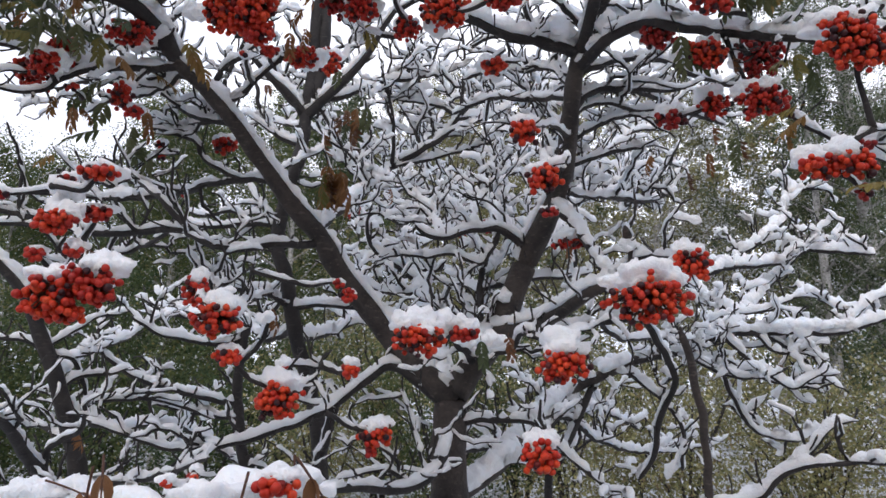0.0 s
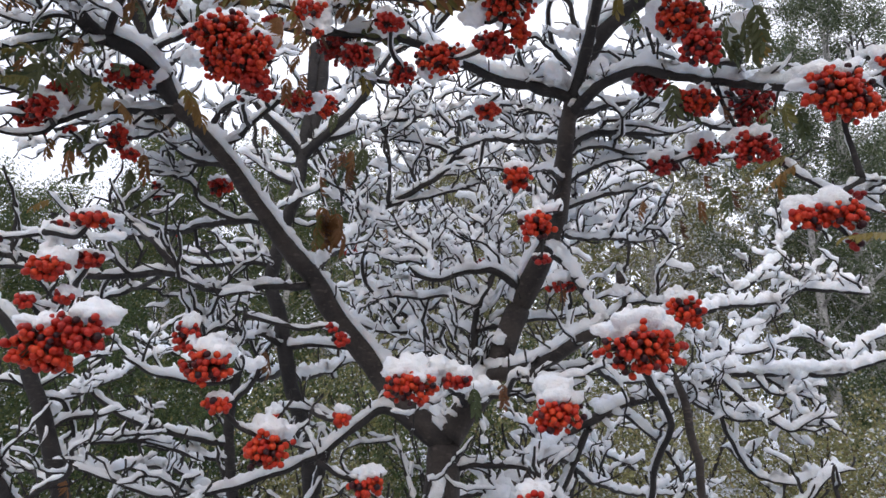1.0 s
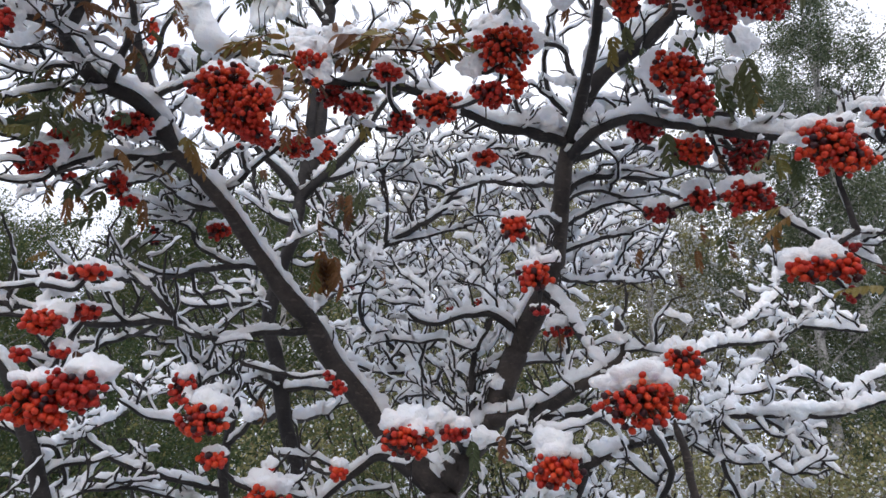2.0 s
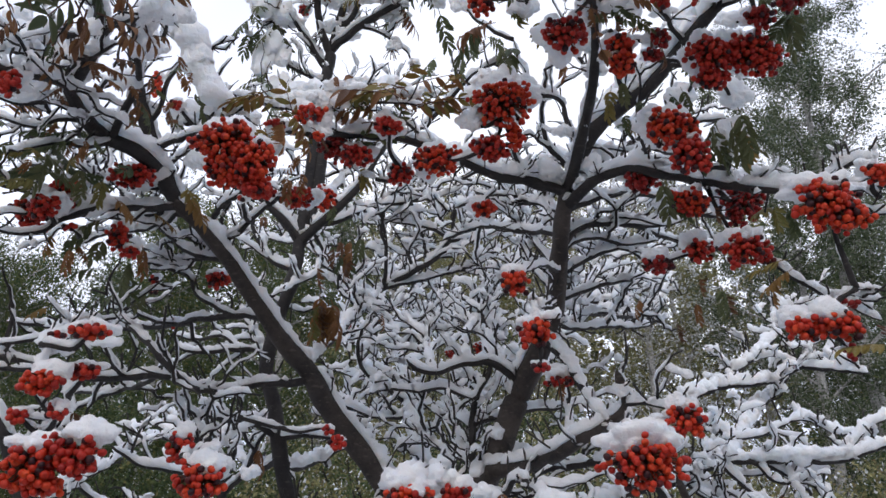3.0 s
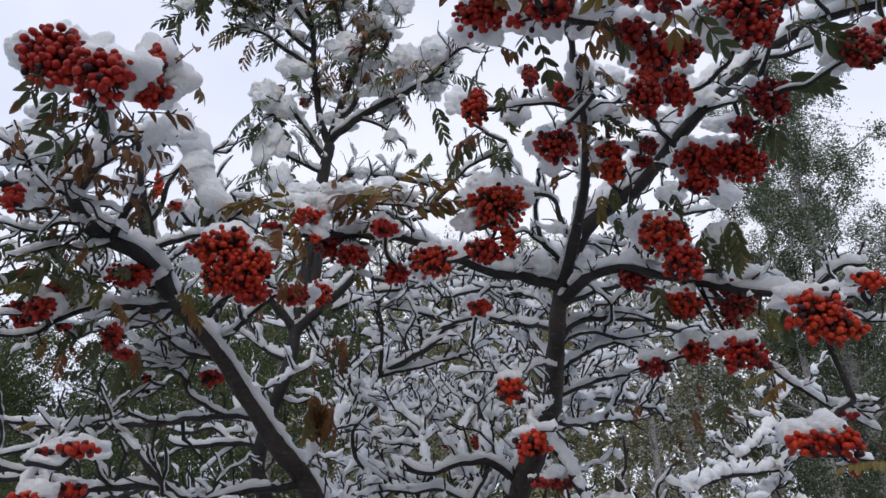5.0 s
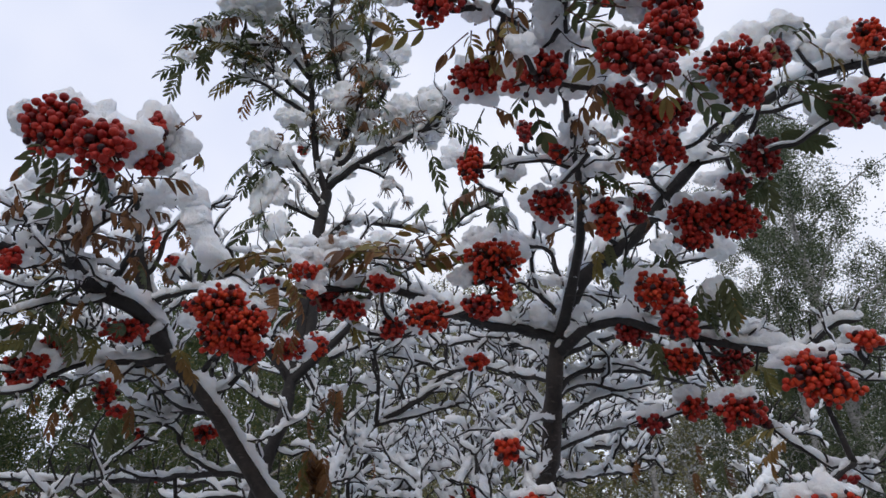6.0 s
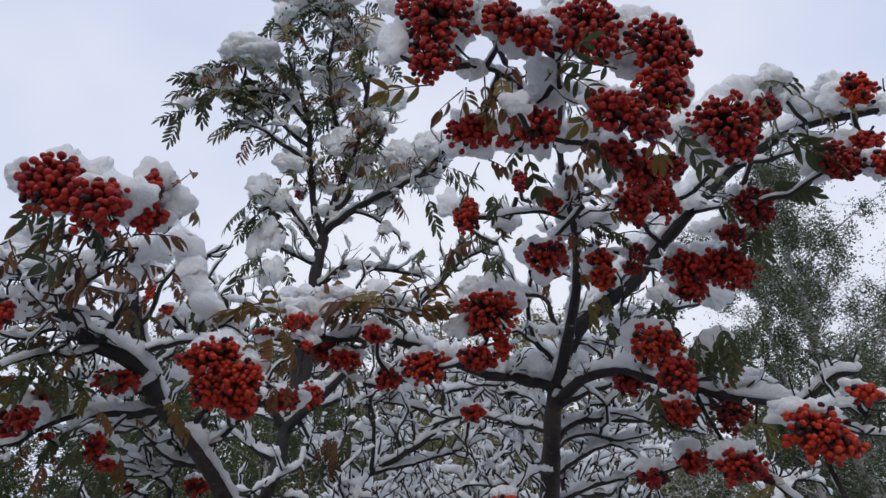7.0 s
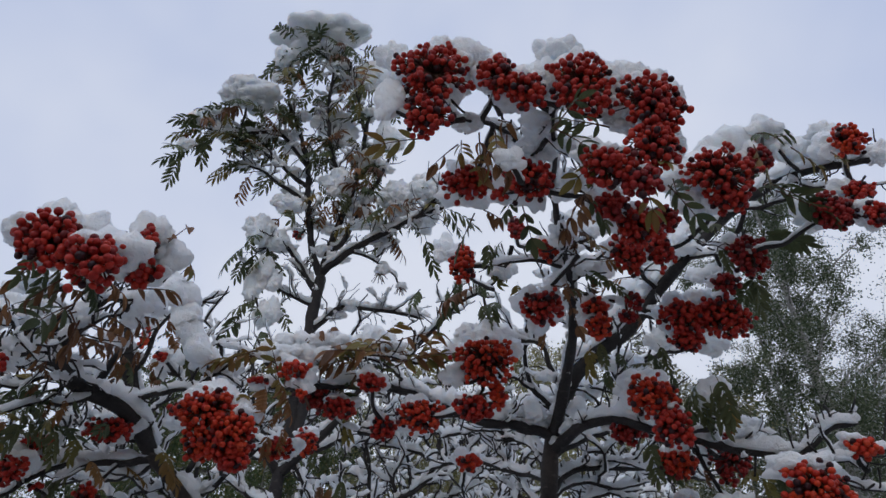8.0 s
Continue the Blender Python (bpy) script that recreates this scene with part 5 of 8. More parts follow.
def small_leaf(here, d, length, tone):
    d = d.normalized()
    side = Vector((0, 0, 1)).cross(d)
    side = side.normalized() if side.length > 0.1 else Vector((1, 0, 0))
    m = Matrix((d, side, d.cross(side))).transposed().to_4x4() @ Matrix.Rotation(leaf_rng.normal(0, 0.4), 4, "X")
    m.translation = Vector(here)
    far = here[1] + rowan.location.y > 1.25
    ob = new("leaf", (SLIM if far else WHOLE)[tone][leaf_rng.integers(4)])
    ob.parent = rowan
    big = length * (0.88 if far else 0.86)
    ob.matrix_basis = m @ Matrix.Diagonal((big, big, big, 1))


def leaf(x, y, z, dx, dy, dz, length, tone):
    if x < -0.3 and dz < 0:
        dz *= 0.4
        if y < 0.85:
            length *= 0.66
            tone = int(leaf_rng.choice([tone, 2, 2]))
    spray = -0.26 < x < 0.06 and z > 2.14 and y < 1.0
    if spray:
        dz = 0.45 * abs(dz)
        tone = int(leaf_rng.choice([tone, 1, 1, 2]))
        length *= 0.9
    if y > 0.64 and not spray:
        return small_leaf(np.array([x, y, z]) - np.array(rowan.location), Vector((dx, dy, dz)), length, tone)
    d = Vector((dx, dy, dz)).normalized()
    pairs = 3 if length < 0.062 else 4
    here = np.array([x, y, z]) - np.array(rowan.location)
    rows = []
    step = d.copy()
    p = Vector(here)
    for k in range(7):
        rows.append((*p, 0.0011 - 0.0001 * k))
        step = (step + Vector((0, 0, -0.035))).normalized()
        p = p + step * length / 6
    rows = np.array(rows)
    verts, faces = [], []
    tube(rows, 5, verts, faces)
    rachis = link_mesh("leaf", verts, faces, STALK, rowan)
    across = d.cross(Vector((0, 0, 1)))
    if across.length < 0.2:
        across = Vector((1, 0.2, 0))
    across.normalize()
    across = (Matrix.Rotation(leaf_rng.uniform(-0.9, 0.9), 3, d) @ across).normalized()
    size = min(0.044, 0.38 * length + 0.006)
    spots = [(rows[6, :3], 0, 1.0)]
    for k in range(pairs):
        u = 1.6 + 4.0 * k / max(1, pairs - 1)
        i = min(int(u), 5)
        q = rows[i, :3] * (1 - u + i) + rows[i + 1, :3] * (u - i)
        spots += [(q, 1, 0.8 + 0.2 * math.sin(3 * k / pairs)), (q, -1, 0.8 + 0.2 * math.sin(3 * k / pairs))]
    for q, s, big in spots:
        if s and tone == 2 and leaf_rng.random() < 0.35:
            continue
        forward = (d * (0.75 if s else 1.0) + across * s * 0.8 + Vector((0, 0, -0.45 if tone < 2 else -0.8)) + Vector(leaf_rng.normal(0, 0.16, 3))).normalized()
        top = forward.cross(across if not s else d).normalized() * (1 if not s else -s)
        if top.z < 0:
            top = -top
        side = top.cross(forward).normalized()
        ob = new("leaflet", LEAFLETS[tone][leaf_rng.integers(3)])
        ob.parent = rachis
        m = Matrix((forward, side, top)).transposed().to_4x4()
        m.translation = Vector(q)
        ob.matrix_basis = m @ Matrix.Diagonal((*([size * big * leaf_rng.uniform(0.85, 1.12)] * 3), 1))


def heap(x, y, z, w, h, leaves):
    off = np.array(rowan.location)
    here = np.array([x, y, z]) - off
    deep = min(w * 0.27, h * 0.7)
    snow_lump("snow_lump", rowan, (*(here - np.array([0, 0, 0.12 * h])),), w * (0.55 if leaves else 0.44), deep, h * (0.60 if leaves else 0.42), x * 13 + z * 29)
    wood = np.array(ANCHORS)
    near = wood[np.argmin(np.linalg.norm(wood - here - off + np.array([0, 0, 0.3 * h]), axis=1))]
    reach = np.linalg.norm(near - here - off)
    if leaves and 0.03 < reach < 0.3:
        tip = here + off - np.array([0, 0, 0.2 * h])
        mid = (near + tip) / 2 + np.array([0, 0, -0.12 * reach])
        limb("spur", 0, (*near, 0.0040), (*(near * 0.55 + mid * 0.45), 0.0036), (*mid, 0.0032), (*tip, 0.0022))
    far = y > 1.2
    for k in range(int(leaves * 1.3) if far else leaves // 3):
        a = 2 * math.pi * (k + leaf_rng.uniform(0, 0.8)) / leaves
        out = leaf_rng.uniform(0.10, 0.46)
        base = here + np.array([math.cos(a) * w * out, math.sin(a) * deep * out * 1.6, -(0.60 if far else 0.30) * h])
        d = Vector((math.cos(a), math.sin(a) - 0.2, leaf_rng.uniform(-1.4, -0.4)))
        small_leaf(base, d, leaf_rng.uniform(0.085, 0.125) if far else leaf_rng.uniform(0.042, 0.065), int(leaf_rng.choice([0, 0, 0, 0, 1, 2])))


def drape(*rows):
    """A long, soft bank of snow over a bough, through rows of x, y, z, half-width."""
    p = local(curve_points(rows, 0.0035))
    for i in range(len(p)):
        p[i, :3] += 0.30 * p[i, 3] * np.array(noise.noise_vector(Vector(p[i, :3] * 26)))
        p[i, 3] *= 1 + 0.55 * noise.noise(Vector(p[i, :3] * 30 + 7.0))
    t, side, up = frames_along(p)
    n, sides = len(p), 26
    run = np.linspace(0, 1, n)
    ends = np.sqrt(np.clip(1 - np.abs(2 * run - 1) ** 5, 0.0004, 1))
    verts, faces = [], []
    for i in range(n):
        for k in range(sides):
            a = 2 * math.pi * k / sides
            d = math.cos(a) * side[i] + math.sin(a) * up[i]
            q = Vector(p[i, :3] + p[i, 3] * d)
            r = p[i, 3] * (0.72 + 0.85 * abs(noise.noise(q * 20)) + 0.30 * abs(noise.noise(q * 55))) + 0.0030 * noise.noise(q * 150)
            verts.append(p[i, :3] + r * ends[i] * d)
    for i in range(n - 1):
        for k in range(sides):
            a, b = i * sides + k, i * sides + (k + 1) % sides
            faces.append((a, b, b + sides, a + sides))
    link_mesh("snow_drape", verts, faces, SNOW, rowan)


def dry_umbel(x, y, z, size):
    """A berryless umbel: bare stalks fanning down from a twig, with snow lodged on it."""
    here = np.array([x, y, z])
    wood = np.array(ANCHORS)
    near = wood[np.argmin(np.linalg.norm(wood - here, axis=1))]
    off = np.array(rowan.location)
    verts, faces = [], []
    tube(np.array([[*(near - off), 0.0022], [*((near + here) / 2 - off + np.array([0, 0, 0.006])), 0.0019], [*(here - off), 0.0016]]), 5, verts, faces)
    for k in range(14):
        az, out = 2.4 * k, size * (0.35 + 0.65 * ((k * 7) % 14) / 13)
        tip = here + np.array([math.cos(az) * out, math.sin(az) * out, -size * (0.9 - 0.35 * out / size)])
        mid = here * 0.55 + tip * 0.45 + np.array([math.cos(az), math.sin(az), 0]) * 0.2 * out
        tube(np.array([[*(here - off), 0.0012], [*(mid - off), 0.0010], [*(tip - off), 0.0013]]), 4, verts, faces)
    umbel = link_mesh("dry_umbel", verts, faces, STALK, rowan)
    tagged(umbel, "bare fruit stalks without berries")
    snow_lump("snow_lump", rowan, here - off + np.array([0.004, 0.006, 0.3 * size]), 0.75 * size, 0.5 * size, 0.55 * size, x * 37 + z * 11)


cluster(-0.282, 0.750, 2.057, 0.088, 0.065, 0.35, 0)
cluster(-0.241, 0.745, 2.025, 0.064, 0.064, 0.20, 0)
cluster(-0.280, 0.755, 2.015, 0.064, 0.045, 0.10, 0)
cluster(-0.237, 0.755, 1.992, 0.045, 0.030, 0.00, 1)
cluster(-0.319, 0.770, 2.068, 0.047, 0.031, 0.30, 0)
cluster(0.103, 0.820, 2.167, 0.100, 0.074, 0.45, 0)
cluster(0.081, 0.830, 2.095, 0.064, 0.042, 0.10, 1)
cluster(0.119, 0.830, 2.116, 0.030, 0.043, 0.00, 0)
cluster(0.316, 0.730, 2.070, 0.080, 0.061, 0.35, 0)
cluster(0.332, 0.720, 2.027, 0.056, 0.056, 0.20, 1)
cluster(0.459, 0.660, 1.930, 0.083, 0.063, 0.20, 0)
cluster(0.488, 0.660, 1.913, 0.039, 0.026, 0.10, 0)
cluster(0.002, 0.880, 2.101, 0.076, 0.055, 0.35, 0)
cluster(0.382, 0.860, 2.022, 0.061, 0.049, 0.35, 0)
cluster(0.491, 0.920, 2.053, 0.073, 0.082, 0.30, 2)
cluster(0.345, 0.950, 2.099, 0.059, 0.038, 0.10, 2)
cluster(0.442, 0.830, 1.936, 0.072, 0.048, 0.30, 1)
cluster(0.339, 0.900, 1.936, 0.047, 0.030, 0.70, 2)
cluster(0.402, 0.900, 1.960, 0.047, 0.039, 0.80, 1)
cluster(0.413, 0.680, 1.785, 0.044, 0.031, 0.60, 0)
cluster(0.449, 0.670, 1.788, 0.050, 0.034, 0.60, 0)
cluster(0.557, 0.700, 1.991, 0.043, 0.029, 0.40, 0)
cluster(0.481, 0.700, 1.821, 0.029, 0.014, 0.50, 2)
cluster(0.400, 0.750, 2.206, 0.073, 0.056, 0.50, 1)
cluster(0.458, 0.750, 2.207, 0.087, 0.070, 0.50, 1)
cluster(0.400, 0.760, 2.170, 0.053, 0.031, 0.20, 1)
cluster(0.167, 0.665, 2.171, 0.063, 0.046, 0.50, 1)
cluster(0.194, 0.700, 2.293, 0.042, 0.039, 0.40, 0)
cluster(0.065, 0.720, 2.278, 0.045, 0.058, 0.30, 0)
cluster(0.167, 0.800, 2.410, 0.034, 0.042, 0.20, 2)
cluster(0.508, 0.720, 2.296, 0.067, 0.067, 0.30, 2)
cluster(0.461, 0.720, 2.247, 0.049, 0.029, 0.10, 2)
cluster(0.312, 0.700, 2.285, 0.057, 0.057, 0.20, 1)
cluster(0.363, 0.700, 2.296, 0.049, 0.061, 0.40, 1)
cluster(0.327, 0.700, 2.338, 0.050, 0.050, 0.20, 1)
cluster(0.264, 0.750, 2.219, 0.046, 0.033, 0.40, 0)
cluster(0.265, 0.750, 2.189, 0.045, 0.037, 0.10, 0)
cluster(0.325, 0.750, 2.234, 0.033, 0.029, 0.60, 2)
cluster(0.316, 0.760, 2.211, 0.033, 0.021, 0.10, 2)
cluster(-0.209, 1.100, 2.135, 0.052, 0.052, 0.30, 0)
cluster(-0.236, 1.000, 2.092, 0.061, 0.041, 0.40, 1)
cluster(-0.056, 0.920, 2.097, 0.046, 0.039, 0.30, 1)
cluster(-0.131, 0.920, 2.131, 0.067, 0.039, 0.30, 1)
cluster(-0.170, 0.950, 2.165, 0.058, 0.048, 0.30, 2)
cluster(-0.074, 0.850, 2.144, 0.048, 0.033, 0.40, 1)
cluster(-0.193, 0.850, 2.164, 0.053, 0.030, 0.60, 0)
cluster(-0.180, 0.850, 2.126, 0.026, 0.019, 0.00, 0)
cluster(-0.247, 0.850, 2.146, 0.035, 0.014, 0.50, 1)
cluster(-0.652, 0.950, 2.044, 0.069, 0.046, 0.30, 1)
cluster(-0.641, 0.950, 2.014, 0.045, 0.020, 0.00, 1)
cluster(-0.607, 0.950, 2.086, 0.049, 0.028, 0.70, 1)
cluster(-0.600, 0.950, 2.054, 0.032, 0.023, 0.20, 1)
cluster(-0.495, 0.940, 2.102, 0.079, 0.045, 0.40, 1)
cluster(-0.645, 0.950, 2.069, 0.023, 0.011, 0.30, 1)
cluster(-0.593, 0.960, 2.018, 0.024, 0.017, 0.30, 1)
cluster(-0.383, 0.690, 1.783, 0.047, 0.020, 0.35, 0)
cluster(-0.437, 0.720, 1.785, 0.029, 0.016, 0.50, 2)
cluster(-0.425, 0.690, 1.728, 0.048, 0.031, 0.42, 0)
cluster(-0.396, 0.720, 1.744, 0.038, 0.022, 0.30, 1)
cluster(-0.406, 0.700, 1.696, 0.027, 0.017, 0.60, 1)
cluster(-0.507, 0.950, 2.000, 0.036, 0.045, 0.30, 1)
cluster(-0.484, 0.950, 1.972, 0.031, 0.022, 0.30, 1)
cluster(-0.301, 0.900, 2.043, 0.018, 0.014, 0.50, 1)
cluster(-0.276, 0.950, 2.075, 0.033, 0.023, 0.30, 1)
cluster(0.080, 0.962, 2.055, 0.044, 0.032, 0.40, 0)
cluster(0.107, 0.800, 1.878, 0.039, 0.037, 0.40, 0)
cluster(0.124, 0.757, 1.800, 0.044, 0.038, 0.30, 0)
cluster(0.128, 0.757, 1.756, 0.022, 0.020, 0.30, 2)
cluster(-0.504, 1.100, 1.966, 0.022, 0.036, 0.40, 1)
cluster(-0.392, 1.100, 1.974, 0.043, 0.035, 0.30, 1)
cluster(-0.502, 1.200, 1.913, 0.013, 0.013, 0.30, 1)
cluster(-0.354, 2.500, 2.227, 0.062, 0.053, 0.60, 1)
cluster(0.054, 1.700, 1.958, 0.051, 0.030, 0.60, 1)
cluster(0.116, 1.600, 1.949, 0.034, 0.040, 0.30, 1)
cluster(0.221, 1.100, 1.793, 0.058, 0.025, 0.60, 1)
cluster(-0.494, 0.620, 2.062, 0.030, 0.036, 0.50, 1)
cluster(-0.464, 0.900, 2.250, 0.021, 0.040, 0.30, 0)
cluster(-0.428, 0.900, 2.211, 0.024, 0.021, 0.50, 1)
cluster(-0.378, 1.500, 2.918, 0.037, 0.033, 0.50, 1)
cluster(-0.366, 0.440, 2.112, 0.076, 0.059, 0.50, 1)
cluster(-0.308, 0.430, 2.079, 0.065, 0.051, 0.35, 1)
cluster(-0.280, 0.460, 2.117, 0.032, 0.044, 0.70, 1)
cluster(-0.283, 0.470, 2.092, 0.037, 0.026, 0.40, 1)
cluster(-0.262, 0.470, 2.095, 0.017, 0.014, 0.30, 1)
cluster(-0.603, 0.900, 2.028, 0.050, 0.042, 0.40, 1)
cluster(0.016, 0.430, 2.362, 0.093, 0.090, 0.50, 1)
cluster(0.009, 0.430, 2.287, 0.062, 0.052, 0.00, 1)
cluster(0.095, 0.430, 2.358, 0.055, 0.059, 0.40, 1)
cluster(0.128, 0.430, 2.333, 0.054, 0.051, 0.40, 1)
cluster(0.197, 0.430, 2.345, 0.081, 0.093, 0.40, 1)
cluster(0.277, 0.430, 2.311, 0.089, 0.084, 0.35, 1)
cluster(0.266, 0.430, 2.240, 0.067, 0.054, 0.00, 1)
cluster(0.206, 0.420, 2.201, 0.067, 0.045, 0.20, 1)
cluster(0.236, 0.420, 2.181, 0.048, 0.039, 0.10, 2)
cluster(0.238, 0.520, 2.229, 0.048, 0.038, 0.40, 2)
cluster(0.272, 0.540, 2.214, 0.066, 0.056, 0.20, 1)
cluster(0.315, 0.550, 2.236, 0.036, 0.036, 0.20, 2)
cluster(0.410, 0.560, 2.319, 0.108, 0.081, 0.60, 1)
cluster(0.415, 0.570, 2.282, 0.061, 0.038, 0.10, 1)
cluster(0.503, 0.600, 2.390, 0.042, 0.042, 0.60, 2)
cluster(0.668, 0.620, 2.448, 0.060, 0.055, 0.50, 0)
cluster(0.609, 0.640, 2.321, 0.071, 0.062, 0.40, 2)
cluster(0.663, 0.640, 2.360, 0.051, 0.038, 0.50, 1)
cluster(0.657, 0.620, 2.301, 0.044, 0.044, 0.40, 1)
cluster(0.067, 0.570, 2.307, 0.075, 0.053, 0.50, 1)
cluster(0.133, 0.500, 2.251, 0.069, 0.055, 0.50, 1)
cluster(0.102, 0.520, 2.245, 0.025, 0.020, 0.40, 1)
cluster(-0.389, 0.640, 1.641, 0.056, 0.048, 0.15, 0)
cluster(-0.382, 0.650, 1.622, 0.051, 0.025, 0.00, 0)
cluster(-0.351, 0.645, 1.650, 0.060, 0.043, 0.50, 1)
cluster(-0.450, 0.700, 1.693, 0.025, 0.019, 0.20, 1)
cluster(-0.419, 0.720, 1.704, 0.026, 0.018, 0.20, 1)
cluster(-0.308, 0.800, 1.667, 0.035, 0.035, 0.60, 1)
cluster(-0.262, 0.755, 1.627, 0.059, 0.043, 0.35, 0)
cluster(-0.249, 0.760, 1.584, 0.033, 0.023, 0.30, 0)
cluster(-0.197, 0.790, 1.534, 0.057, 0.044, 0.45, 0)
cluster(-0.195, 0.800, 1.572, 0.021, 0.016, 0.80, 0)
cluster(-0.030, 0.787, 1.607, 0.067, 0.039, 0.40, 0)
cluster(0.026, 0.820, 1.616, 0.039, 0.021, 0.60, 1)
cluster(0.139, 0.749, 1.575, 0.059, 0.044, 0.55, 0)
cluster(0.110, 0.750, 1.473, 0.045, 0.039, 0.40, 0)
cluster(0.229, 0.715, 1.645, 0.097, 0.053, 0.35, 0)
cluster(0.304, 0.780, 1.697, 0.045, 0.041, 0.50, 0)
cluster(-0.112, 0.800, 1.570, 0.025, 0.021, 0.50, 0)
cluster(-0.085, 0.850, 1.491, 0.046, 0.031, 0.35, 0)
cluster(-0.091, 0.850, 1.470, 0.018, 0.017, 0.00, 1)
cluster(-0.122, 0.500, 1.479, 0.033, 0.021, 0.15, 0)
cluster(-0.245, 0.600, 1.466, 0.017, 0.011, 0.70, 0)
cluster(-0.255, 0.700, 1.462, 0.016, 0.010, 0.80, 0)
cluster(-0.154, 0.950, 1.699, 0.022, 0.018, 0.30, 1)
cluster(-0.139, 0.950, 1.680, 0.025, 0.023, 0.20, 1)
cluster(0.473, 0.700, 1.764, 0.025, 0.019, 0.10, 2)
cluster(-0.568, 0.800, 1.791, 0.029, 0.014, 0.80, 1)

# leaves and the snow heaped on them
leaf(-0.250, 0.500, 1.501, 0.30, -0.53, -0.79, 0.058, 2)
leaf(-0.114, 0.520, 1.499, -0.05, 0.48, -0.88, 0.068, 2)
leaf(-0.349, 0.600, 1.470, 0.88, -0.11, -0.46, 0.088, 2)
leaf(-0.584, 0.950, 1.998, 0.07, -0.02, -1.00, 0.034, 0)
leaf(-0.222, 1.240, 1.968, 0.05, -0.24, -0.97, 0.077, 0)
leaf(-0.215, 1.151, 1.963, -0.17, 0.79, -0.59, 0.076, 2)
leaf(-0.230, 1.230, 1.955, 0.06, -0.31, -0.95, 0.080, 2)
leaf(-0.188, 1.193, 2.091, -0.06, 0.11, -0.99, 0.048, 2)
leaf(-0.187, 1.206, 2.079, 0.22, 0.46, -0.86, 0.063, 0)
leaf(-0.150, 1.216, 2.108, -0.07, -0.23, -0.97, 0.061, 0)
leaf(-0.170, 1.215, 2.060, -0.36, -0.30, -0.88, 0.057, 2)
leaf(-0.177, 1.211, 2.072, -0.03, -0.19, -0.98, 0.050, 2)
leaf(-0.184, 1.188, 2.059, -0.42, 0.03, -0.91, 0.049, 0)
leaf(0.367, 0.770, 1.864, 0.26, 0.40, -0.88, 0.043, 0)
leaf(0.355, 0.800, 1.886, -0.28, -0.20, -0.94, 0.030, 2)
leaf(0.449, 0.750, 1.893, -0.78, 0.62, -0.06, 0.058, 1)
leaf(0.452, 0.620, 1.775, 0.95, -0.20, -0.25, 0.085, 2)
leaf(0.047, 0.820, 1.613, 0.06, -0.18, -0.98, 0.043, 0)
leaf(0.085, 0.850, 1.619, 0.13, 0.12, -0.98, 0.038, 2)
leaf(-0.072, 0.900, 1.539, 0.18, -0.03, -0.98, 0.038, 0)
leaf(-0.505, 1.000, 1.977, -0.06, -0.09, -0.99, 0.063, 0)
leaf(-0.550, 1.000, 1.962, -0.91, -0.21, -0.35, 0.069, 0)
leaf(0.416, 0.800, 2.078, 0.95, 0.17, 0.25, 0.072, 0)
leaf(0.339, 0.850, 2.056, 0.29, 0.44, -0.85, 0.068, 0)
leaf(0.476, 0.800, 1.993, -0.30, -0.35, -0.89, 0.047, 1)
leaf(-0.597, 0.826, 2.081, -0.95, -0.26, -0.15, 0.046, 1)
leaf(-0.594, 0.836, 2.077, -0.56, 0.40, -0.72, 0.045, 1)
leaf(-0.537, 0.850, 2.093, 0.03, -0.35, -0.93, 0.046, 1)
leaf(-0.520, 0.900, 2.077, -0.40, 0.56, -0.73, 0.054, 1)
leaf(-0.191, 1.100, 2.125, -0.04, -0.31, -0.95, 0.041, 0)
leaf(-0.354, 1.200, 2.141, 0.22, -0.49, -0.84, 0.041, 2)
leaf(-0.384, 0.680, 1.695, 0.27, 0.88, -0.38, 0.045, 1)
leaf(0.455, 0.620, 1.768, 0.90, 0.00, -0.40, 0.085, 0)
leaf(-0.489, 1.000, 2.002, -0.06, 0.34, -0.94, 0.055, 2)
leaf(-0.605, 1.100, 1.491, 0.34, -0.13, -0.93, 0.046, 2)
leaf(0.818, 1.600, 1.611, 0.07, 0.13, -0.99, 0.047, 2)
leaf(-0.120, 1.400, 1.992, 0.36, -0.34, -0.87, 0.052, 2)
leaf(0.071, 1.400, 1.939, 0.15, 0.22, -0.96, 0.050, 2)
leaf(0.217, 1.100, 1.795, -0.09, -0.37, -0.93, 0.032, 2)
leaf(-0.292, 1.100, 1.687, 0.40, -0.35, -0.85, 0.052, 2)
leaf(-0.055, 0.797, 2.160, -0.28, 0.25, 0.93, 0.070, 0)
leaf(-0.064, 0.813, 2.177, -0.95, -0.32, -0.00, 0.080, 0)
leaf(-0.047, 0.843, 2.210, -0.98, 0.17, 0.05, 0.079, 0)
leaf(-0.038, 0.848, 2.170, 0.70, -0.14, 0.70, 0.068, 2)
leaf(-0.030, 0.830, 2.169, 0.74, 0.16, 0.65, 0.056, 2)
leaf(-0.033, 0.825, 2.203, 0.76, -0.06, 0.64, 0.066, 2)
leaf(-0.071, 0.865, 2.220, 0.53, -0.56, -0.64, 0.059, 1)
leaf(-0.068, 0.833, 2.207, 0.31, 0.63, -0.71, 0.066, 1)
leaf(0.021, 0.842, 2.189, 0.98, 0.03, -0.21, 0.058, 1)
leaf(-0.003, 0.858, 2.191, 0.37, -0.75, -0.55, 0.062, 1)
leaf(-0.246, 0.805, 2.166, -0.97, 0.14, 0.21, 0.063, 1)
leaf(-0.241, 0.791, 2.168, -0.92, 0.40, 0.04, 0.071, 0)
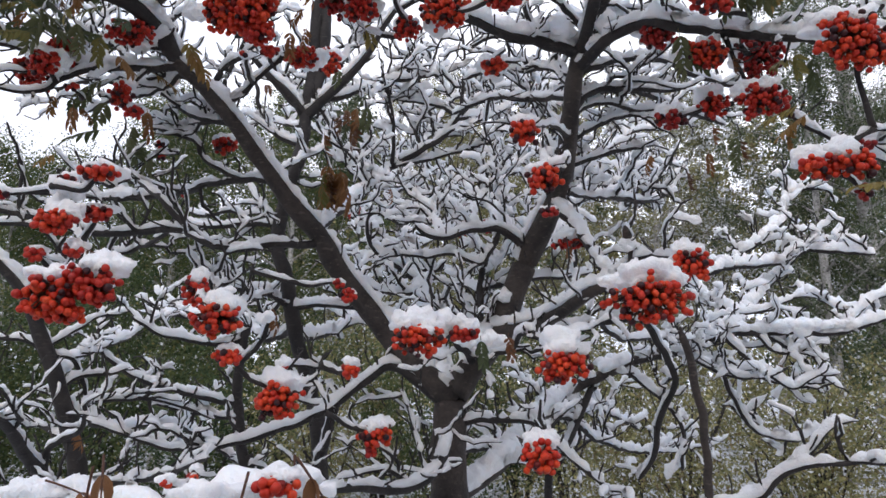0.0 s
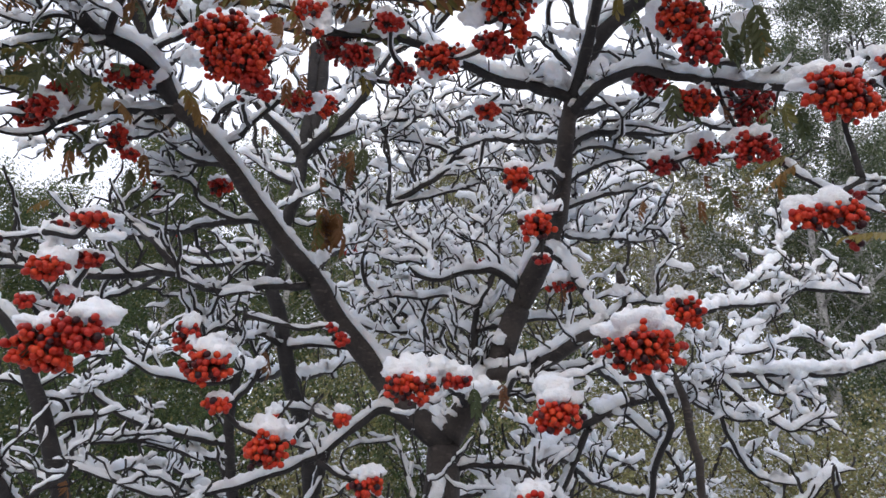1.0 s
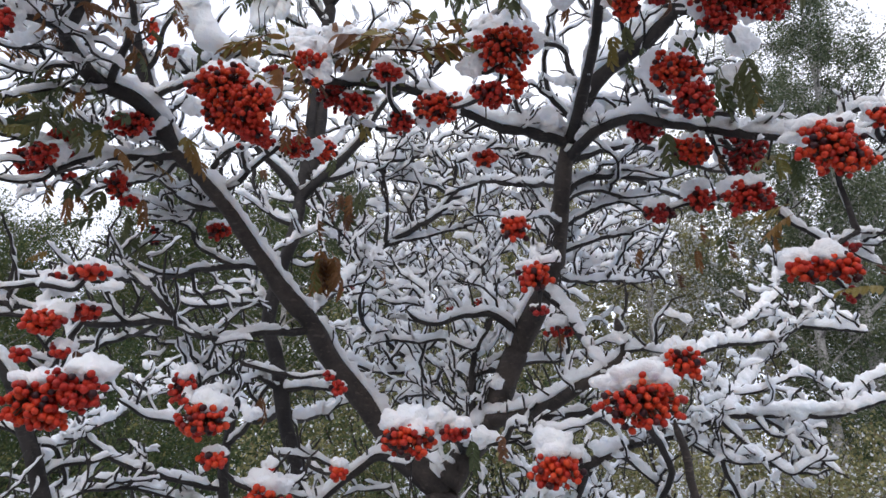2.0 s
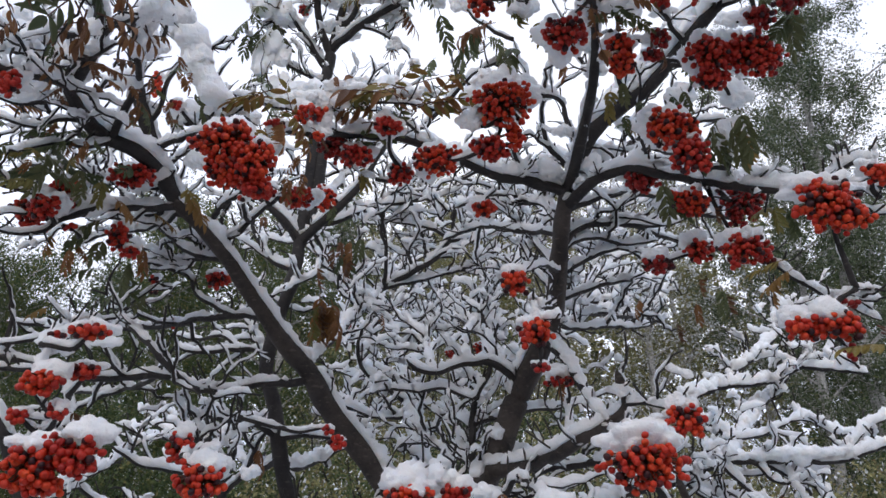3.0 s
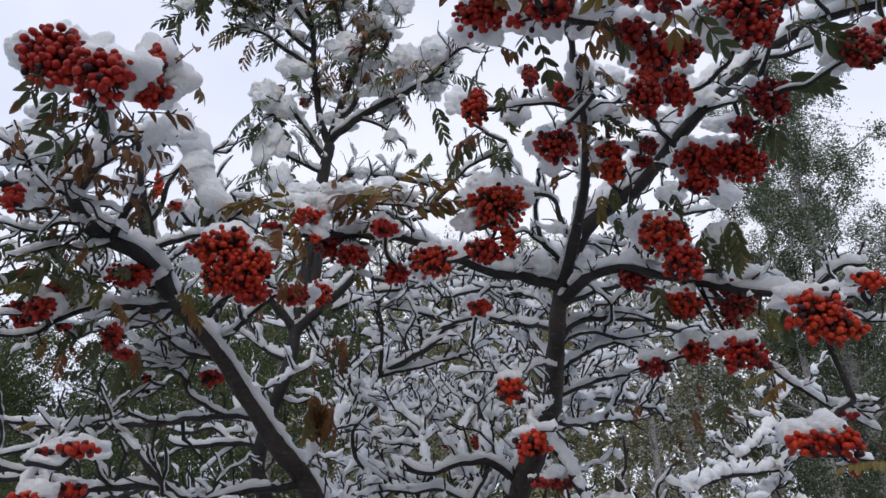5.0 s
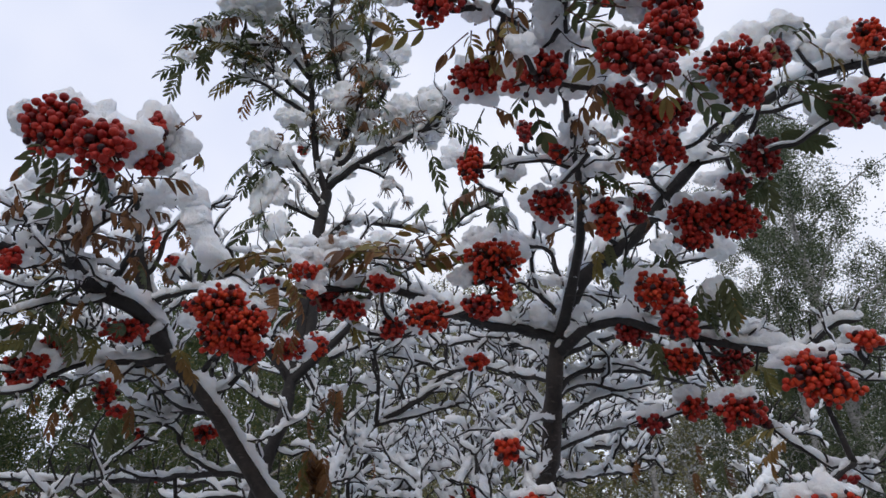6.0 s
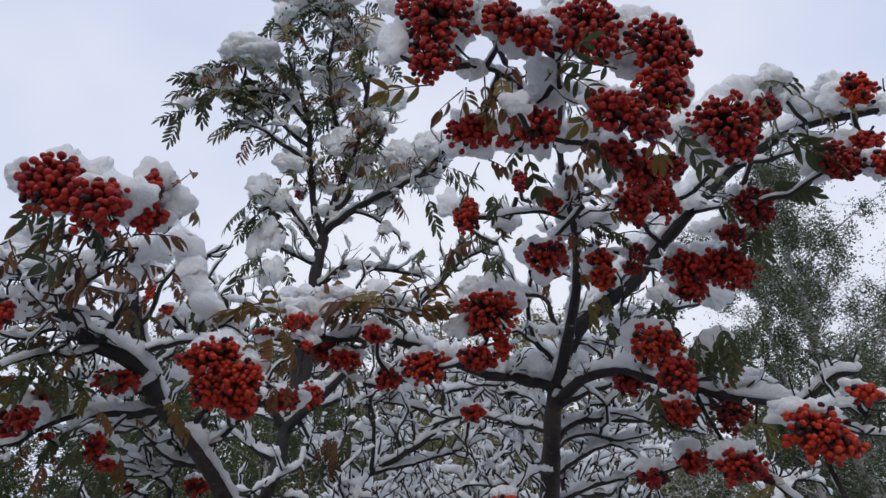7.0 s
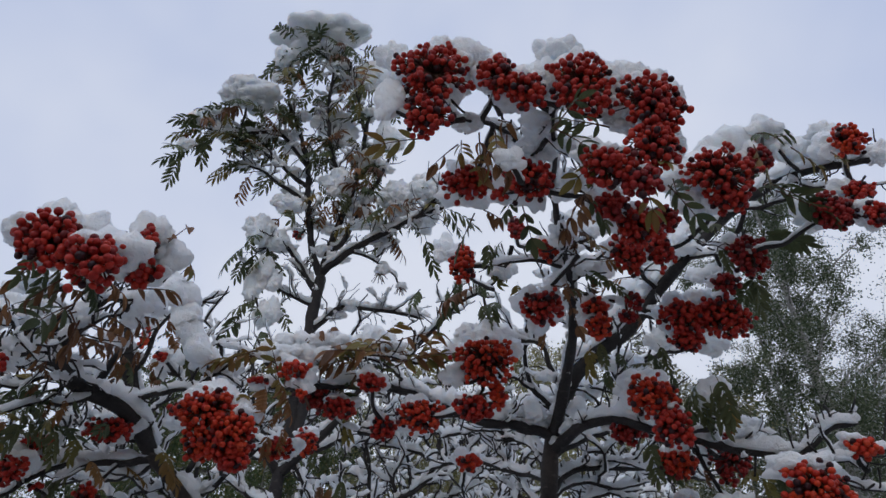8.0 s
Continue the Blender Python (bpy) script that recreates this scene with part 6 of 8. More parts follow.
leaf(-0.230, 0.789, 2.097, -0.90, -0.01, -0.44, 0.060, 1)
leaf(-0.203, 0.788, 2.121, 0.54, 0.35, -0.76, 0.062, 2)
leaf(-0.219, 0.784, 2.109, 0.36, -0.42, -0.83, 0.067, 2)
leaf(-0.206, 0.783, 2.125, 0.26, 0.89, -0.38, 0.062, 1)
leaf(-0.239, 0.832, 2.148, -0.24, 0.61, -0.76, 0.072, 0)
leaf(-0.217, 0.856, 2.149, -0.10, -0.28, -0.96, 0.060, 0)
leaf(-0.209, 0.910, 2.098, -0.35, 0.41, -0.84, 0.042, 2)
leaf(-0.230, 0.887, 2.079, -0.16, 0.70, -0.70, 0.048, 2)
leaf(0.086, 0.740, 2.250, -0.84, -0.29, -0.46, 0.079, 2)
leaf(0.070, 0.750, 2.263, -0.65, 0.56, -0.52, 0.079, 0)
leaf(0.121, 0.760, 2.341, -0.08, 0.23, -0.97, 0.076, 1)
leaf(0.124, 0.776, 2.355, 0.11, -0.37, -0.92, 0.077, 1)
leaf(0.153, 0.760, 2.272, -0.04, -0.34, -0.94, 0.050, 1)
leaf(0.409, 0.729, 2.104, 0.38, 0.31, -0.87, 0.070, 0)
leaf(0.412, 0.758, 2.099, -0.05, -0.11, -0.99, 0.071, 0)
leaf(0.432, 0.760, 2.087, 0.19, 0.53, -0.83, 0.050, 1)
leaf(0.399, 0.760, 2.106, -0.68, -0.20, -0.70, 0.065, 0)
leaf(0.519, 0.729, 2.269, 0.25, 0.88, -0.40, 0.072, 0)
leaf(0.527, 0.755, 2.280, -0.58, -0.38, -0.72, 0.070, 0)
leaf(0.544, 0.738, 2.335, 0.87, -0.48, -0.13, 0.070, 0)
leaf(0.527, 0.703, 2.332, 0.93, -0.08, -0.36, 0.082, 0)
leaf(0.471, 0.728, 2.331, 0.51, 0.39, -0.77, 0.055, 0)
leaf(0.500, 0.761, 2.359, 0.14, -0.44, -0.89, 0.066, 0)
leaf(-0.372, 0.502, 2.093, -0.76, -0.02, -0.65, 0.053, 0)
leaf(-0.336, 0.469, 2.055, -0.81, 0.56, 0.14, 0.059, 0)
leaf(-0.371, 0.492, 2.100, -0.38, -0.05, -0.93, 0.052, 0)
leaf(-0.315, 0.470, 2.034, 0.87, 0.22, -0.44, 0.051, 1)
leaf(-0.325, 0.470, 2.038, -0.41, 0.55, -0.73, 0.051, 1)
leaf(-0.374, 0.612, 2.088, 0.77, -0.29, -0.57, 0.046, 2)
leaf(-0.467, 0.660, 2.134, -0.29, 0.06, -0.95, 0.036, 2)
leaf(-0.460, 0.636, 2.104, -0.33, 0.55, -0.76, 0.043, 2)
leaf(-0.555, 0.814, 2.126, -0.71, 0.32, -0.63, 0.041, 0)
leaf(-0.526, 0.845, 2.116, -0.18, 0.23, -0.96, 0.041, 0)
leaf(-0.531, 0.801, 2.090, -0.44, 0.65, -0.62, 0.040, 0)
leaf(-0.583, 0.847, 2.080, 0.18, -0.98, 0.10, 0.047, 1)
leaf(-0.621, 0.856, 2.093, -0.02, -0.58, -0.81, 0.047, 0)
leaf(-0.385, 0.801, 2.234, 0.44, 0.34, -0.83, 0.064, 1)
leaf(-0.391, 0.817, 2.248, -0.12, 0.04, -0.99, 0.064, 0)
leaf(-0.377, 0.808, 2.253, -0.23, 0.45, -0.86, 0.060, 0)
leaf(-0.381, 0.800, 2.205, 0.12, 0.90, -0.42, 0.056, 0)
leaf(0.448, 0.740, 1.877, -0.88, 0.18, -0.44, 0.051, 1)
leaf(0.430, 0.750, 1.871, -0.40, 0.02, -0.91, 0.044, 1)
leaf(0.452, 0.615, 1.772, 0.80, 0.10, -0.50, 0.080, 1)
leaf(0.497, 0.671, 1.765, -0.99, -0.15, 0.07, 0.063, 1)
leaf(0.324, 0.766, 2.248, 0.48, 0.06, -0.88, 0.053, 2)
leaf(0.349, 0.822, 2.320, -0.99, 0.10, -0.11, 0.047, 2)
leaf(0.268, 0.766, 2.176, 0.22, 0.59, -0.78, 0.043, 0)
leaf(0.260, 0.789, 2.178, -0.05, 0.71, -0.70, 0.053, 1)
leaf(0.350, 0.804, 2.175, 0.74, 0.65, -0.18, 0.052, 0)
leaf(0.378, 0.825, 2.201, 0.52, 0.45, -0.73, 0.049, 0)
leaf(0.415, 0.850, 2.013, -0.18, -0.02, -0.98, 0.030, 2)
leaf(0.366, 0.905, 2.067, -0.25, -0.76, -0.60, 0.048, 0)
leaf(0.348, 0.853, 2.035, 0.66, 0.44, -0.61, 0.053, 0)
leaf(0.505, 0.871, 2.017, -0.75, -0.60, -0.28, 0.060, 1)
leaf(0.523, 0.846, 2.015, 0.18, 0.14, -0.97, 0.056, 0)
leaf(0.176, 0.720, 2.167, -0.12, -0.27, -0.96, 0.029, 2)
leaf(-0.040, 1.406, 2.920, -0.72, 0.17, -0.67, 0.100, 0)
leaf(-0.001, 1.435, 2.956, -0.64, 0.04, -0.77, 0.085, 0)
leaf(-0.340, 1.465, 2.949, 0.34, -0.41, -0.85, 0.087, 0)
leaf(-0.333, 1.450, 2.950, -0.38, 0.19, -0.91, 0.083, 0)
leaf(-0.191, 1.389, 2.944, 0.47, -0.22, -0.85, 0.057, 2)
leaf(-0.175, 1.407, 2.962, -0.54, 0.68, -0.49, 0.072, 2)
leaf(-0.449, 1.450, 2.918, -0.27, -0.43, -0.86, 0.073, 0)
leaf(-0.477, 1.498, 2.943, 0.02, -0.35, -0.94, 0.079, 0)
leaf(-0.450, 1.415, 2.764, -0.10, -0.13, -0.99, 0.072, 0)
leaf(-0.461, 1.401, 2.772, -0.24, 0.07, -0.97, 0.088, 0)
leaf(-0.410, 1.400, 2.631, 0.06, 0.45, -0.89, 0.059, 2)
leaf(-0.611, 0.950, 2.005, -0.18, 0.09, -0.98, 0.042, 1)
leaf(-0.600, 1.000, 2.003, 0.46, 0.00, -0.89, 0.043, 2)
leaf(-0.497, 0.900, 2.043, 0.45, -0.08, -0.89, 0.051, 1)
leaf(-0.489, 1.000, 2.065, 0.68, 0.28, -0.67, 0.054, 1)
leaf(-0.470, 0.750, 1.828, -0.87, 0.16, -0.47, 0.049, 1)
leaf(-0.457, 1.404, 3.189, -0.72, -0.34, -0.60, 0.098, 0)
leaf(-0.475, 1.358, 3.127, -0.40, -0.77, -0.50, 0.095, 0)
leaf(-0.517, 1.339, 3.156, -0.92, 0.18, 0.35, 0.087, 0)
leaf(-0.553, 1.322, 3.144, -0.16, -0.67, -0.72, 0.091, 0)
leaf(-0.531, 1.331, 3.152, -0.44, -0.01, -0.90, 0.085, 1)
leaf(-0.573, 1.339, 3.183, -0.47, -0.48, -0.74, 0.087, 0)
leaf(-0.451, 1.380, 3.069, -0.45, 0.87, -0.19, 0.092, 0)
leaf(-0.449, 1.362, 3.103, -0.99, 0.15, -0.02, 0.108, 0)
leaf(-0.502, 1.390, 3.088, -0.74, -0.45, -0.49, 0.110, 0)
leaf(-0.438, 1.327, 3.230, 0.46, -0.24, -0.85, 0.094, 0)
leaf(-0.465, 1.353, 3.340, 0.18, -0.19, -0.97, 0.097, 0)
leaf(-0.625, 1.295, 3.140, -0.54, 0.65, -0.53, 0.081, 0)
leaf(-0.597, 1.291, 3.126, -0.65, 0.04, -0.76, 0.094, 0)
leaf(-0.677, 1.300, 3.167, -0.40, -0.04, -0.91, 0.074, 2)
leaf(-0.402, 1.344, 3.511, 0.33, -0.36, -0.87, 0.105, 0)
leaf(-0.367, 1.336, 3.566, -0.55, -0.09, -0.83, 0.106, 0)
leaf(-0.397, 1.306, 3.539, 0.58, -0.71, 0.40, 0.111, 0)
leaf(-0.354, 1.337, 3.490, 0.47, 0.54, -0.69, 0.083, 0)
leaf(-0.276, 1.321, 3.472, 0.82, -0.09, -0.56, 0.094, 0)
leaf(-0.288, 1.333, 3.558, 0.24, -0.31, -0.92, 0.102, 0)
leaf(-0.234, 1.336, 3.625, -0.22, -0.95, -0.24, 0.095, 0)
leaf(-0.303, 1.343, 3.579, -0.93, 0.09, -0.35, 0.107, 0)
leaf(-0.356, 1.323, 3.390, -0.24, 0.24, -0.94, 0.086, 0)
leaf(-0.374, 1.314, 3.505, -0.44, 0.28, -0.85, 0.087, 0)
leaf(-0.356, 1.331, 3.411, 0.15, -0.83, -0.54, 0.098, 0)
leaf(-0.229, 1.340, 3.511, 0.02, -0.91, -0.41, 0.077, 0)
leaf(-0.195, 1.323, 3.395, 0.17, -0.34, -0.92, 0.095, 0)
leaf(-0.276, 1.360, 3.355, -0.22, -0.31, -0.93, 0.084, 1)
leaf(-0.391, 1.380, 3.073, -0.28, -0.10, -0.96, 0.076, 0)
leaf(-0.323, 1.400, 3.046, 0.59, 0.56, -0.58, 0.071, 0)
leaf(-0.176, 1.380, 3.196, 0.55, 0.17, -0.82, 0.077, 0)
leaf(-0.100, 1.400, 3.026, -0.48, 0.74, -0.48, 0.077, 0)
leaf(-0.088, 0.560, 2.493, 0.05, 0.08, -1.00, 0.055, 1)
leaf(0.009, 0.490, 2.311, -0.86, 0.26, -0.45, 0.066, 1)
leaf(0.053, 0.494, 2.311, 0.03, 0.60, -0.80, 0.051, 0)
leaf(0.047, 0.469, 2.280, -0.69, 0.72, -0.01, 0.045, 0)
leaf(0.070, 0.426, 2.240, 0.64, 0.49, -0.59, 0.046, 2)
leaf(0.067, 0.418, 2.248, 0.11, 0.96, -0.28, 0.045, 2)
leaf(0.080, 0.425, 2.225, -0.09, 0.93, 0.36, 0.042, 1)
leaf(0.090, 0.450, 2.285, -0.02, -0.21, -0.98, 0.038, 1)
leaf(0.102, 0.443, 2.271, -0.01, 0.47, -0.88, 0.046, 2)
leaf(0.094, 0.442, 2.294, 0.33, 0.65, 0.69, 0.038, 2)
leaf(0.090, 0.613, 2.296, 0.42, -0.59, -0.68, 0.043, 2)
leaf(0.074, 0.585, 2.268, -0.42, 0.15, -0.89, 0.053, 0)
leaf(0.133, 0.572, 2.302, -0.44, -0.03, -0.90, 0.045, 0)
leaf(0.133, 0.556, 2.262, 0.22, 0.26, -0.94, 0.053, 0)
leaf(0.142, 0.386, 2.222, 0.56, -0.25, 0.79, 0.043, 0)
leaf(0.143, 0.393, 2.231, 0.77, 0.59, 0.25, 0.050, 0)
leaf(0.217, 0.412, 2.221, -0.80, 0.57, -0.21, 0.056, 1)
leaf(0.198, 0.378, 2.217, -0.68, 0.33, 0.66, 0.049, 0)
leaf(0.237, 0.412, 2.180, 0.40, 0.88, -0.26, 0.045, 1)
leaf(0.260, 0.455, 2.247, 0.22, -0.71, -0.67, 0.044, 1)
leaf(0.295, 0.483, 2.231, 0.75, 0.55, -0.37, 0.054, 0)
leaf(0.325, 0.525, 2.279, -0.29, -0.54, -0.79, 0.054, 0)
leaf(0.479, 0.569, 2.386, -0.07, -0.16, -0.98, 0.061, 1)
leaf(0.494, 0.576, 2.416, -0.29, -0.72, -0.63, 0.054, 0)
leaf(0.553, 0.628, 2.458, -0.08, -0.83, -0.55, 0.058, 0)
leaf(0.545, 0.586, 2.399, 0.45, -0.18, -0.88, 0.055, 1)
leaf(0.529, 0.668, 2.387, 0.04, -0.92, -0.40, 0.075, 0)
leaf(0.515, 0.612, 2.337, 0.95, 0.26, -0.16, 0.082, 0)
leaf(0.510, 0.610, 2.349, 0.93, 0.36, -0.06, 0.073, 0)
leaf(0.574, 0.650, 2.365, 0.96, 0.03, -0.27, 0.075, 0)
leaf(0.590, 0.670, 2.350, 0.90, 0.38, 0.19, 0.068, 0)
leaf(0.469, 0.750, 2.377, -0.68, -0.59, -0.44, 0.045, 0)
leaf(0.469, 0.730, 2.363, -0.25, -0.79, -0.56, 0.045, 0)
leaf(0.632, 0.620, 2.423, 0.15, -0.41, -0.90, 0.034, 1)
leaf(0.231, 0.663, 2.299, 0.46, -0.64, -0.62, 0.045, 2)
leaf(0.219, 0.660, 2.295, 0.32, 0.30, -0.90, 0.034, 2)
leaf(0.228, 0.630, 2.276, 0.48, -0.23, -0.85, 0.039, 1)
leaf(0.258, 0.625, 2.291, -0.86, -0.50, -0.01, 0.037, 1)
leaf(0.129, 0.728, 2.328, -0.53, -0.28, -0.80, 0.054, 0)
leaf(0.105, 0.702, 2.308, -0.01, -0.18, -0.98, 0.052, 0)
leaf(-0.496, 1.414, 2.840, 0.15, -0.24, -0.96, 0.076, 0)
leaf(-0.490, 1.412, 2.784, -0.32, 0.42, -0.85, 0.089, 0)
leaf(-0.427, 1.422, 2.712, 0.56, 0.26, -0.79, 0.081, 0)
leaf(-0.460, 1.436, 2.697, 0.08, 0.05, -1.00, 0.093, 0)
leaf(0.065, 1.230, 2.560, -0.26, -0.15, -0.95, 0.084, 0)
leaf(-0.001, 1.215, 2.543, -0.38, -0.45, -0.81, 0.074, 0)
leaf(0.094, 1.001, 2.434, 0.71, -0.29, -0.64, 0.069, 0)
leaf(0.079, 0.985, 2.432, -0.26, 0.34, -0.90, 0.057, 0)
leaf(-0.021, 0.906, 2.212, 0.72, -0.25, 0.65, 0.053, 2)
leaf(-0.284, 0.480, 2.117, 0.70, -0.28, 0.66, 0.052, 2)
leaf(-0.261, 0.500, 2.146, 0.60, -0.16, -0.79, 0.036, 1)
leaf(-0.377, 0.453, 2.089, -0.85, 0.48, -0.21, 0.046, 0)
leaf(-0.357, 0.421, 2.078, -0.72, 0.69, -0.02, 0.049, 0)
leaf(-0.342, 0.476, 2.053, -0.05, 0.93, -0.37, 0.043, 2)
leaf(-0.359, 0.518, 2.099, -0.07, -0.77, -0.63, 0.042, 2)
leaf(-0.303, 0.496, 2.090, 0.87, 0.37, 0.34, 0.040, 2)
leaf(-0.344, 0.523, 2.119, 0.04, 0.96, 0.29, 0.040, 2)
leaf(-0.499, 0.680, 2.136, 0.24, 0.91, 0.35, 0.042, 0)
leaf(-0.507, 0.707, 2.151, 0.45, -0.28, -0.85, 0.041, 0)
leaf(-0.473, 0.742, 2.147, 0.49, -0.00, -0.87, 0.044, 2)
leaf(-0.449, 0.734, 2.144, 0.63, -0.11, -0.77, 0.047, 2)
leaf(-0.579, 0.859, 2.141, 0.10, -0.86, -0.51, 0.052, 0)
leaf(-0.548, 0.849, 2.119, -0.14, -0.07, -0.99, 0.055, 0)
leaf(-0.510, 0.816, 2.089, -0.44, 0.50, -0.74, 0.045, 1)
leaf(-0.508, 0.830, 2.109, 0.18, 0.70, -0.69, 0.046, 0)
leaf(-0.540, 0.858, 2.139, -0.56, -0.45, -0.70, 0.046, 0)
leaf(-0.550, 0.861, 2.121, -0.34, -0.53, -0.78, 0.054, 0)
leaf(-0.622, 0.884, 2.121, 0.37, 0.52, -0.77, 0.078, 0)
leaf(-0.587, 0.856, 2.086, -0.36, 0.43, -0.83, 0.069, 0)
leaf(-0.607, 0.867, 2.080, 0.84, 0.27, -0.47, 0.075, 0)
leaf(-0.608, 0.885, 2.128, 0.52, -0.07, -0.85, 0.071, 0)
leaf(-0.463, 0.863, 2.190, 0.28, -0.05, -0.96, 0.058, 0)
leaf(-0.421, 0.845, 2.156, 0.83, 0.38, -0.40, 0.057, 0)
leaf(-0.469, 0.846, 2.191, 0.47, 0.43, -0.77, 0.060, 0)
leaf(-0.450, 0.834, 2.169, -0.52, 0.73, -0.44, 0.068, 0)
leaf(-0.232, 0.885, 2.207, -0.96, -0.25, 0.14, 0.054, 0)
leaf(-0.264, 0.921, 2.215, 0.06, 0.23, -0.97, 0.061, 1)
leaf(-0.252, 0.928, 2.224, -0.18, 0.84, -0.51, 0.062, 0)
leaf(-0.236, 0.912, 2.203, -0.61, -0.06, -0.79, 0.049, 0)
leaf(-0.169, 0.863, 2.227, -0.24, 0.68, -0.69, 0.057, 1)
leaf(-0.165, 0.905, 2.233, 0.09, -0.90, -0.42, 0.054, 1)
leaf(-0.163, 0.864, 2.201, 0.75, -0.18, -0.64, 0.056, 1)
leaf(-0.167, 0.895, 2.217, 0.17, -0.10, -0.98, 0.052, 1)
leaf(-0.092, 0.878, 2.177, -0.28, 0.24, -0.93, 0.050, 1)
leaf(-0.089, 0.863, 2.193, -0.96, 0.25, 0.08, 0.063, 0)
leaf(-0.083, 0.892, 2.178, -0.77, 0.37, -0.52, 0.063, 0)
leaf(-0.093, 0.829, 2.198, -0.66, 0.64, 0.40, 0.058, 1)
leaf(-0.040, 0.860, 2.199, 0.13, 0.36, -0.92, 0.060, 1)
leaf(-0.031, 0.847, 2.191, 0.91, 0.35, -0.21, 0.057, 1)
leaf(-0.206, 0.943, 2.181, -0.14, -0.10, -0.99, 0.047, 2)
leaf(-0.194, 0.899, 2.156, -0.18, 0.47, -0.86, 0.048, 2)
leaf(-0.103, 0.937, 2.162, 0.61, -0.20, -0.77, 0.050, 0)
leaf(-0.124, 0.970, 2.140, 0.21, -0.42, -0.89, 0.056, 1)
leaf(-0.139, 0.951, 2.145, 0.31, -0.42, -0.85, 0.053, 0)
leaf(-0.414, 0.910, 2.233, 0.93, -0.02, -0.37, 0.066, 0)
leaf(-0.385, 0.903, 2.232, 0.05, 0.41, -0.91, 0.070, 0)
leaf(-0.385, 0.903, 2.229, 0.18, 0.85, -0.50, 0.076, 0)
leaf(-0.403, 0.923, 2.260, 0.57, 0.31, -0.76, 0.066, 0)
leaf(0.253, 0.733, 2.277, 0.66, 0.73, 0.16, 0.056, 0)
leaf(0.276, 0.739, 2.270, 0.83, -0.02, -0.56, 0.050, 0)
leaf(0.271, 0.760, 2.286, -0.19, 0.15, -0.97, 0.054, 2)
leaf(0.285, 0.753, 2.308, 0.97, -0.15, -0.17, 0.057, 2)
leaf(0.422, 0.851, 2.282, -0.29, -0.83, -0.48, 0.067, 0)
leaf(0.419, 0.858, 2.293, 0.36, 0.72, -0.59, 0.066, 0)
leaf(0.413, 0.853, 2.268, 0.59, 0.04, -0.81, 0.062, 0)
leaf(0.408, 0.855, 2.289, -0.05, -0.41, -0.91, 0.052, 0)
leaf(0.420, 0.792, 2.090, -0.31, 0.01, -0.95, 0.059, 0)
leaf(0.457, 0.821, 2.126, -0.21, -0.05, -0.98, 0.064, 0)
leaf(0.407, 0.797, 2.113, -0.18, 0.60, -0.78, 0.064, 0)
leaf(0.400, 0.784, 2.107, 0.30, 0.44, -0.84, 0.057, 0)
leaf(0.119, 0.857, 2.259, 0.42, 0.18, -0.89, 0.059, 0)
leaf(0.129, 0.867, 2.299, -0.22, -0.86, -0.47, 0.068, 0)
leaf(0.125, 0.860, 2.293, -0.19, -0.32, -0.93, 0.062, 0)
leaf(0.097, 0.823, 2.277, 0.43, 0.32, -0.84, 0.060, 0)
leaf(0.197, 0.486, 2.218, 0.55, 0.41, -0.73, 0.038, 0)
leaf(0.184, 0.470, 2.200, -0.36, 0.78, -0.50, 0.042, 2)
leaf(0.193, 0.482, 2.213, -0.36, -0.18, -0.92, 0.034, 2)
leaf(0.190, 0.515, 2.232, 0.16, -0.92, -0.36, 0.036, 2)
leaf(-0.101, 0.470, 1.502, 0.48, 0.44, -0.76, 0.070, 2)
leaf(-0.134, 0.470, 1.493, -0.22, -0.04, -0.98, 0.076, 2)
leaf(-0.257, 0.500, 1.493, -0.24, 0.24, -0.94, 0.085, 2)
leaf(-0.589, 0.850, 2.048, -0.16, -0.69, -0.71, 0.057, 1)
leaf(-0.541, 0.860, 2.081, 0.06, 0.18, -0.98, 0.061, 0)
leaf(-0.479, 0.900, 2.096, 0.21, -0.61, -0.76, 0.059, 0)
leaf(-0.373, 0.857, 2.043, 0.04, 0.90, -0.43, 0.059, 1)
leaf(-0.371, 0.861, 2.032, 0.25, 0.53, -0.81, 0.059, 1)
leaf(-0.593, 1.017, 2.054, -0.26, 0.15, -0.95, 0.059, 0)
leaf(-0.552, 0.990, 2.047, -0.66, -0.15, -0.74, 0.063, 0)
leaf(-0.549, 0.990, 2.010, -0.61, 0.67, -0.43, 0.069, 0)
leaf(-0.538, 1.082, 1.969, -0.36, -0.13, -0.92, 0.066, 0)
leaf(-0.532, 1.055, 1.964, 0.23, -0.44, -0.87, 0.080, 0)
leaf(-0.502, 1.044, 1.937, -0.41, 0.81, -0.42, 0.061, 0)
leaf(-0.393, 0.555, 2.104, -0.58, 0.43, -0.70, 0.035, 0)
leaf(-0.389, 0.566, 2.103, -0.50, -0.31, -0.81, 0.032, 0)
leaf(-0.355, 0.573, 2.101, 0.50, 0.87, 0.02, 0.031, 2)
leaf(-0.352, 0.581, 2.108, 0.21, -0.18, -0.96, 0.038, 2)
leaf(-0.328, 0.579, 2.105, 0.23, 0.66, -0.72, 0.032, 0)
leaf(-0.345, 0.623, 2.130, 0.95, -0.16, -0.27, 0.030, 0)
leaf(-0.477, 0.651, 2.141, 0.04, -0.05, -1.00, 0.037, 0)
leaf(-0.459, 0.613, 2.132, 0.14, 0.78, -0.62, 0.039, 2)
leaf(-0.481, 0.588, 2.121, -0.16, -0.19, -0.97, 0.032, 0)
leaf(-0.457, 0.535, 2.109, 0.00, 0.62, -0.78, 0.035, 0)
leaf(-0.410, 0.672, 2.117, -0.82, 0.17, 0.54, 0.038, 2)
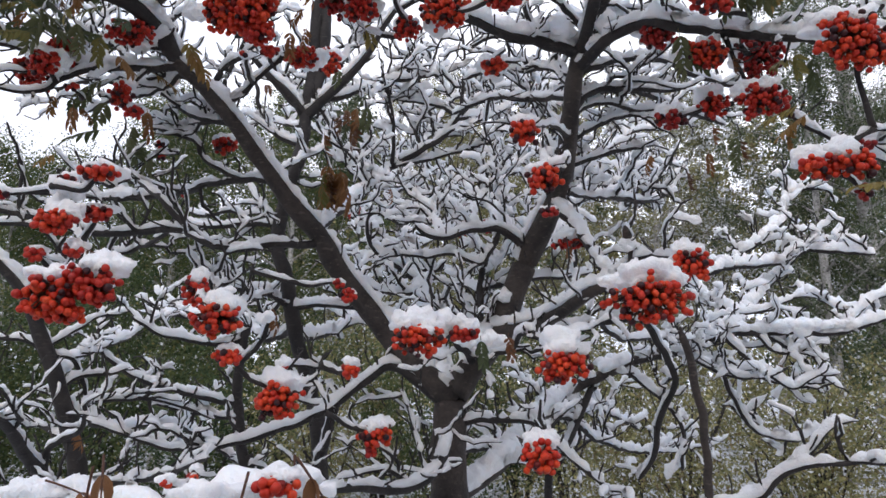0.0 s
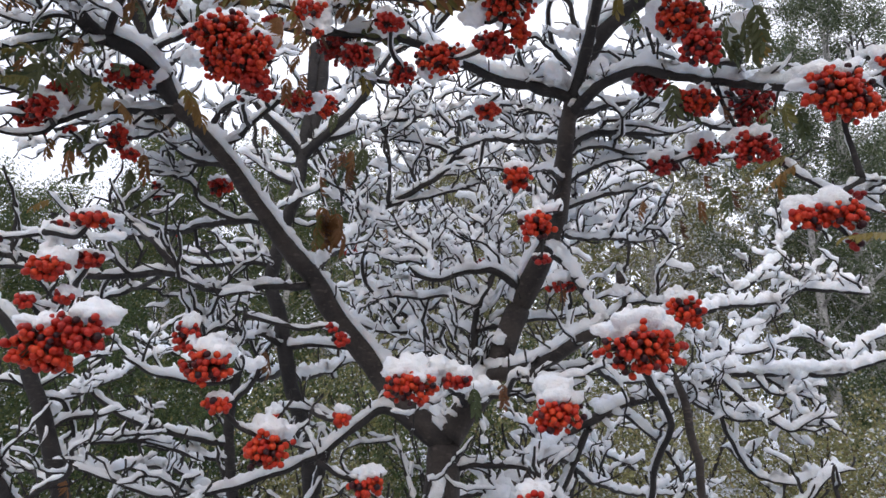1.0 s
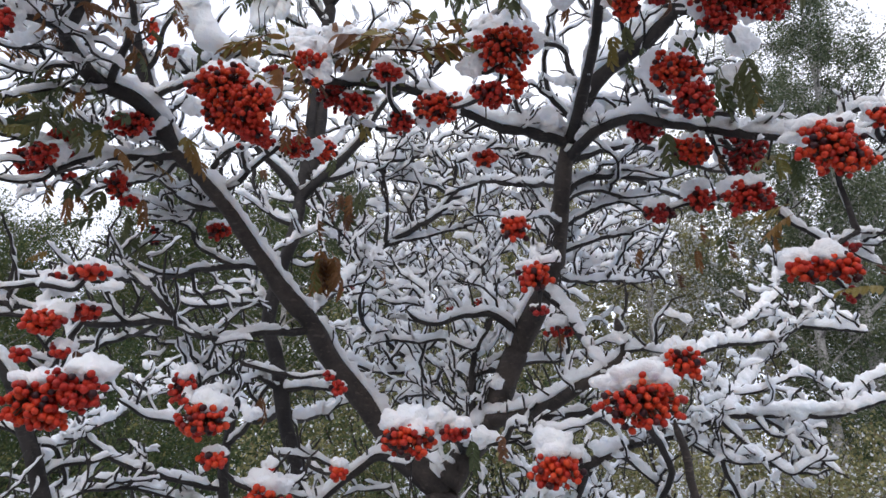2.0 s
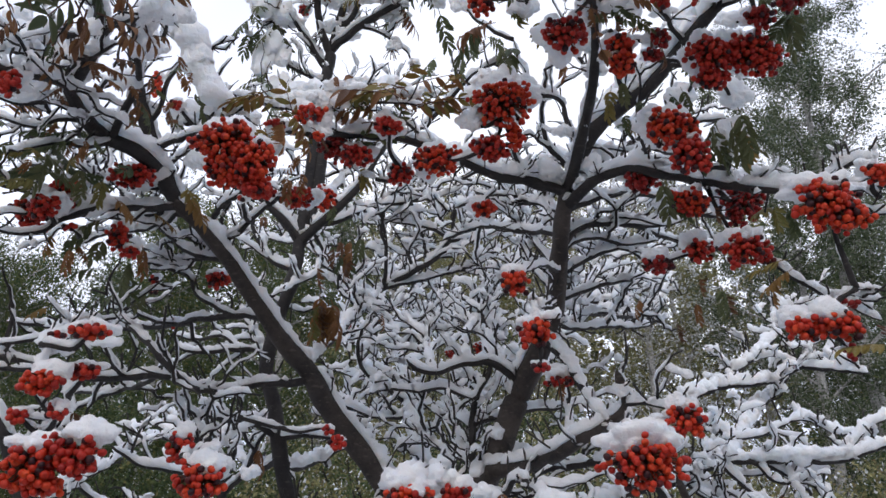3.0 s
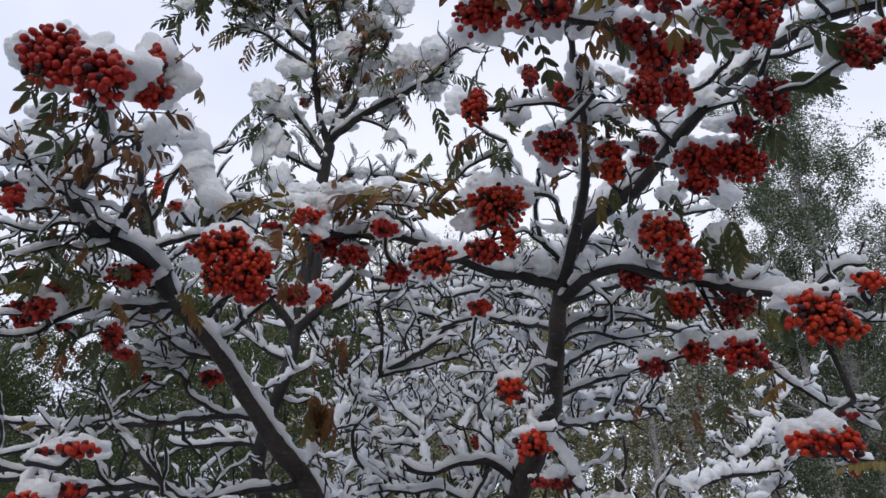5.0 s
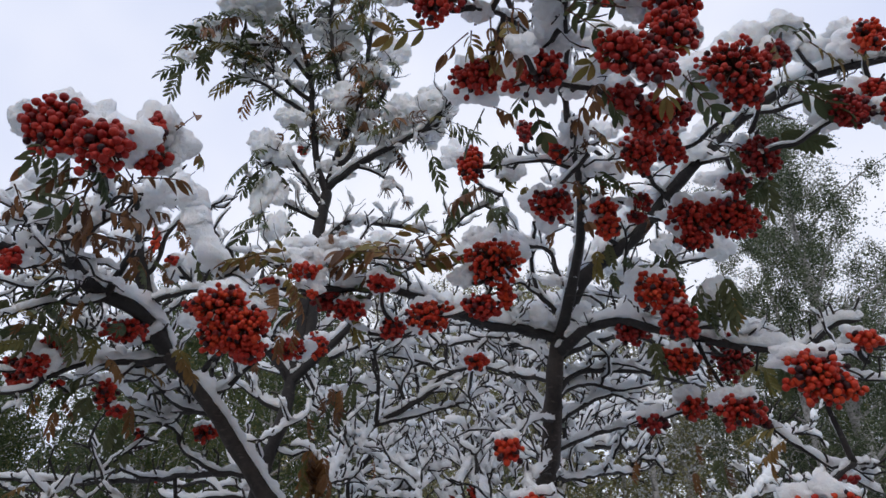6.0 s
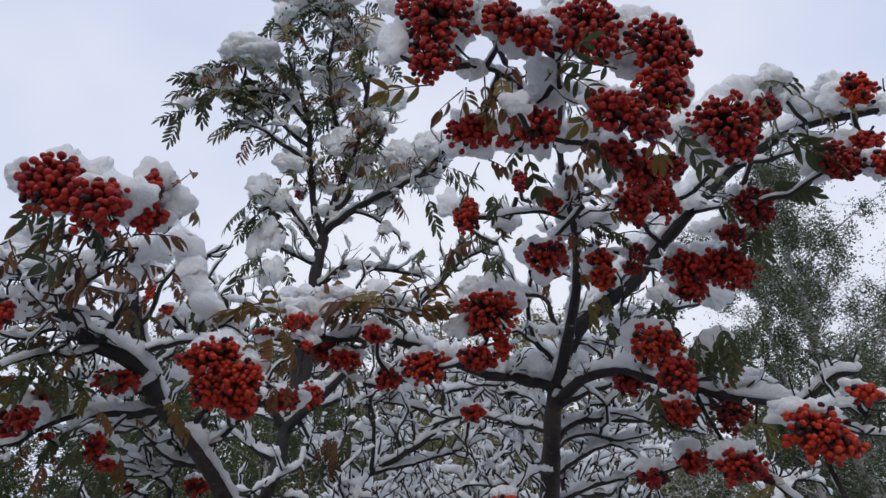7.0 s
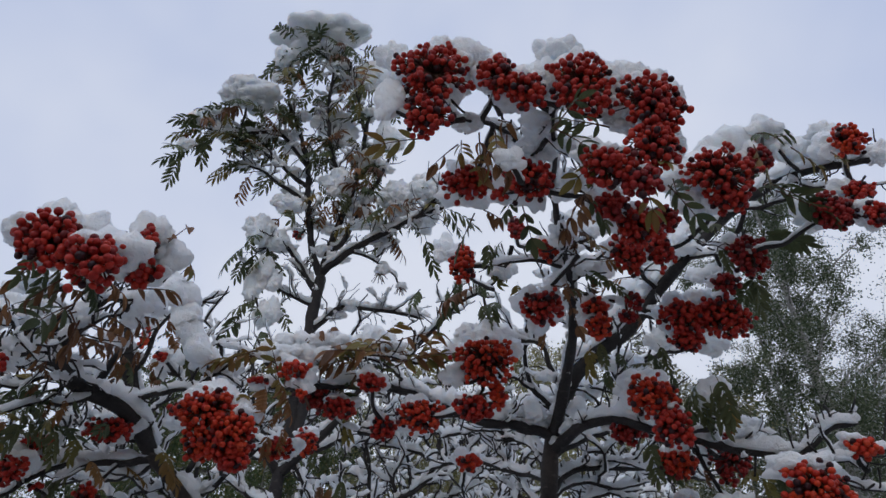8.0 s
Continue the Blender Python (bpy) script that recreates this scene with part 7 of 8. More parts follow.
leaf(-0.421, 0.646, 2.110, -0.23, 0.90, -0.36, 0.041, 2)
leaf(-0.415, 0.663, 2.114, 0.48, 0.83, 0.28, 0.033, 2)
leaf(-0.394, 0.719, 2.117, -0.06, -0.62, -0.78, 0.039, 0)
leaf(-0.361, 0.680, 2.114, -0.27, 0.52, -0.81, 0.037, 0)
leaf(-0.349, 0.668, 2.087, 0.37, 0.92, -0.11, 0.033, 0)
leaf(-0.379, 0.666, 2.091, 0.04, 0.94, -0.33, 0.033, 1)
leaf(-0.537, 0.714, 2.156, 0.14, -0.87, -0.48, 0.042, 0)
leaf(-0.477, 0.692, 2.104, -0.26, -0.27, -0.92, 0.043, 0)
leaf(-0.486, 0.684, 2.096, 0.50, 0.37, -0.78, 0.041, 0)
leaf(-0.361, 0.764, 2.188, -0.29, -0.33, -0.90, 0.046, 0)
leaf(-0.365, 0.746, 2.195, 0.14, 0.77, -0.62, 0.035, 1)
leaf(-0.344, 0.749, 2.172, 0.01, 0.12, -0.99, 0.036, 0)
leaf(-0.398, 0.809, 2.151, 0.11, 0.58, -0.81, 0.044, 2)
leaf(-0.383, 0.821, 2.133, -0.12, -0.76, -0.64, 0.042, 2)
leaf(-0.389, 0.819, 2.165, -0.66, 0.03, -0.75, 0.040, 2)
leaf(-0.132, 0.902, 2.207, 0.56, -0.80, -0.20, 0.040, 0)
leaf(-0.151, 0.877, 2.184, -0.53, 0.06, -0.84, 0.038, 0)
leaf(-0.129, 0.894, 2.191, -0.19, 0.12, -0.97, 0.042, 0)
leaf(-0.197, 0.918, 2.182, 0.45, -0.83, -0.33, 0.042, 0)
leaf(-0.214, 0.907, 2.127, -0.72, 0.26, -0.65, 0.040, 2)
leaf(-0.227, 0.927, 2.149, 0.37, -0.44, -0.82, 0.045, 0)
leaf(-0.217, 0.877, 2.159, 0.30, 0.46, -0.84, 0.039, 2)
leaf(-0.064, 0.901, 2.167, 0.09, -0.06, -0.99, 0.040, 0)
leaf(-0.085, 0.942, 2.213, -0.35, 0.93, -0.10, 0.039, 0)
leaf(-0.066, 0.874, 2.192, 0.46, 0.02, -0.89, 0.042, 0)
leaf(0.379, 0.802, 2.138, -0.15, -0.15, -0.98, 0.034, 0)
leaf(0.360, 0.828, 2.166, -0.95, -0.31, -0.04, 0.034, 0)
leaf(0.366, 0.803, 2.146, 0.37, -0.10, -0.93, 0.036, 0)
leaf(0.348, 0.795, 2.139, -0.16, 0.63, -0.76, 0.041, 0)
leaf(0.172, 0.613, 2.172, 0.87, 0.43, 0.25, 0.036, 2)
leaf(0.198, 0.639, 2.166, 0.25, 0.17, -0.95, 0.039, 2)
leaf(0.201, 0.650, 2.206, 0.10, 0.45, -0.89, 0.031, 2)
leaf(0.200, 0.670, 2.199, 0.79, -0.52, -0.31, 0.034, 0)
leaf(0.327, 0.873, 2.209, 0.09, -0.57, -0.82, 0.041, 0)
leaf(0.292, 0.850, 2.156, 0.45, -0.40, -0.79, 0.032, 1)
leaf(0.307, 0.862, 2.157, -0.84, -0.50, -0.20, 0.038, 0)
leaf(0.289, 0.831, 2.160, 0.26, 0.34, -0.91, 0.036, 0)
heap(-0.338, 1.330, 3.663, 0.326, 0.123, 15)
heap(-0.560, 1.330, 3.350, 0.215, 0.135, 15)
heap(0.214, 1.065, 2.184, 0.078, 0.075, 0)
heap(0.294, 1.030, 2.170, 0.072, 0.055, 0)
heap(0.160, 1.050, 2.176, 0.075, 0.050, 0)
heap(-0.658, 1.310, 3.227, 0.121, 0.078, 2)
heap(-0.695, 1.300, 3.096, 0.050, 0.050, 2)
heap(-0.460, 1.330, 3.542, 0.096, 0.115, 5)
heap(-0.035, 0.435, 2.321, 0.040, 0.082, 2)
heap(-0.033, 0.475, 2.447, 0.055, 0.052, 2)
heap(0.081, 0.475, 2.442, 0.055, 0.057, 2)
heap(0.139, 0.475, 2.401, 0.054, 0.060, 2)
heap(0.250, 0.475, 2.367, 0.061, 0.108, 2)
heap(0.197, 0.475, 2.449, 0.102, 0.062, 15)
heap(0.534, 0.618, 2.469, 0.062, 0.052, 1)
heap(0.686, 0.666, 2.512, 0.070, 0.042, 2)
heap(0.732, 0.640, 2.444, 0.054, 0.036, 2)
heap(0.423, 0.620, 2.396, 0.060, 0.043, 2)
heap(0.467, 0.850, 2.417, 0.072, 0.062, 2)
heap(0.254, 0.600, 2.331, 0.048, 0.056, 2)
heap(0.313, 0.600, 2.343, 0.048, 0.040, 2)
heap(0.366, 0.700, 2.339, 0.053, 0.044, 2)
heap(-0.263, 0.485, 2.123, 0.042, 0.049, 2)
heap(-0.300, 0.550, 2.111, 0.038, 0.045, 2)
heap(-0.440, 0.550, 2.132, 0.039, 0.026, 2)
heap(-0.520, 0.650, 2.145, 0.051, 0.036, 2)
heap(-0.253, 1.400, 3.024, 0.085, 0.085, 2)
heap(-0.289, 1.400, 3.240, 0.091, 0.109, 2)
heap(-0.175, 1.400, 3.142, 0.088, 0.106, 2)
heap(-0.466, 1.400, 2.871, 0.081, 0.065, 2)
heap(-0.452, 1.400, 2.679, 0.061, 0.137, 2)
heap(-0.397, 1.400, 2.956, 0.100, 0.067, 2)
heap(-0.063, 1.380, 2.965, 0.100, 0.100, 2)
heap(0.020, 1.350, 3.006, 0.100, 0.067, 2)
heap(-0.162, 1.420, 2.900, 0.116, 0.033, 2)
heap(0.132, 0.760, 2.303, 0.045, 0.063, 2)
heap(0.048, 0.900, 2.436, 0.053, 0.074, 2)
heap(0.086, 0.856, 2.230, 0.058, 0.037, 1)
heap(0.134, 0.866, 2.232, 0.054, 0.040, 1)
heap(0.166, 0.970, 2.297, 0.055, 0.025, 1)
heap(0.203, 0.977, 2.294, 0.042, 0.026, 1)
heap(-0.179, 0.865, 2.201, 0.037, 0.033, 1)
heap(-0.151, 0.861, 2.199, 0.034, 0.034, 1)
heap(-0.062, 0.872, 2.220, 0.036, 0.020, 1)
heap(-0.034, 0.871, 2.218, 0.031, 0.020, 1)
heap(0.200, 0.445, 2.245, 0.052, 0.035, 2)
heap(0.100, 0.435, 2.226, 0.038, 0.034, 2)
heap(0.055, 0.602, 2.370, 0.041, 0.019, 1)
heap(0.087, 0.598, 2.367, 0.037, 0.022, 1)
heap(0.143, 0.536, 2.328, 0.039, 0.028, 1)
heap(0.167, 0.526, 2.320, 0.030, 0.023, 1)
heap(0.256, 0.750, 2.298, 0.053, 0.044, 2)
heap(0.302, 0.780, 2.318, 0.037, 0.055, 2)
heap(0.473, 0.818, 2.326, 0.049, 0.031, 1)
heap(0.523, 0.826, 2.340, 0.058, 0.036, 1)
heap(-0.343, 0.860, 2.192, 0.036, 0.054, 2)
heap(-0.306, 0.600, 2.150, 0.041, 0.041, 2)
heap(-0.335, 0.600, 2.141, 0.034, 0.047, 2)
heap(-0.547, 0.680, 2.180, 0.043, 0.038, 1)
heap(-0.523, 0.693, 2.190, 0.048, 0.029, 1)
heap(-0.418, 0.620, 2.139, 0.034, 0.021, 2)
heap(-0.566, 0.700, 2.219, 0.047, 0.031, 2)
heap(-0.560, 0.750, 2.142, 0.055, 0.040, 2)
heap(-0.225, 0.888, 2.238, 0.039, 0.026, 1)
heap(-0.194, 0.889, 2.236, 0.044, 0.031, 1)
heap(-0.159, 0.864, 2.224, 0.036, 0.027, 1)
heap(-0.167, 0.866, 2.227, 0.035, 0.018, 1)
heap(-0.142, 0.886, 2.241, 0.035, 0.018, 1)
heap(0.431, 0.800, 2.101, 0.058, 0.066, 2)
heap(0.493, 0.975, 2.120, 0.056, 0.031, 1)
heap(0.522, 0.957, 2.109, 0.051, 0.024, 1)
heap(0.548, 0.950, 2.108, 0.057, 0.048, 2)
heap(0.475, 0.950, 2.076, 0.047, 0.057, 2)
heap(-0.183, 0.860, 2.152, 0.044, 0.044, 2)
heap(0.057, 0.850, 2.157, 0.053, 0.044, 2)
heap(-0.401, 1.400, 2.684, 0.045, 0.090, 2)
heap(-0.413, 1.400, 2.815, 0.077, 0.077, 2)
heap(-0.075, 1.380, 2.979, 0.095, 0.095, 2)
heap(0.035, 1.350, 2.952, 0.109, 0.078, 2)
heap(0.257, 0.800, 2.420, 0.056, 0.056, 2)
heap(0.302, 0.800, 2.408, 0.056, 0.037, 2)
heap(-0.416, 0.800, 1.796, 0.044, 0.019, 0)
heap(-0.452, 0.750, 1.783, 0.061, 0.020, 0)
heap(-0.124, 0.530, 1.479, 0.072, 0.037, 0)
heap(-0.180, 0.520, 1.472, 0.069, 0.020, 0)
heap(-0.358, 0.600, 1.461, 0.064, 0.030, 0)
heap(-0.097, 0.550, 1.470, 0.027, 0.027, 0)
heap(-0.003, 0.830, 1.631, 0.079, 0.029, 0)
heap(0.067, 0.900, 1.615, 0.047, 0.039, 0)
heap(0.112, 1.200, 1.720, 0.042, 0.047, 0)
heap(0.270, 0.930, 1.757, 0.037, 0.033, 0)
heap(0.277, 0.800, 1.699, 0.032, 0.024, 0)
heap(-0.232, 0.850, 1.641, 0.037, 0.022, 0)
heap(-0.276, 0.820, 1.670, 0.029, 0.022, 0)
heap(0.015, 1.100, 1.658, 0.057, 0.048, 0)
heap(0.040, 1.000, 1.622, 0.069, 0.035, 0)
heap(0.165, 1.300, 1.689, 0.068, 0.057, 0)
heap(-0.356, 0.850, 2.084, 0.049, 0.049, 0)
heap(-0.392, 0.485, 2.154, 0.108, 0.070, 15)
heap(-0.327, 0.485, 2.126, 0.057, 0.065, 2)
heap(-0.283, 0.475, 2.138, 0.051, 0.065, 2)
heap(-0.121, 0.887, 2.228, 0.060, 0.041, 2)
heap(-0.073, 0.893, 2.243, 0.059, 0.045, 2)
heap(-0.241, 0.875, 2.207, 0.050, 0.029, 1)
heap(-0.202, 0.865, 2.202, 0.050, 0.024, 1)
heap(0.267, 0.455, 2.391, 0.066, 0.059, 2)
heap(0.057, 0.455, 2.426, 0.067, 0.060, 2)
heap(0.160, 0.465, 2.401, 0.066, 0.060, 2)
heap(0.319, 0.485, 2.312, 0.036, 0.086, 2)
heap(0.602, 0.690, 2.520, 0.049, 0.053, 1)
heap(0.208, 0.550, 2.359, 0.047, 0.039, 2)
heap(-0.602, 0.805, 2.176, 0.035, 0.026, 1)
heap(-0.586, 0.822, 2.181, 0.034, 0.020, 1)
heap(-0.555, 0.814, 2.175, 0.037, 0.021, 1)
heap(-0.433, 0.950, 2.227, 0.049, 0.059, 2)
heap(-0.462, 0.800, 2.192, 0.051, 0.034, 2)
heap(-0.258, 1.400, 3.259, 0.099, 0.153, 5)
heap(-0.260, 1.400, 3.047, 0.102, 0.089, 2)
heap(-0.074, 1.380, 2.978, 0.100, 0.100, 2)
heap(-0.460, 1.380, 2.840, 0.071, 0.092, 2)
heap(0.025, 1.300, 2.923, 0.104, 0.087, 2)
heap(-0.558, 1.320, 3.346, 0.196, 0.107, 5)
heap(-0.179, 1.380, 3.509, 0.115, 0.153, 5)
heap(-0.475, 1.360, 3.478, 0.075, 0.094, 5)
heap(0.330, 1.100, 2.241, 0.067, 0.051, 2)
heap(0.233, 1.100, 2.227, 0.066, 0.044, 2)
heap(0.368, 1.062, 2.278, 0.045, 0.035, 1)
heap(0.410, 1.064, 2.289, 0.054, 0.043, 1)
heap(0.509, 0.920, 2.253, 0.055, 0.066, 2)
heap(0.111, 0.900, 2.204, 0.057, 0.066, 2)
heap(0.437, 0.950, 2.274, 0.061, 0.051, 2)
heap(-0.388, 0.700, 2.174, 0.054, 0.039, 2)
heap(-0.497, 0.704, 2.169, 0.044, 0.032, 1)
heap(-0.454, 0.686, 2.163, 0.038, 0.034, 1)
heap(-0.334, 0.950, 2.217, 0.059, 0.059, 2)
heap(-0.293, 1.464, 2.829, 0.075, 0.040, 0)
heap(-0.306, 1.461, 2.926, 0.099, 0.044, 0)
heap(-0.355, 1.444, 3.028, 0.052, 0.027, 0)
heap(-0.377, 1.424, 3.097, 0.063, 0.028, 0)
heap(-0.412, 1.388, 3.233, 0.082, 0.053, 0)
heap(-0.397, 1.383, 3.309, 0.087, 0.054, 0)
heap(-0.279, 1.469, 2.841, 0.065, 0.031, 0)
heap(-0.202, 1.445, 2.968, 0.098, 0.043, 0)
heap(-0.202, 1.432, 3.057, 0.051, 0.028, 0)
heap(-0.201, 1.406, 3.129, 0.082, 0.055, 0)
heap(-0.181, 1.404, 3.179, 0.055, 0.031, 0)
heap(-0.175, 1.384, 3.314, 0.073, 0.039, 0)
heap(-0.257, 1.452, 2.896, 0.082, 0.038, 0)
heap(-0.207, 1.443, 2.990, 0.083, 0.038, 0)
heap(-0.134, 1.422, 3.121, 0.105, 0.048, 0)
heap(-0.133, 1.421, 3.219, 0.052, 0.027, 0)
heap(-0.252, 1.466, 2.807, 0.093, 0.041, 0)
heap(-0.122, 1.425, 2.841, 0.072, 0.050, 0)
heap(-0.112, 1.396, 2.855, 0.094, 0.048, 0)
heap(-0.021, 1.349, 2.865, 0.055, 0.033, 0)
heap(-0.328, 1.471, 2.756, 0.051, 0.033, 0)
heap(-0.401, 1.426, 2.817, 0.091, 0.049, 0)
heap(-0.238, 1.501, 2.638, 0.072, 0.038, 0)
heap(-0.201, 1.487, 2.662, 0.096, 0.047, 0)
heap(-0.024, 1.496, 2.649, 0.060, 0.041, 0)
heap(-0.410, 1.424, 3.024, 0.061, 0.033, 0)
heap(-0.535, 1.362, 3.074, 0.069, 0.032, 0)
heap(-0.412, 1.399, 3.180, 0.088, 0.039, 0)
heap(-0.493, 1.374, 3.211, 0.092, 0.049, 0)
heap(-0.621, 1.319, 3.181, 0.098, 0.055, 0)
heap(0.251, 1.075, 2.173, 0.057, 0.027, 0)
heap(0.254, 1.031, 2.191, 0.037, 0.017, 0)
heap(0.228, 0.983, 2.217, 0.051, 0.024, 0)
heap(0.262, 0.927, 2.245, 0.037, 0.026, 0)
heap(0.259, 0.868, 2.264, 0.057, 0.032, 0)
heap(0.243, 0.819, 2.276, 0.048, 0.030, 0)
heap(0.219, 0.766, 2.284, 0.064, 0.035, 0)
heap(0.223, 0.717, 2.290, 0.051, 0.034, 0)
heap(0.206, 0.663, 2.292, 0.065, 0.039, 0)
heap(0.229, 0.754, 2.299, 0.063, 0.034, 0)
heap(0.232, 0.734, 2.317, 0.060, 0.028, 0)
heap(0.213, 0.685, 2.342, 0.037, 0.024, 0)
heap(0.153, 0.650, 2.367, 0.036, 0.025, 0)
heap(0.126, 0.572, 2.377, 0.040, 0.021, 0)
heap(0.108, 0.546, 2.366, 0.044, 0.021, 0)
heap(0.061, 0.486, 2.334, 0.051, 0.032, 0)
heap(0.206, 0.626, 2.339, 0.051, 0.030, 0)
heap(0.223, 0.577, 2.323, 0.053, 0.037, 0)
heap(0.216, 0.563, 2.308, 0.068, 0.030, 0)
heap(0.241, 0.516, 2.292, 0.038, 0.019, 0)
heap(0.214, 0.622, 2.368, 0.075, 0.048, 0)
heap(0.162, 0.536, 2.360, 0.074, 0.033, 0)
heap(0.157, 0.499, 2.354, 0.060, 0.033, 0)
heap(0.266, 0.900, 2.291, 0.047, 0.026, 0)
heap(0.223, 0.896, 2.344, 0.053, 0.025, 0)
heap(0.228, 0.919, 2.397, 0.043, 0.027, 0)
heap(-0.273, 1.429, 3.080, 0.084, 0.043, 0)
heap(-0.280, 1.392, 3.202, 0.090, 0.043, 0)
heap(-0.338, 1.367, 3.280, 0.051, 0.029, 0)
heap(-0.294, 1.352, 3.407, 0.078, 0.035, 0)
heap(-0.271, 1.315, 3.483, 0.079, 0.035, 0)
heap(-0.338, 1.325, 3.543, 0.059, 0.026, 0)
heap(-0.184, 1.361, 3.305, 0.086, 0.045, 0)
heap(-0.239, 1.333, 3.410, 0.070, 0.035, 0)
heap(-0.394, 1.391, 3.082, 0.060, 0.036, 0)
heap(-0.521, 1.373, 3.130, 0.051, 0.028, 0)
heap(-0.607, 1.314, 3.162, 0.100, 0.063, 0)
heap(0.421, 0.920, 2.374, 0.045, 0.023, 0)
heap(0.388, 0.870, 2.389, 0.060, 0.034, 0)
heap(0.368, 0.817, 2.417, 0.062, 0.028, 0)

heap(-0.469, 1.400, 2.869, 0.096, 0.080, 1)
heap(-0.434, 1.400, 2.713, 0.084, 0.106, 1)
heap(-0.406, 1.400, 2.587, 0.073, 0.102, 1)
heap(-0.104, 1.400, 3.231, 0.106, 0.158, 1)
heap(-0.072, 1.400, 2.967, 0.113, 0.113, 1)
heap(0.003, 1.400, 2.904, 0.094, 0.094, 1)
heap(-0.312, 1.400, 3.303, 0.109, 0.127, 1)
drape((-0.414, 0.790, 2.340, 0.014), (-0.398, 0.800, 2.306, 0.021), (-0.378, 0.806, 2.262, 0.024), (-0.356, 0.812, 2.216, 0.024), (-0.332, 0.822, 2.182, 0.020), (-0.296, 0.830, 2.160, 0.011))
drape((-0.225, 0.572, 1.443, 0.013), (-0.182, 0.560, 1.450, 0.019), (-0.150, 0.556, 1.460, 0.023), (-0.124, 0.550, 1.461, 0.023), (-0.096, 0.545, 1.445, 0.016))
drape((-0.375, 0.640, 1.452, 0.014), (-0.325, 0.618, 1.448, 0.017), (-0.275, 0.596, 1.446, 0.015), (-0.215, 0.578, 1.440, 0.013))
drape((0.402, 0.625, 2.392, 0.018), (0.440, 0.635, 2.412, 0.027), (0.488, 0.640, 2.442, 0.034), (0.540, 0.655, 2.458, 0.026), (0.575, 0.670, 2.462, 0.016))
drape((0.610, 0.700, 2.500, 0.018), (0.650, 0.710, 2.522, 0.026), (0.700, 0.705, 2.528, 0.026), (0.745, 0.690, 2.520, 0.018))
drape((0.298, 1.050, 2.290, 0.014), (0.352, 1.012, 2.330, 0.019), (0.420, 0.955, 2.392, 0.022), (0.480, 0.900, 2.450, 0.020), (0.550, 0.880, 2.516, 0.015))
dry_umbel(-0.089, 1.430, 2.830, 0.030)
dry_umbel(-0.119, 1.430, 2.730, 0.034)
dry_umbel(-0.060, 1.440, 2.690, 0.026)

# side boughs of the low spreading limb, under thick ridges of snow
limb("F1", 2, (0.594, 1.604, 1.646, 0.0062), (0.629, 1.580, 1.601, 0.0056), (0.692, 1.560, 1.575, 0.0050), (0.753, 1.550, 1.575, 0.0042), (0.810, 1.540, 1.598, 0.0034))
limb("F2", 2, (0.690, 1.617, 1.677, 0.0064), (0.747, 1.600, 1.611, 0.0058), (0.799, 1.590, 1.571, 0.0052), (0.838, 1.580, 1.549, 0.0046), (0.883, 1.570, 1.574, 0.0040), (0.938, 1.560, 1.583, 0.0032))
limb("F5", 2, (0.650, 1.615, 1.662, 0.0054), (0.700, 1.690, 1.722, 0.0052), (0.773, 1.740, 1.742, 0.0050), (0.875, 1.760, 1.753, 0.0046), (0.974, 1.780, 1.793, 0.0040), (1.050, 1.790, 1.792, 0.0034))
limb("F6", 2, (0.780, 1.624, 1.681, 0.0050), (0.815, 1.620, 1.639, 0.0046), (0.896, 1.630, 1.633, 0.0040), (0.962, 1.640, 1.612, 0.0032))
drape((0.738, 1.622, 1.692, 0.009), (0.795, 1.622, 1.698, 0.016), (0.865, 1.622, 1.702, 0.018), (0.945, 1.627, 1.702, 0.016), (1.021, 1.632, 1.712, 0.012))

# leaves in flat layers on the outer boughs
for k in range(22):
    leaf(-0.735 + 0.0085 * k + leaf_rng.normal(0, 0.012), leaf_rng.uniform(0.86, 1.0), 2.085 + 0.16 * ((k * 5) % 22) / 21, leaf_rng.choice([-1, 1]), leaf_rng.normal(0, 0.4), leaf_rng.uniform(-0.5, 0.05), leaf_rng.uniform(0.060, 0.085), int(leaf_rng.choice([0, 0, 0, 1, 2])))
for x, y, z in ((0.365, 0.750, 1.850), (0.345, 0.800, 1.852), (0.317, 0.800, 1.825), (0.305, 0.900, 1.885), (-0.209, 1.150, 1.945), (-0.222, 1.150, 2.020), (-0.197, 1.150, 2.060), (-0.165, 1.150, 2.072), (-0.549, 0.900, 1.962)):
    leaf(x, y, z, leaf_rng.normal(0, 0.25), leaf_rng.normal(0, 0.25), -1.0, 0.032 if x > 0 else 0.046, 2)
for k in range(4):
    leaf(-0.212 + 0.006 * k, 1.150, 1.952, 0.25 * (k - 1.5), leaf_rng.normal(0, 0.3), -1.0, 0.085, 1 + k % 2)

# the dense leafy top of the tall crown
tips = [q for q in ANCHORS if 1.25 < q[1] < 1.55 and q[2] > 2.95 and (q[0] < -0.36 and q[2] > 3.06 or -0.31 < q[0] < -0.12)]
for k in range(95):
    q = tips[int(leaf_rng.integers(len(tips)))]
    leaf(*(np.array(q) + leaf_rng.normal(0, 0.012, 3)), leaf_rng.normal(-0.35, 0.6), leaf_rng.normal(-0.2, 0.4), leaf_rng.uniform(-1.0, 0.0), leaf_rng.uniform(0.075, 0.115), int(leaf_rng.choice([0, 0, 0, 1, 2])))

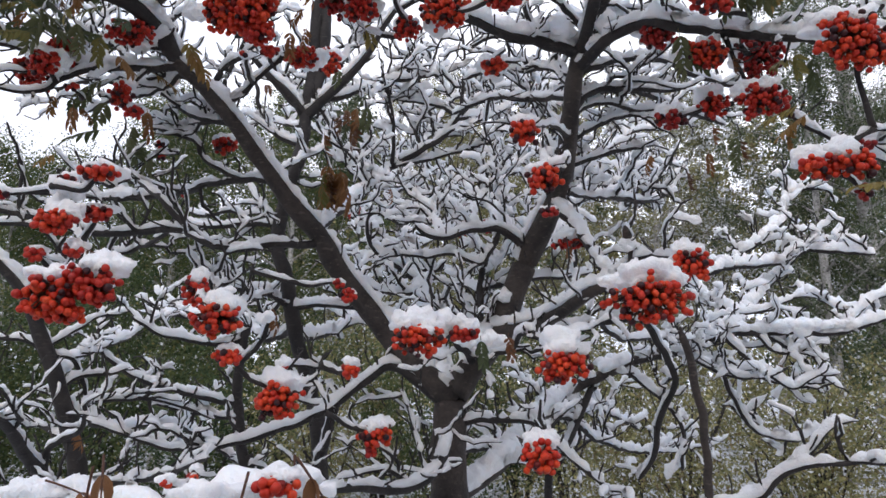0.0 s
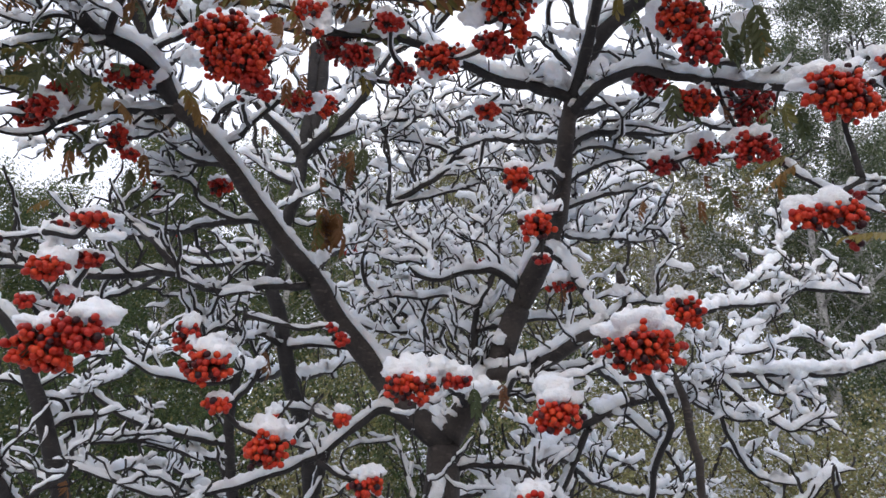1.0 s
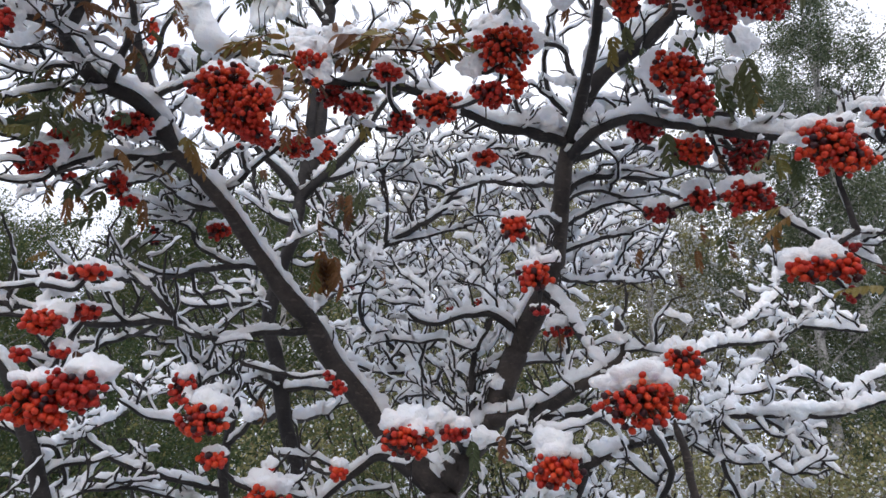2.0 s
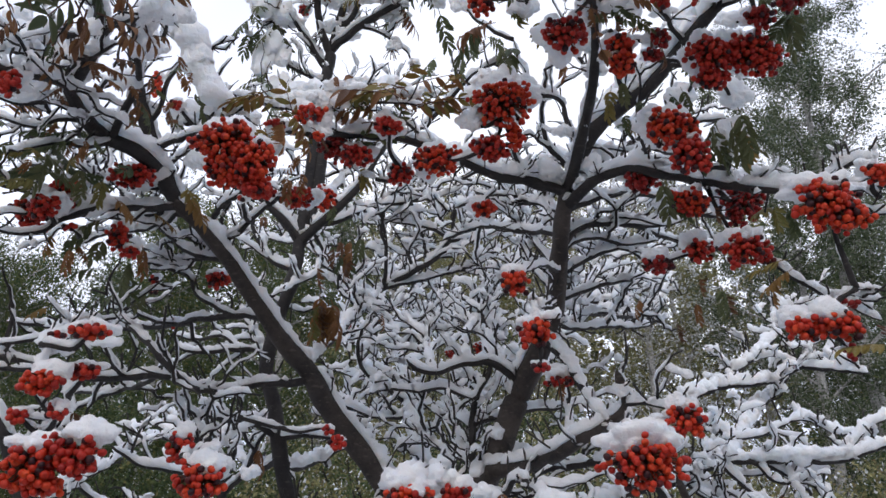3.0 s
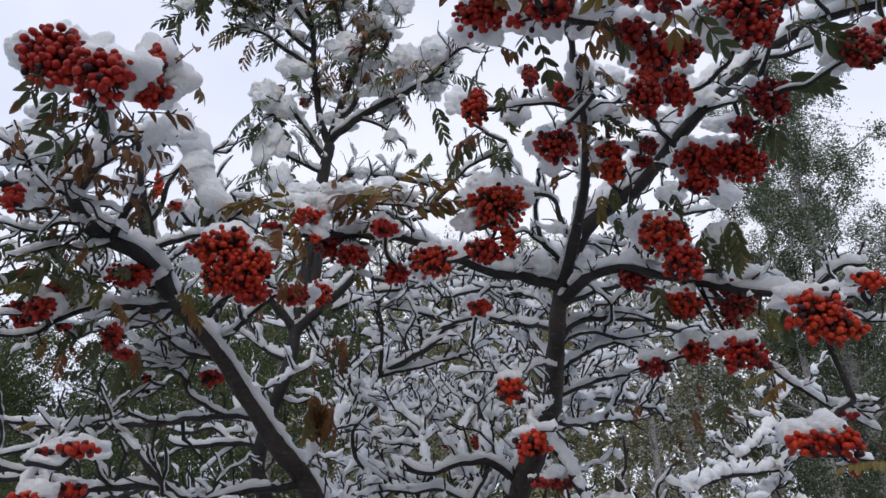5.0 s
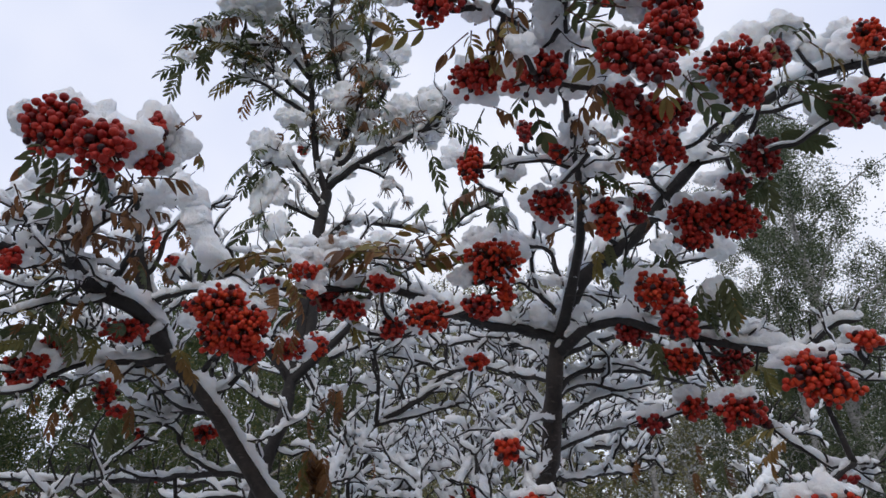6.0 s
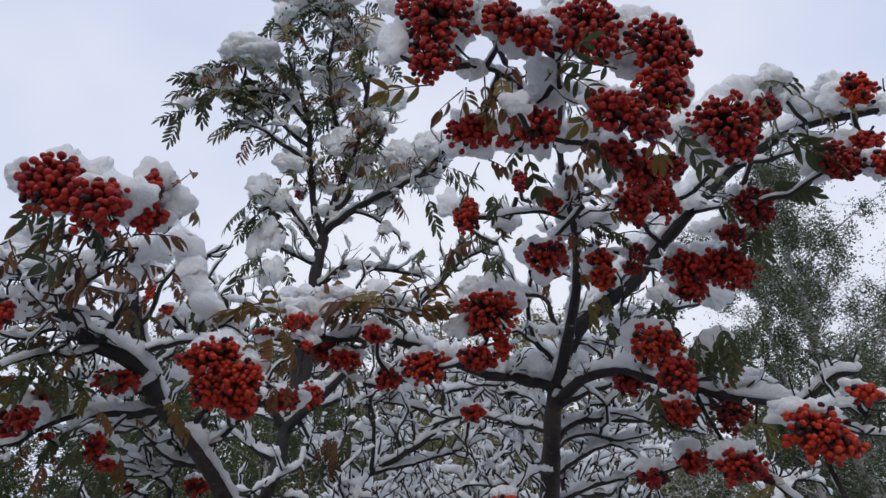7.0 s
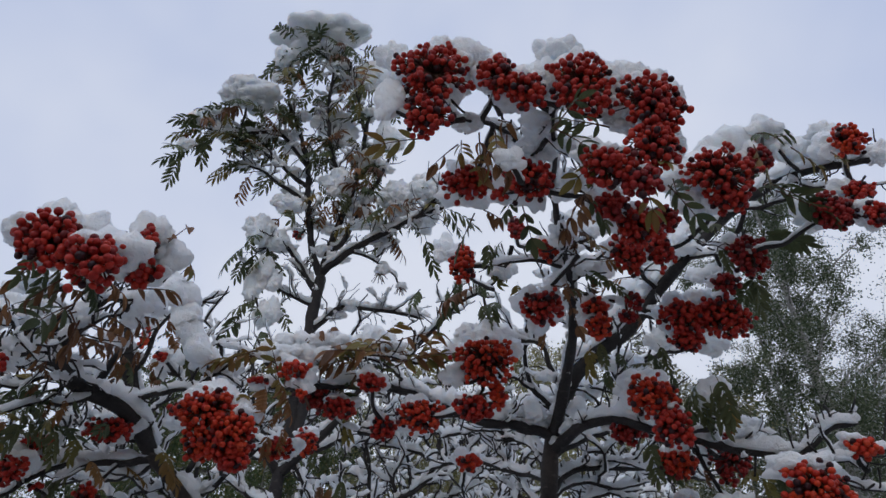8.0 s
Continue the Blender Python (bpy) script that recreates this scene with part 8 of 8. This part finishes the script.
# ---- background wood ----
def leaf_cloud(name, centres, spreads, counts, size, material, parent, seed, droop=0.0, tuft=0.07):
    g = np.random.default_rng(seed)
    pts = []
    for c, s, n in zip(centres, spreads, counts):
        knots = c + g.normal(0, 1, (max(2, n // 18), 3)) * s
        pts.append(knots[g.integers(0, len(knots), n)] + g.normal(0, 1, (n, 3)) * tuft)
    pts = np.vstack(pts)
    if droop:
        pts[:, 2] -= np.abs(g.normal(0, droop, len(pts)))
    n = len(pts)
    u = g.normal(0, 1, (n, 3))
    u /= np.linalg.norm(u, axis=1)[:, None]
    v = np.cross(u, g.normal(0, 1, (n, 3)))
    v /= np.linalg.norm(v, axis=1)[:, None]
    s = size * g.uniform(0.6, 1.3, (n, 1))
    quad = np.stack([pts - u * s, pts - v * s * 0.62 + u * s * 0.1, pts + u * s, pts + v * s * 0.62 + u * s * 0.1], axis=1).reshape(-1, 3)
    me = bpy.data.meshes.new(name)
    me.vertices.add(4 * n)
    me.vertices.foreach_set("co", quad.ravel())
    me.loops.add(4 * n)
    me.loops.foreach_set("vertex_index", np.arange(4 * n, dtype=np.int32))
    me.polygons.add(n)
    me.polygons.foreach_set("loop_start", np.arange(0, 4 * n, 4, dtype=np.int32))
    me.update(calc_edges=True)
    me.materials.append(material)
    ob = new(name, me)
    ob.parent = parent
    return tagged(ob, kind="stuff")


def wood_tree(x, y, height, crown, leaves, material, seed, label, size=0.021, lean=0.0, low=0.18, twigs=5, clump=1.0):
    g = np.random.default_rng(seed)
    root = tagged(new("birch_tree"), label, "tree", "trees behind the rowan")
    root.location = (x, y, 0)
    r0 = 0.011 * height + 0.02
    rows = [(0, 0, -0.1, r0 * 1.2)]
    for k in range(1, 9):
        u = k / 8
        rows.append((lean * u * height + g.normal(0, 0.03) * height * 0.1, g.normal(0, 0.03) * height * 0.1, u * height * 0.97, r0 * (1 - 0.93 * u)))
    p = curve_points(rows, 0.25)
    verts, faces = [], []
    tube(p, 9, verts, faces, 0.1)
    centres, spreads, counts = [], [], []
    n = int((13 + height * 2.2) * (0.75 if clump < 1 else 1))
    for k in range(n):
        u = low + (0.98 - low) * (k + g.uniform(0, 1)) / n
        i = min(int(u * (len(p) - 1)), len(p) - 2)
        az = k * 2.4 + g.normal(0, 0.4)
        reach = crown * (0.30 + 0.9 * math.sin(math.pi * min(1, (u - low) / (1 - low) * 0.82 + 0.16))) * g.uniform(0.55, 1.1)
        tip = p[i, :3] + np.array([math.cos(az) * reach, math.sin(az) * reach, reach * g.uniform(0.25, 0.75)])
        mid = (p[i, :3] + tip) / 2 + np.array([0, 0, 0.10 * reach])
        lv, lf = [], []
        q = curve_points([(*p[i, :3], 0.30 * p[i, 3] + 0.006), (*mid, 0.012 + 0.0012 * max(0, height - 8)), (*tip, 0.004)], 0.25)
        tube(q, 6, lv, lf)
        for _ in range(twigs):
            j = g.integers(1, len(q))
            e = q[j, :3] + g.normal(0, 0.30, 3) * crown * 0.5
            tube(np.array([[*q[j, :3], 0.006], [*((q[j, :3] + e) / 2 + g.normal(0, 0.05, 3)), 0.005], [*e, 0.003]]), 4, lv, lf)
            centres.append(e)
            spreads.append(np.array([0.10, 0.10, 0.13]) * crown * clump * g.uniform(0.5, 1.1))
            counts.append(max(6, int(leaves / n / (twigs + 4) * g.uniform(0.2, 2.0))))
        k0 = len(verts)
        verts.extend(lv)
        faces.extend(tuple(i + k0 for i in f) for f in lf)
        for s in np.linspace(0.45, 1.0, 4):
            centres.append(q[int(s * (len(q) - 1)), :3])
            spreads.append(np.array([0.085, 0.085, 0.10]) * crown * clump * g.uniform(0.5, 1.1))
            counts.append(max(6, int(leaves / n / (twigs + 4) * g.uniform(0.2, 2.0))))
    link_mesh("trunk", verts, faces, BIRCH_BARK, root)
    leaf_cloud("crown", centres, spreads, counts, size, material, root, seed + 1, 0.06 * crown)


def thicket(x, y, width, height, leaves, material, seed):
    g = np.random.default_rng(seed)
    root = tagged(new("bush"), "dense leafy bush with snow on its leaves", "bush", "undergrowth behind the rowan")
    root.location = (x, y, 0)
    centres, spreads, counts = [], [], []
    stems, stem_faces = [], []
    for k in range(8):
        az, reach = g.uniform(0, 6.28), width * 0.5 * g.uniform(0.2, 1)
        tip = np.array([math.cos(az) * reach, math.sin(az) * reach * 0.7, height * g.uniform(0.55, 1.0)])
        rows = [(g.normal(0, 0.08), g.normal(0, 0.08), -0.05, 0.022), (*(tip * np.array([0.4, 0.4, 0.5])), 0.015), (*tip, 0.004)]
        q = curve_points(rows, 0.2)
        tube(q, 6, stems, stem_faces)
        for s in (0.3, 0.5, 0.7, 0.85, 1.0):
            centres.append(q[int(s * (len(q) - 1)), :3] + g.normal(0, 0.12, 3))
            spreads.append(np.array([0.26, 0.22, 0.24]) * g.uniform(0.6, 1.3))
            counts.append(int(1.3 * leaves / 40 * g.uniform(0.4, 1.6)))
    tagged(link_mesh("brushwood", stems, stem_faces, TWIG_BARK, root), kind="stuff")
    leaf_cloud("foliage", centres, spreads, counts, 0.022, material, root, seed + 1)


TALL_GREEN = "tall birch with green leaves and a little snow"
YELLOW = "slender birch with thinning yellow-olive leaves"
wood_tree(-10.0, 13.0, 5.8, 1.9, 26000, FOL_GREEN, 21, "round-crowned green tree at the wood's edge")
wood_tree(-7.2, 10.5, 5.6, 1.7, 52000, FOL_GREEN, 22, "round-crowned green tree at the wood's edge")
wood_tree(-4.7, 11.0, 6.9, 1.7, 56000, FOL_GREEN, 23, "green leafy tree with drooping twigs")
wood_tree(-2.6, 10.8, 6.9, 1.6, 48000, FOL_GREEN, 24, "green leafy tree with drooping twigs")
wood_tree(-1.0, 14.0, 9.4, 1.3, 12000, FOL_OLIVE, 25, YELLOW)
wood_tree(0.5, 12.0, 7.7, 1.6, 40000, FOL_OLIVE, 26, YELLOW)
wood_tree(2.4, 12.0, 8.1, 1.6, 24000, FOL_OLIVE, 27, YELLOW)
wood_tree(4.2, 12.5, 8.2, 1.6, 19000, FOL_OLIVE, 28, YELLOW)
wood_tree(6.9, 11.5, 9.0, 1.5, 40000, FOL_MISTY, 29, TALL_GREEN, 0.024, twigs=8, clump=0.46, lean=-0.01)
wood_tree(7.9, 11.5, 13.0, 2.2, 84000, FOL_MISTY, 30, TALL_GREEN, 0.024, twigs=8, clump=0.5, lean=-0.02)
wood_tree(10.2, 12.5, 9.0, 1.8, 34000, FOL_MISTY, 31, TALL_GREEN, 0.022, twigs=8)
wood_tree(12.6, 19.0, 16.0, 2.6, 22000, FOL_PALE, 32, "tall bare-looking birch white with frost", 0.03)
for k, bx in enumerate((-8.2, -6.0, -4.2, -2.4, -0.8, 0.9, 2.6, 4.4, 6.3, 8.4)):
    thicket(bx, 8.6 + 0.5 * math.sin(k * 2.3), 2.3, (2.9 if k < 6 else 2.3) + 0.5 * math.sin(k * 1.7), 9500 if k < 6 else 6500, (FOL_DARK, FOL_GREEN, FOL_OLIVE)[(0, 1, 0, 1, 2, 0, 2, 2, 0, 0)[k]], 60 + 2 * k)

# the wood goes on behind the first row
for k in range(9):
    wood_tree(-11.5 + 2.9 * k, 16.5 + 1.2 * math.sin(k * 1.9), (6.6, 7.5, 8.2, 9.0, 9.8, 10.0, 10.0, 9.8, 9.5)[k], 2.1, (16000, 18000, 20000, 20000, 18000, 14000, 12000, 10000, 10000)[k], (FOL_GREEN, FOL_MISTY, FOL_GREEN, FOL_MISTY, FOL_OLIVE, FOL_OLIVE, FOL_PALE, FOL_OLIVE, FOL_GREEN)[k], 120 + 2 * k, "leafy tree deeper in the wood", 0.055)
for k in range(11):
    wood_tree(-14.5 + 3.0 * k, 22.5 + 1.3 * math.sin(k * 2.7), (6.4, 7.0, 7.8, 8.4, 9.2, 9.8, 10.2, 10.2, 10.0, 9.6, 9.6)[k], 2.6, 6500, (FOL_DARK, FOL_GREEN, FOL_MISTY, FOL_GREEN, FOL_OLIVE, FOL_OLIVE, FOL_MISTY, FOL_OLIVE, FOL_OLIVE, FOL_GREEN, FOL_DARK)[k], 420 + 2 * k, "leafy tree deep in the wood", 0.11, low=0.03, twigs=3)
# unseen ring of trees, added behind the viewer to hold back side light
for k in range(12):
    az = math.pi * (1.0 + (k + 0.5) / 12)
    wood_tree(9.0 * math.cos(az) + 0.3 * math.sin(k * 5), 8.0 * math.sin(az) + 1.0, 4.8 + 0.6 * math.sin(k * 2.1), 2.0, 3200, FOL_DARK, 160 + 2 * k, "unseen leafy tree added behind the viewer to block sky light", 0.11, low=0.06)

for k in range(11):
    bx = -6.6 + 1.32 * k
    thicket(bx, 7.3 + 0.35 * math.sin(k * 3.1), 1.9, 2.0 + 0.35 * math.sin(k * 1.3), 7000, (FOL_DARK, FOL_DARK, FOL_GREEN, FOL_DARK, FOL_OLIVE, FOL_GREEN, FOL_OLIVE, FOL_OLIVE, FOL_OLIVE, FOL_OLIVE, FOL_DARK)[k], 300 + 2 * k)
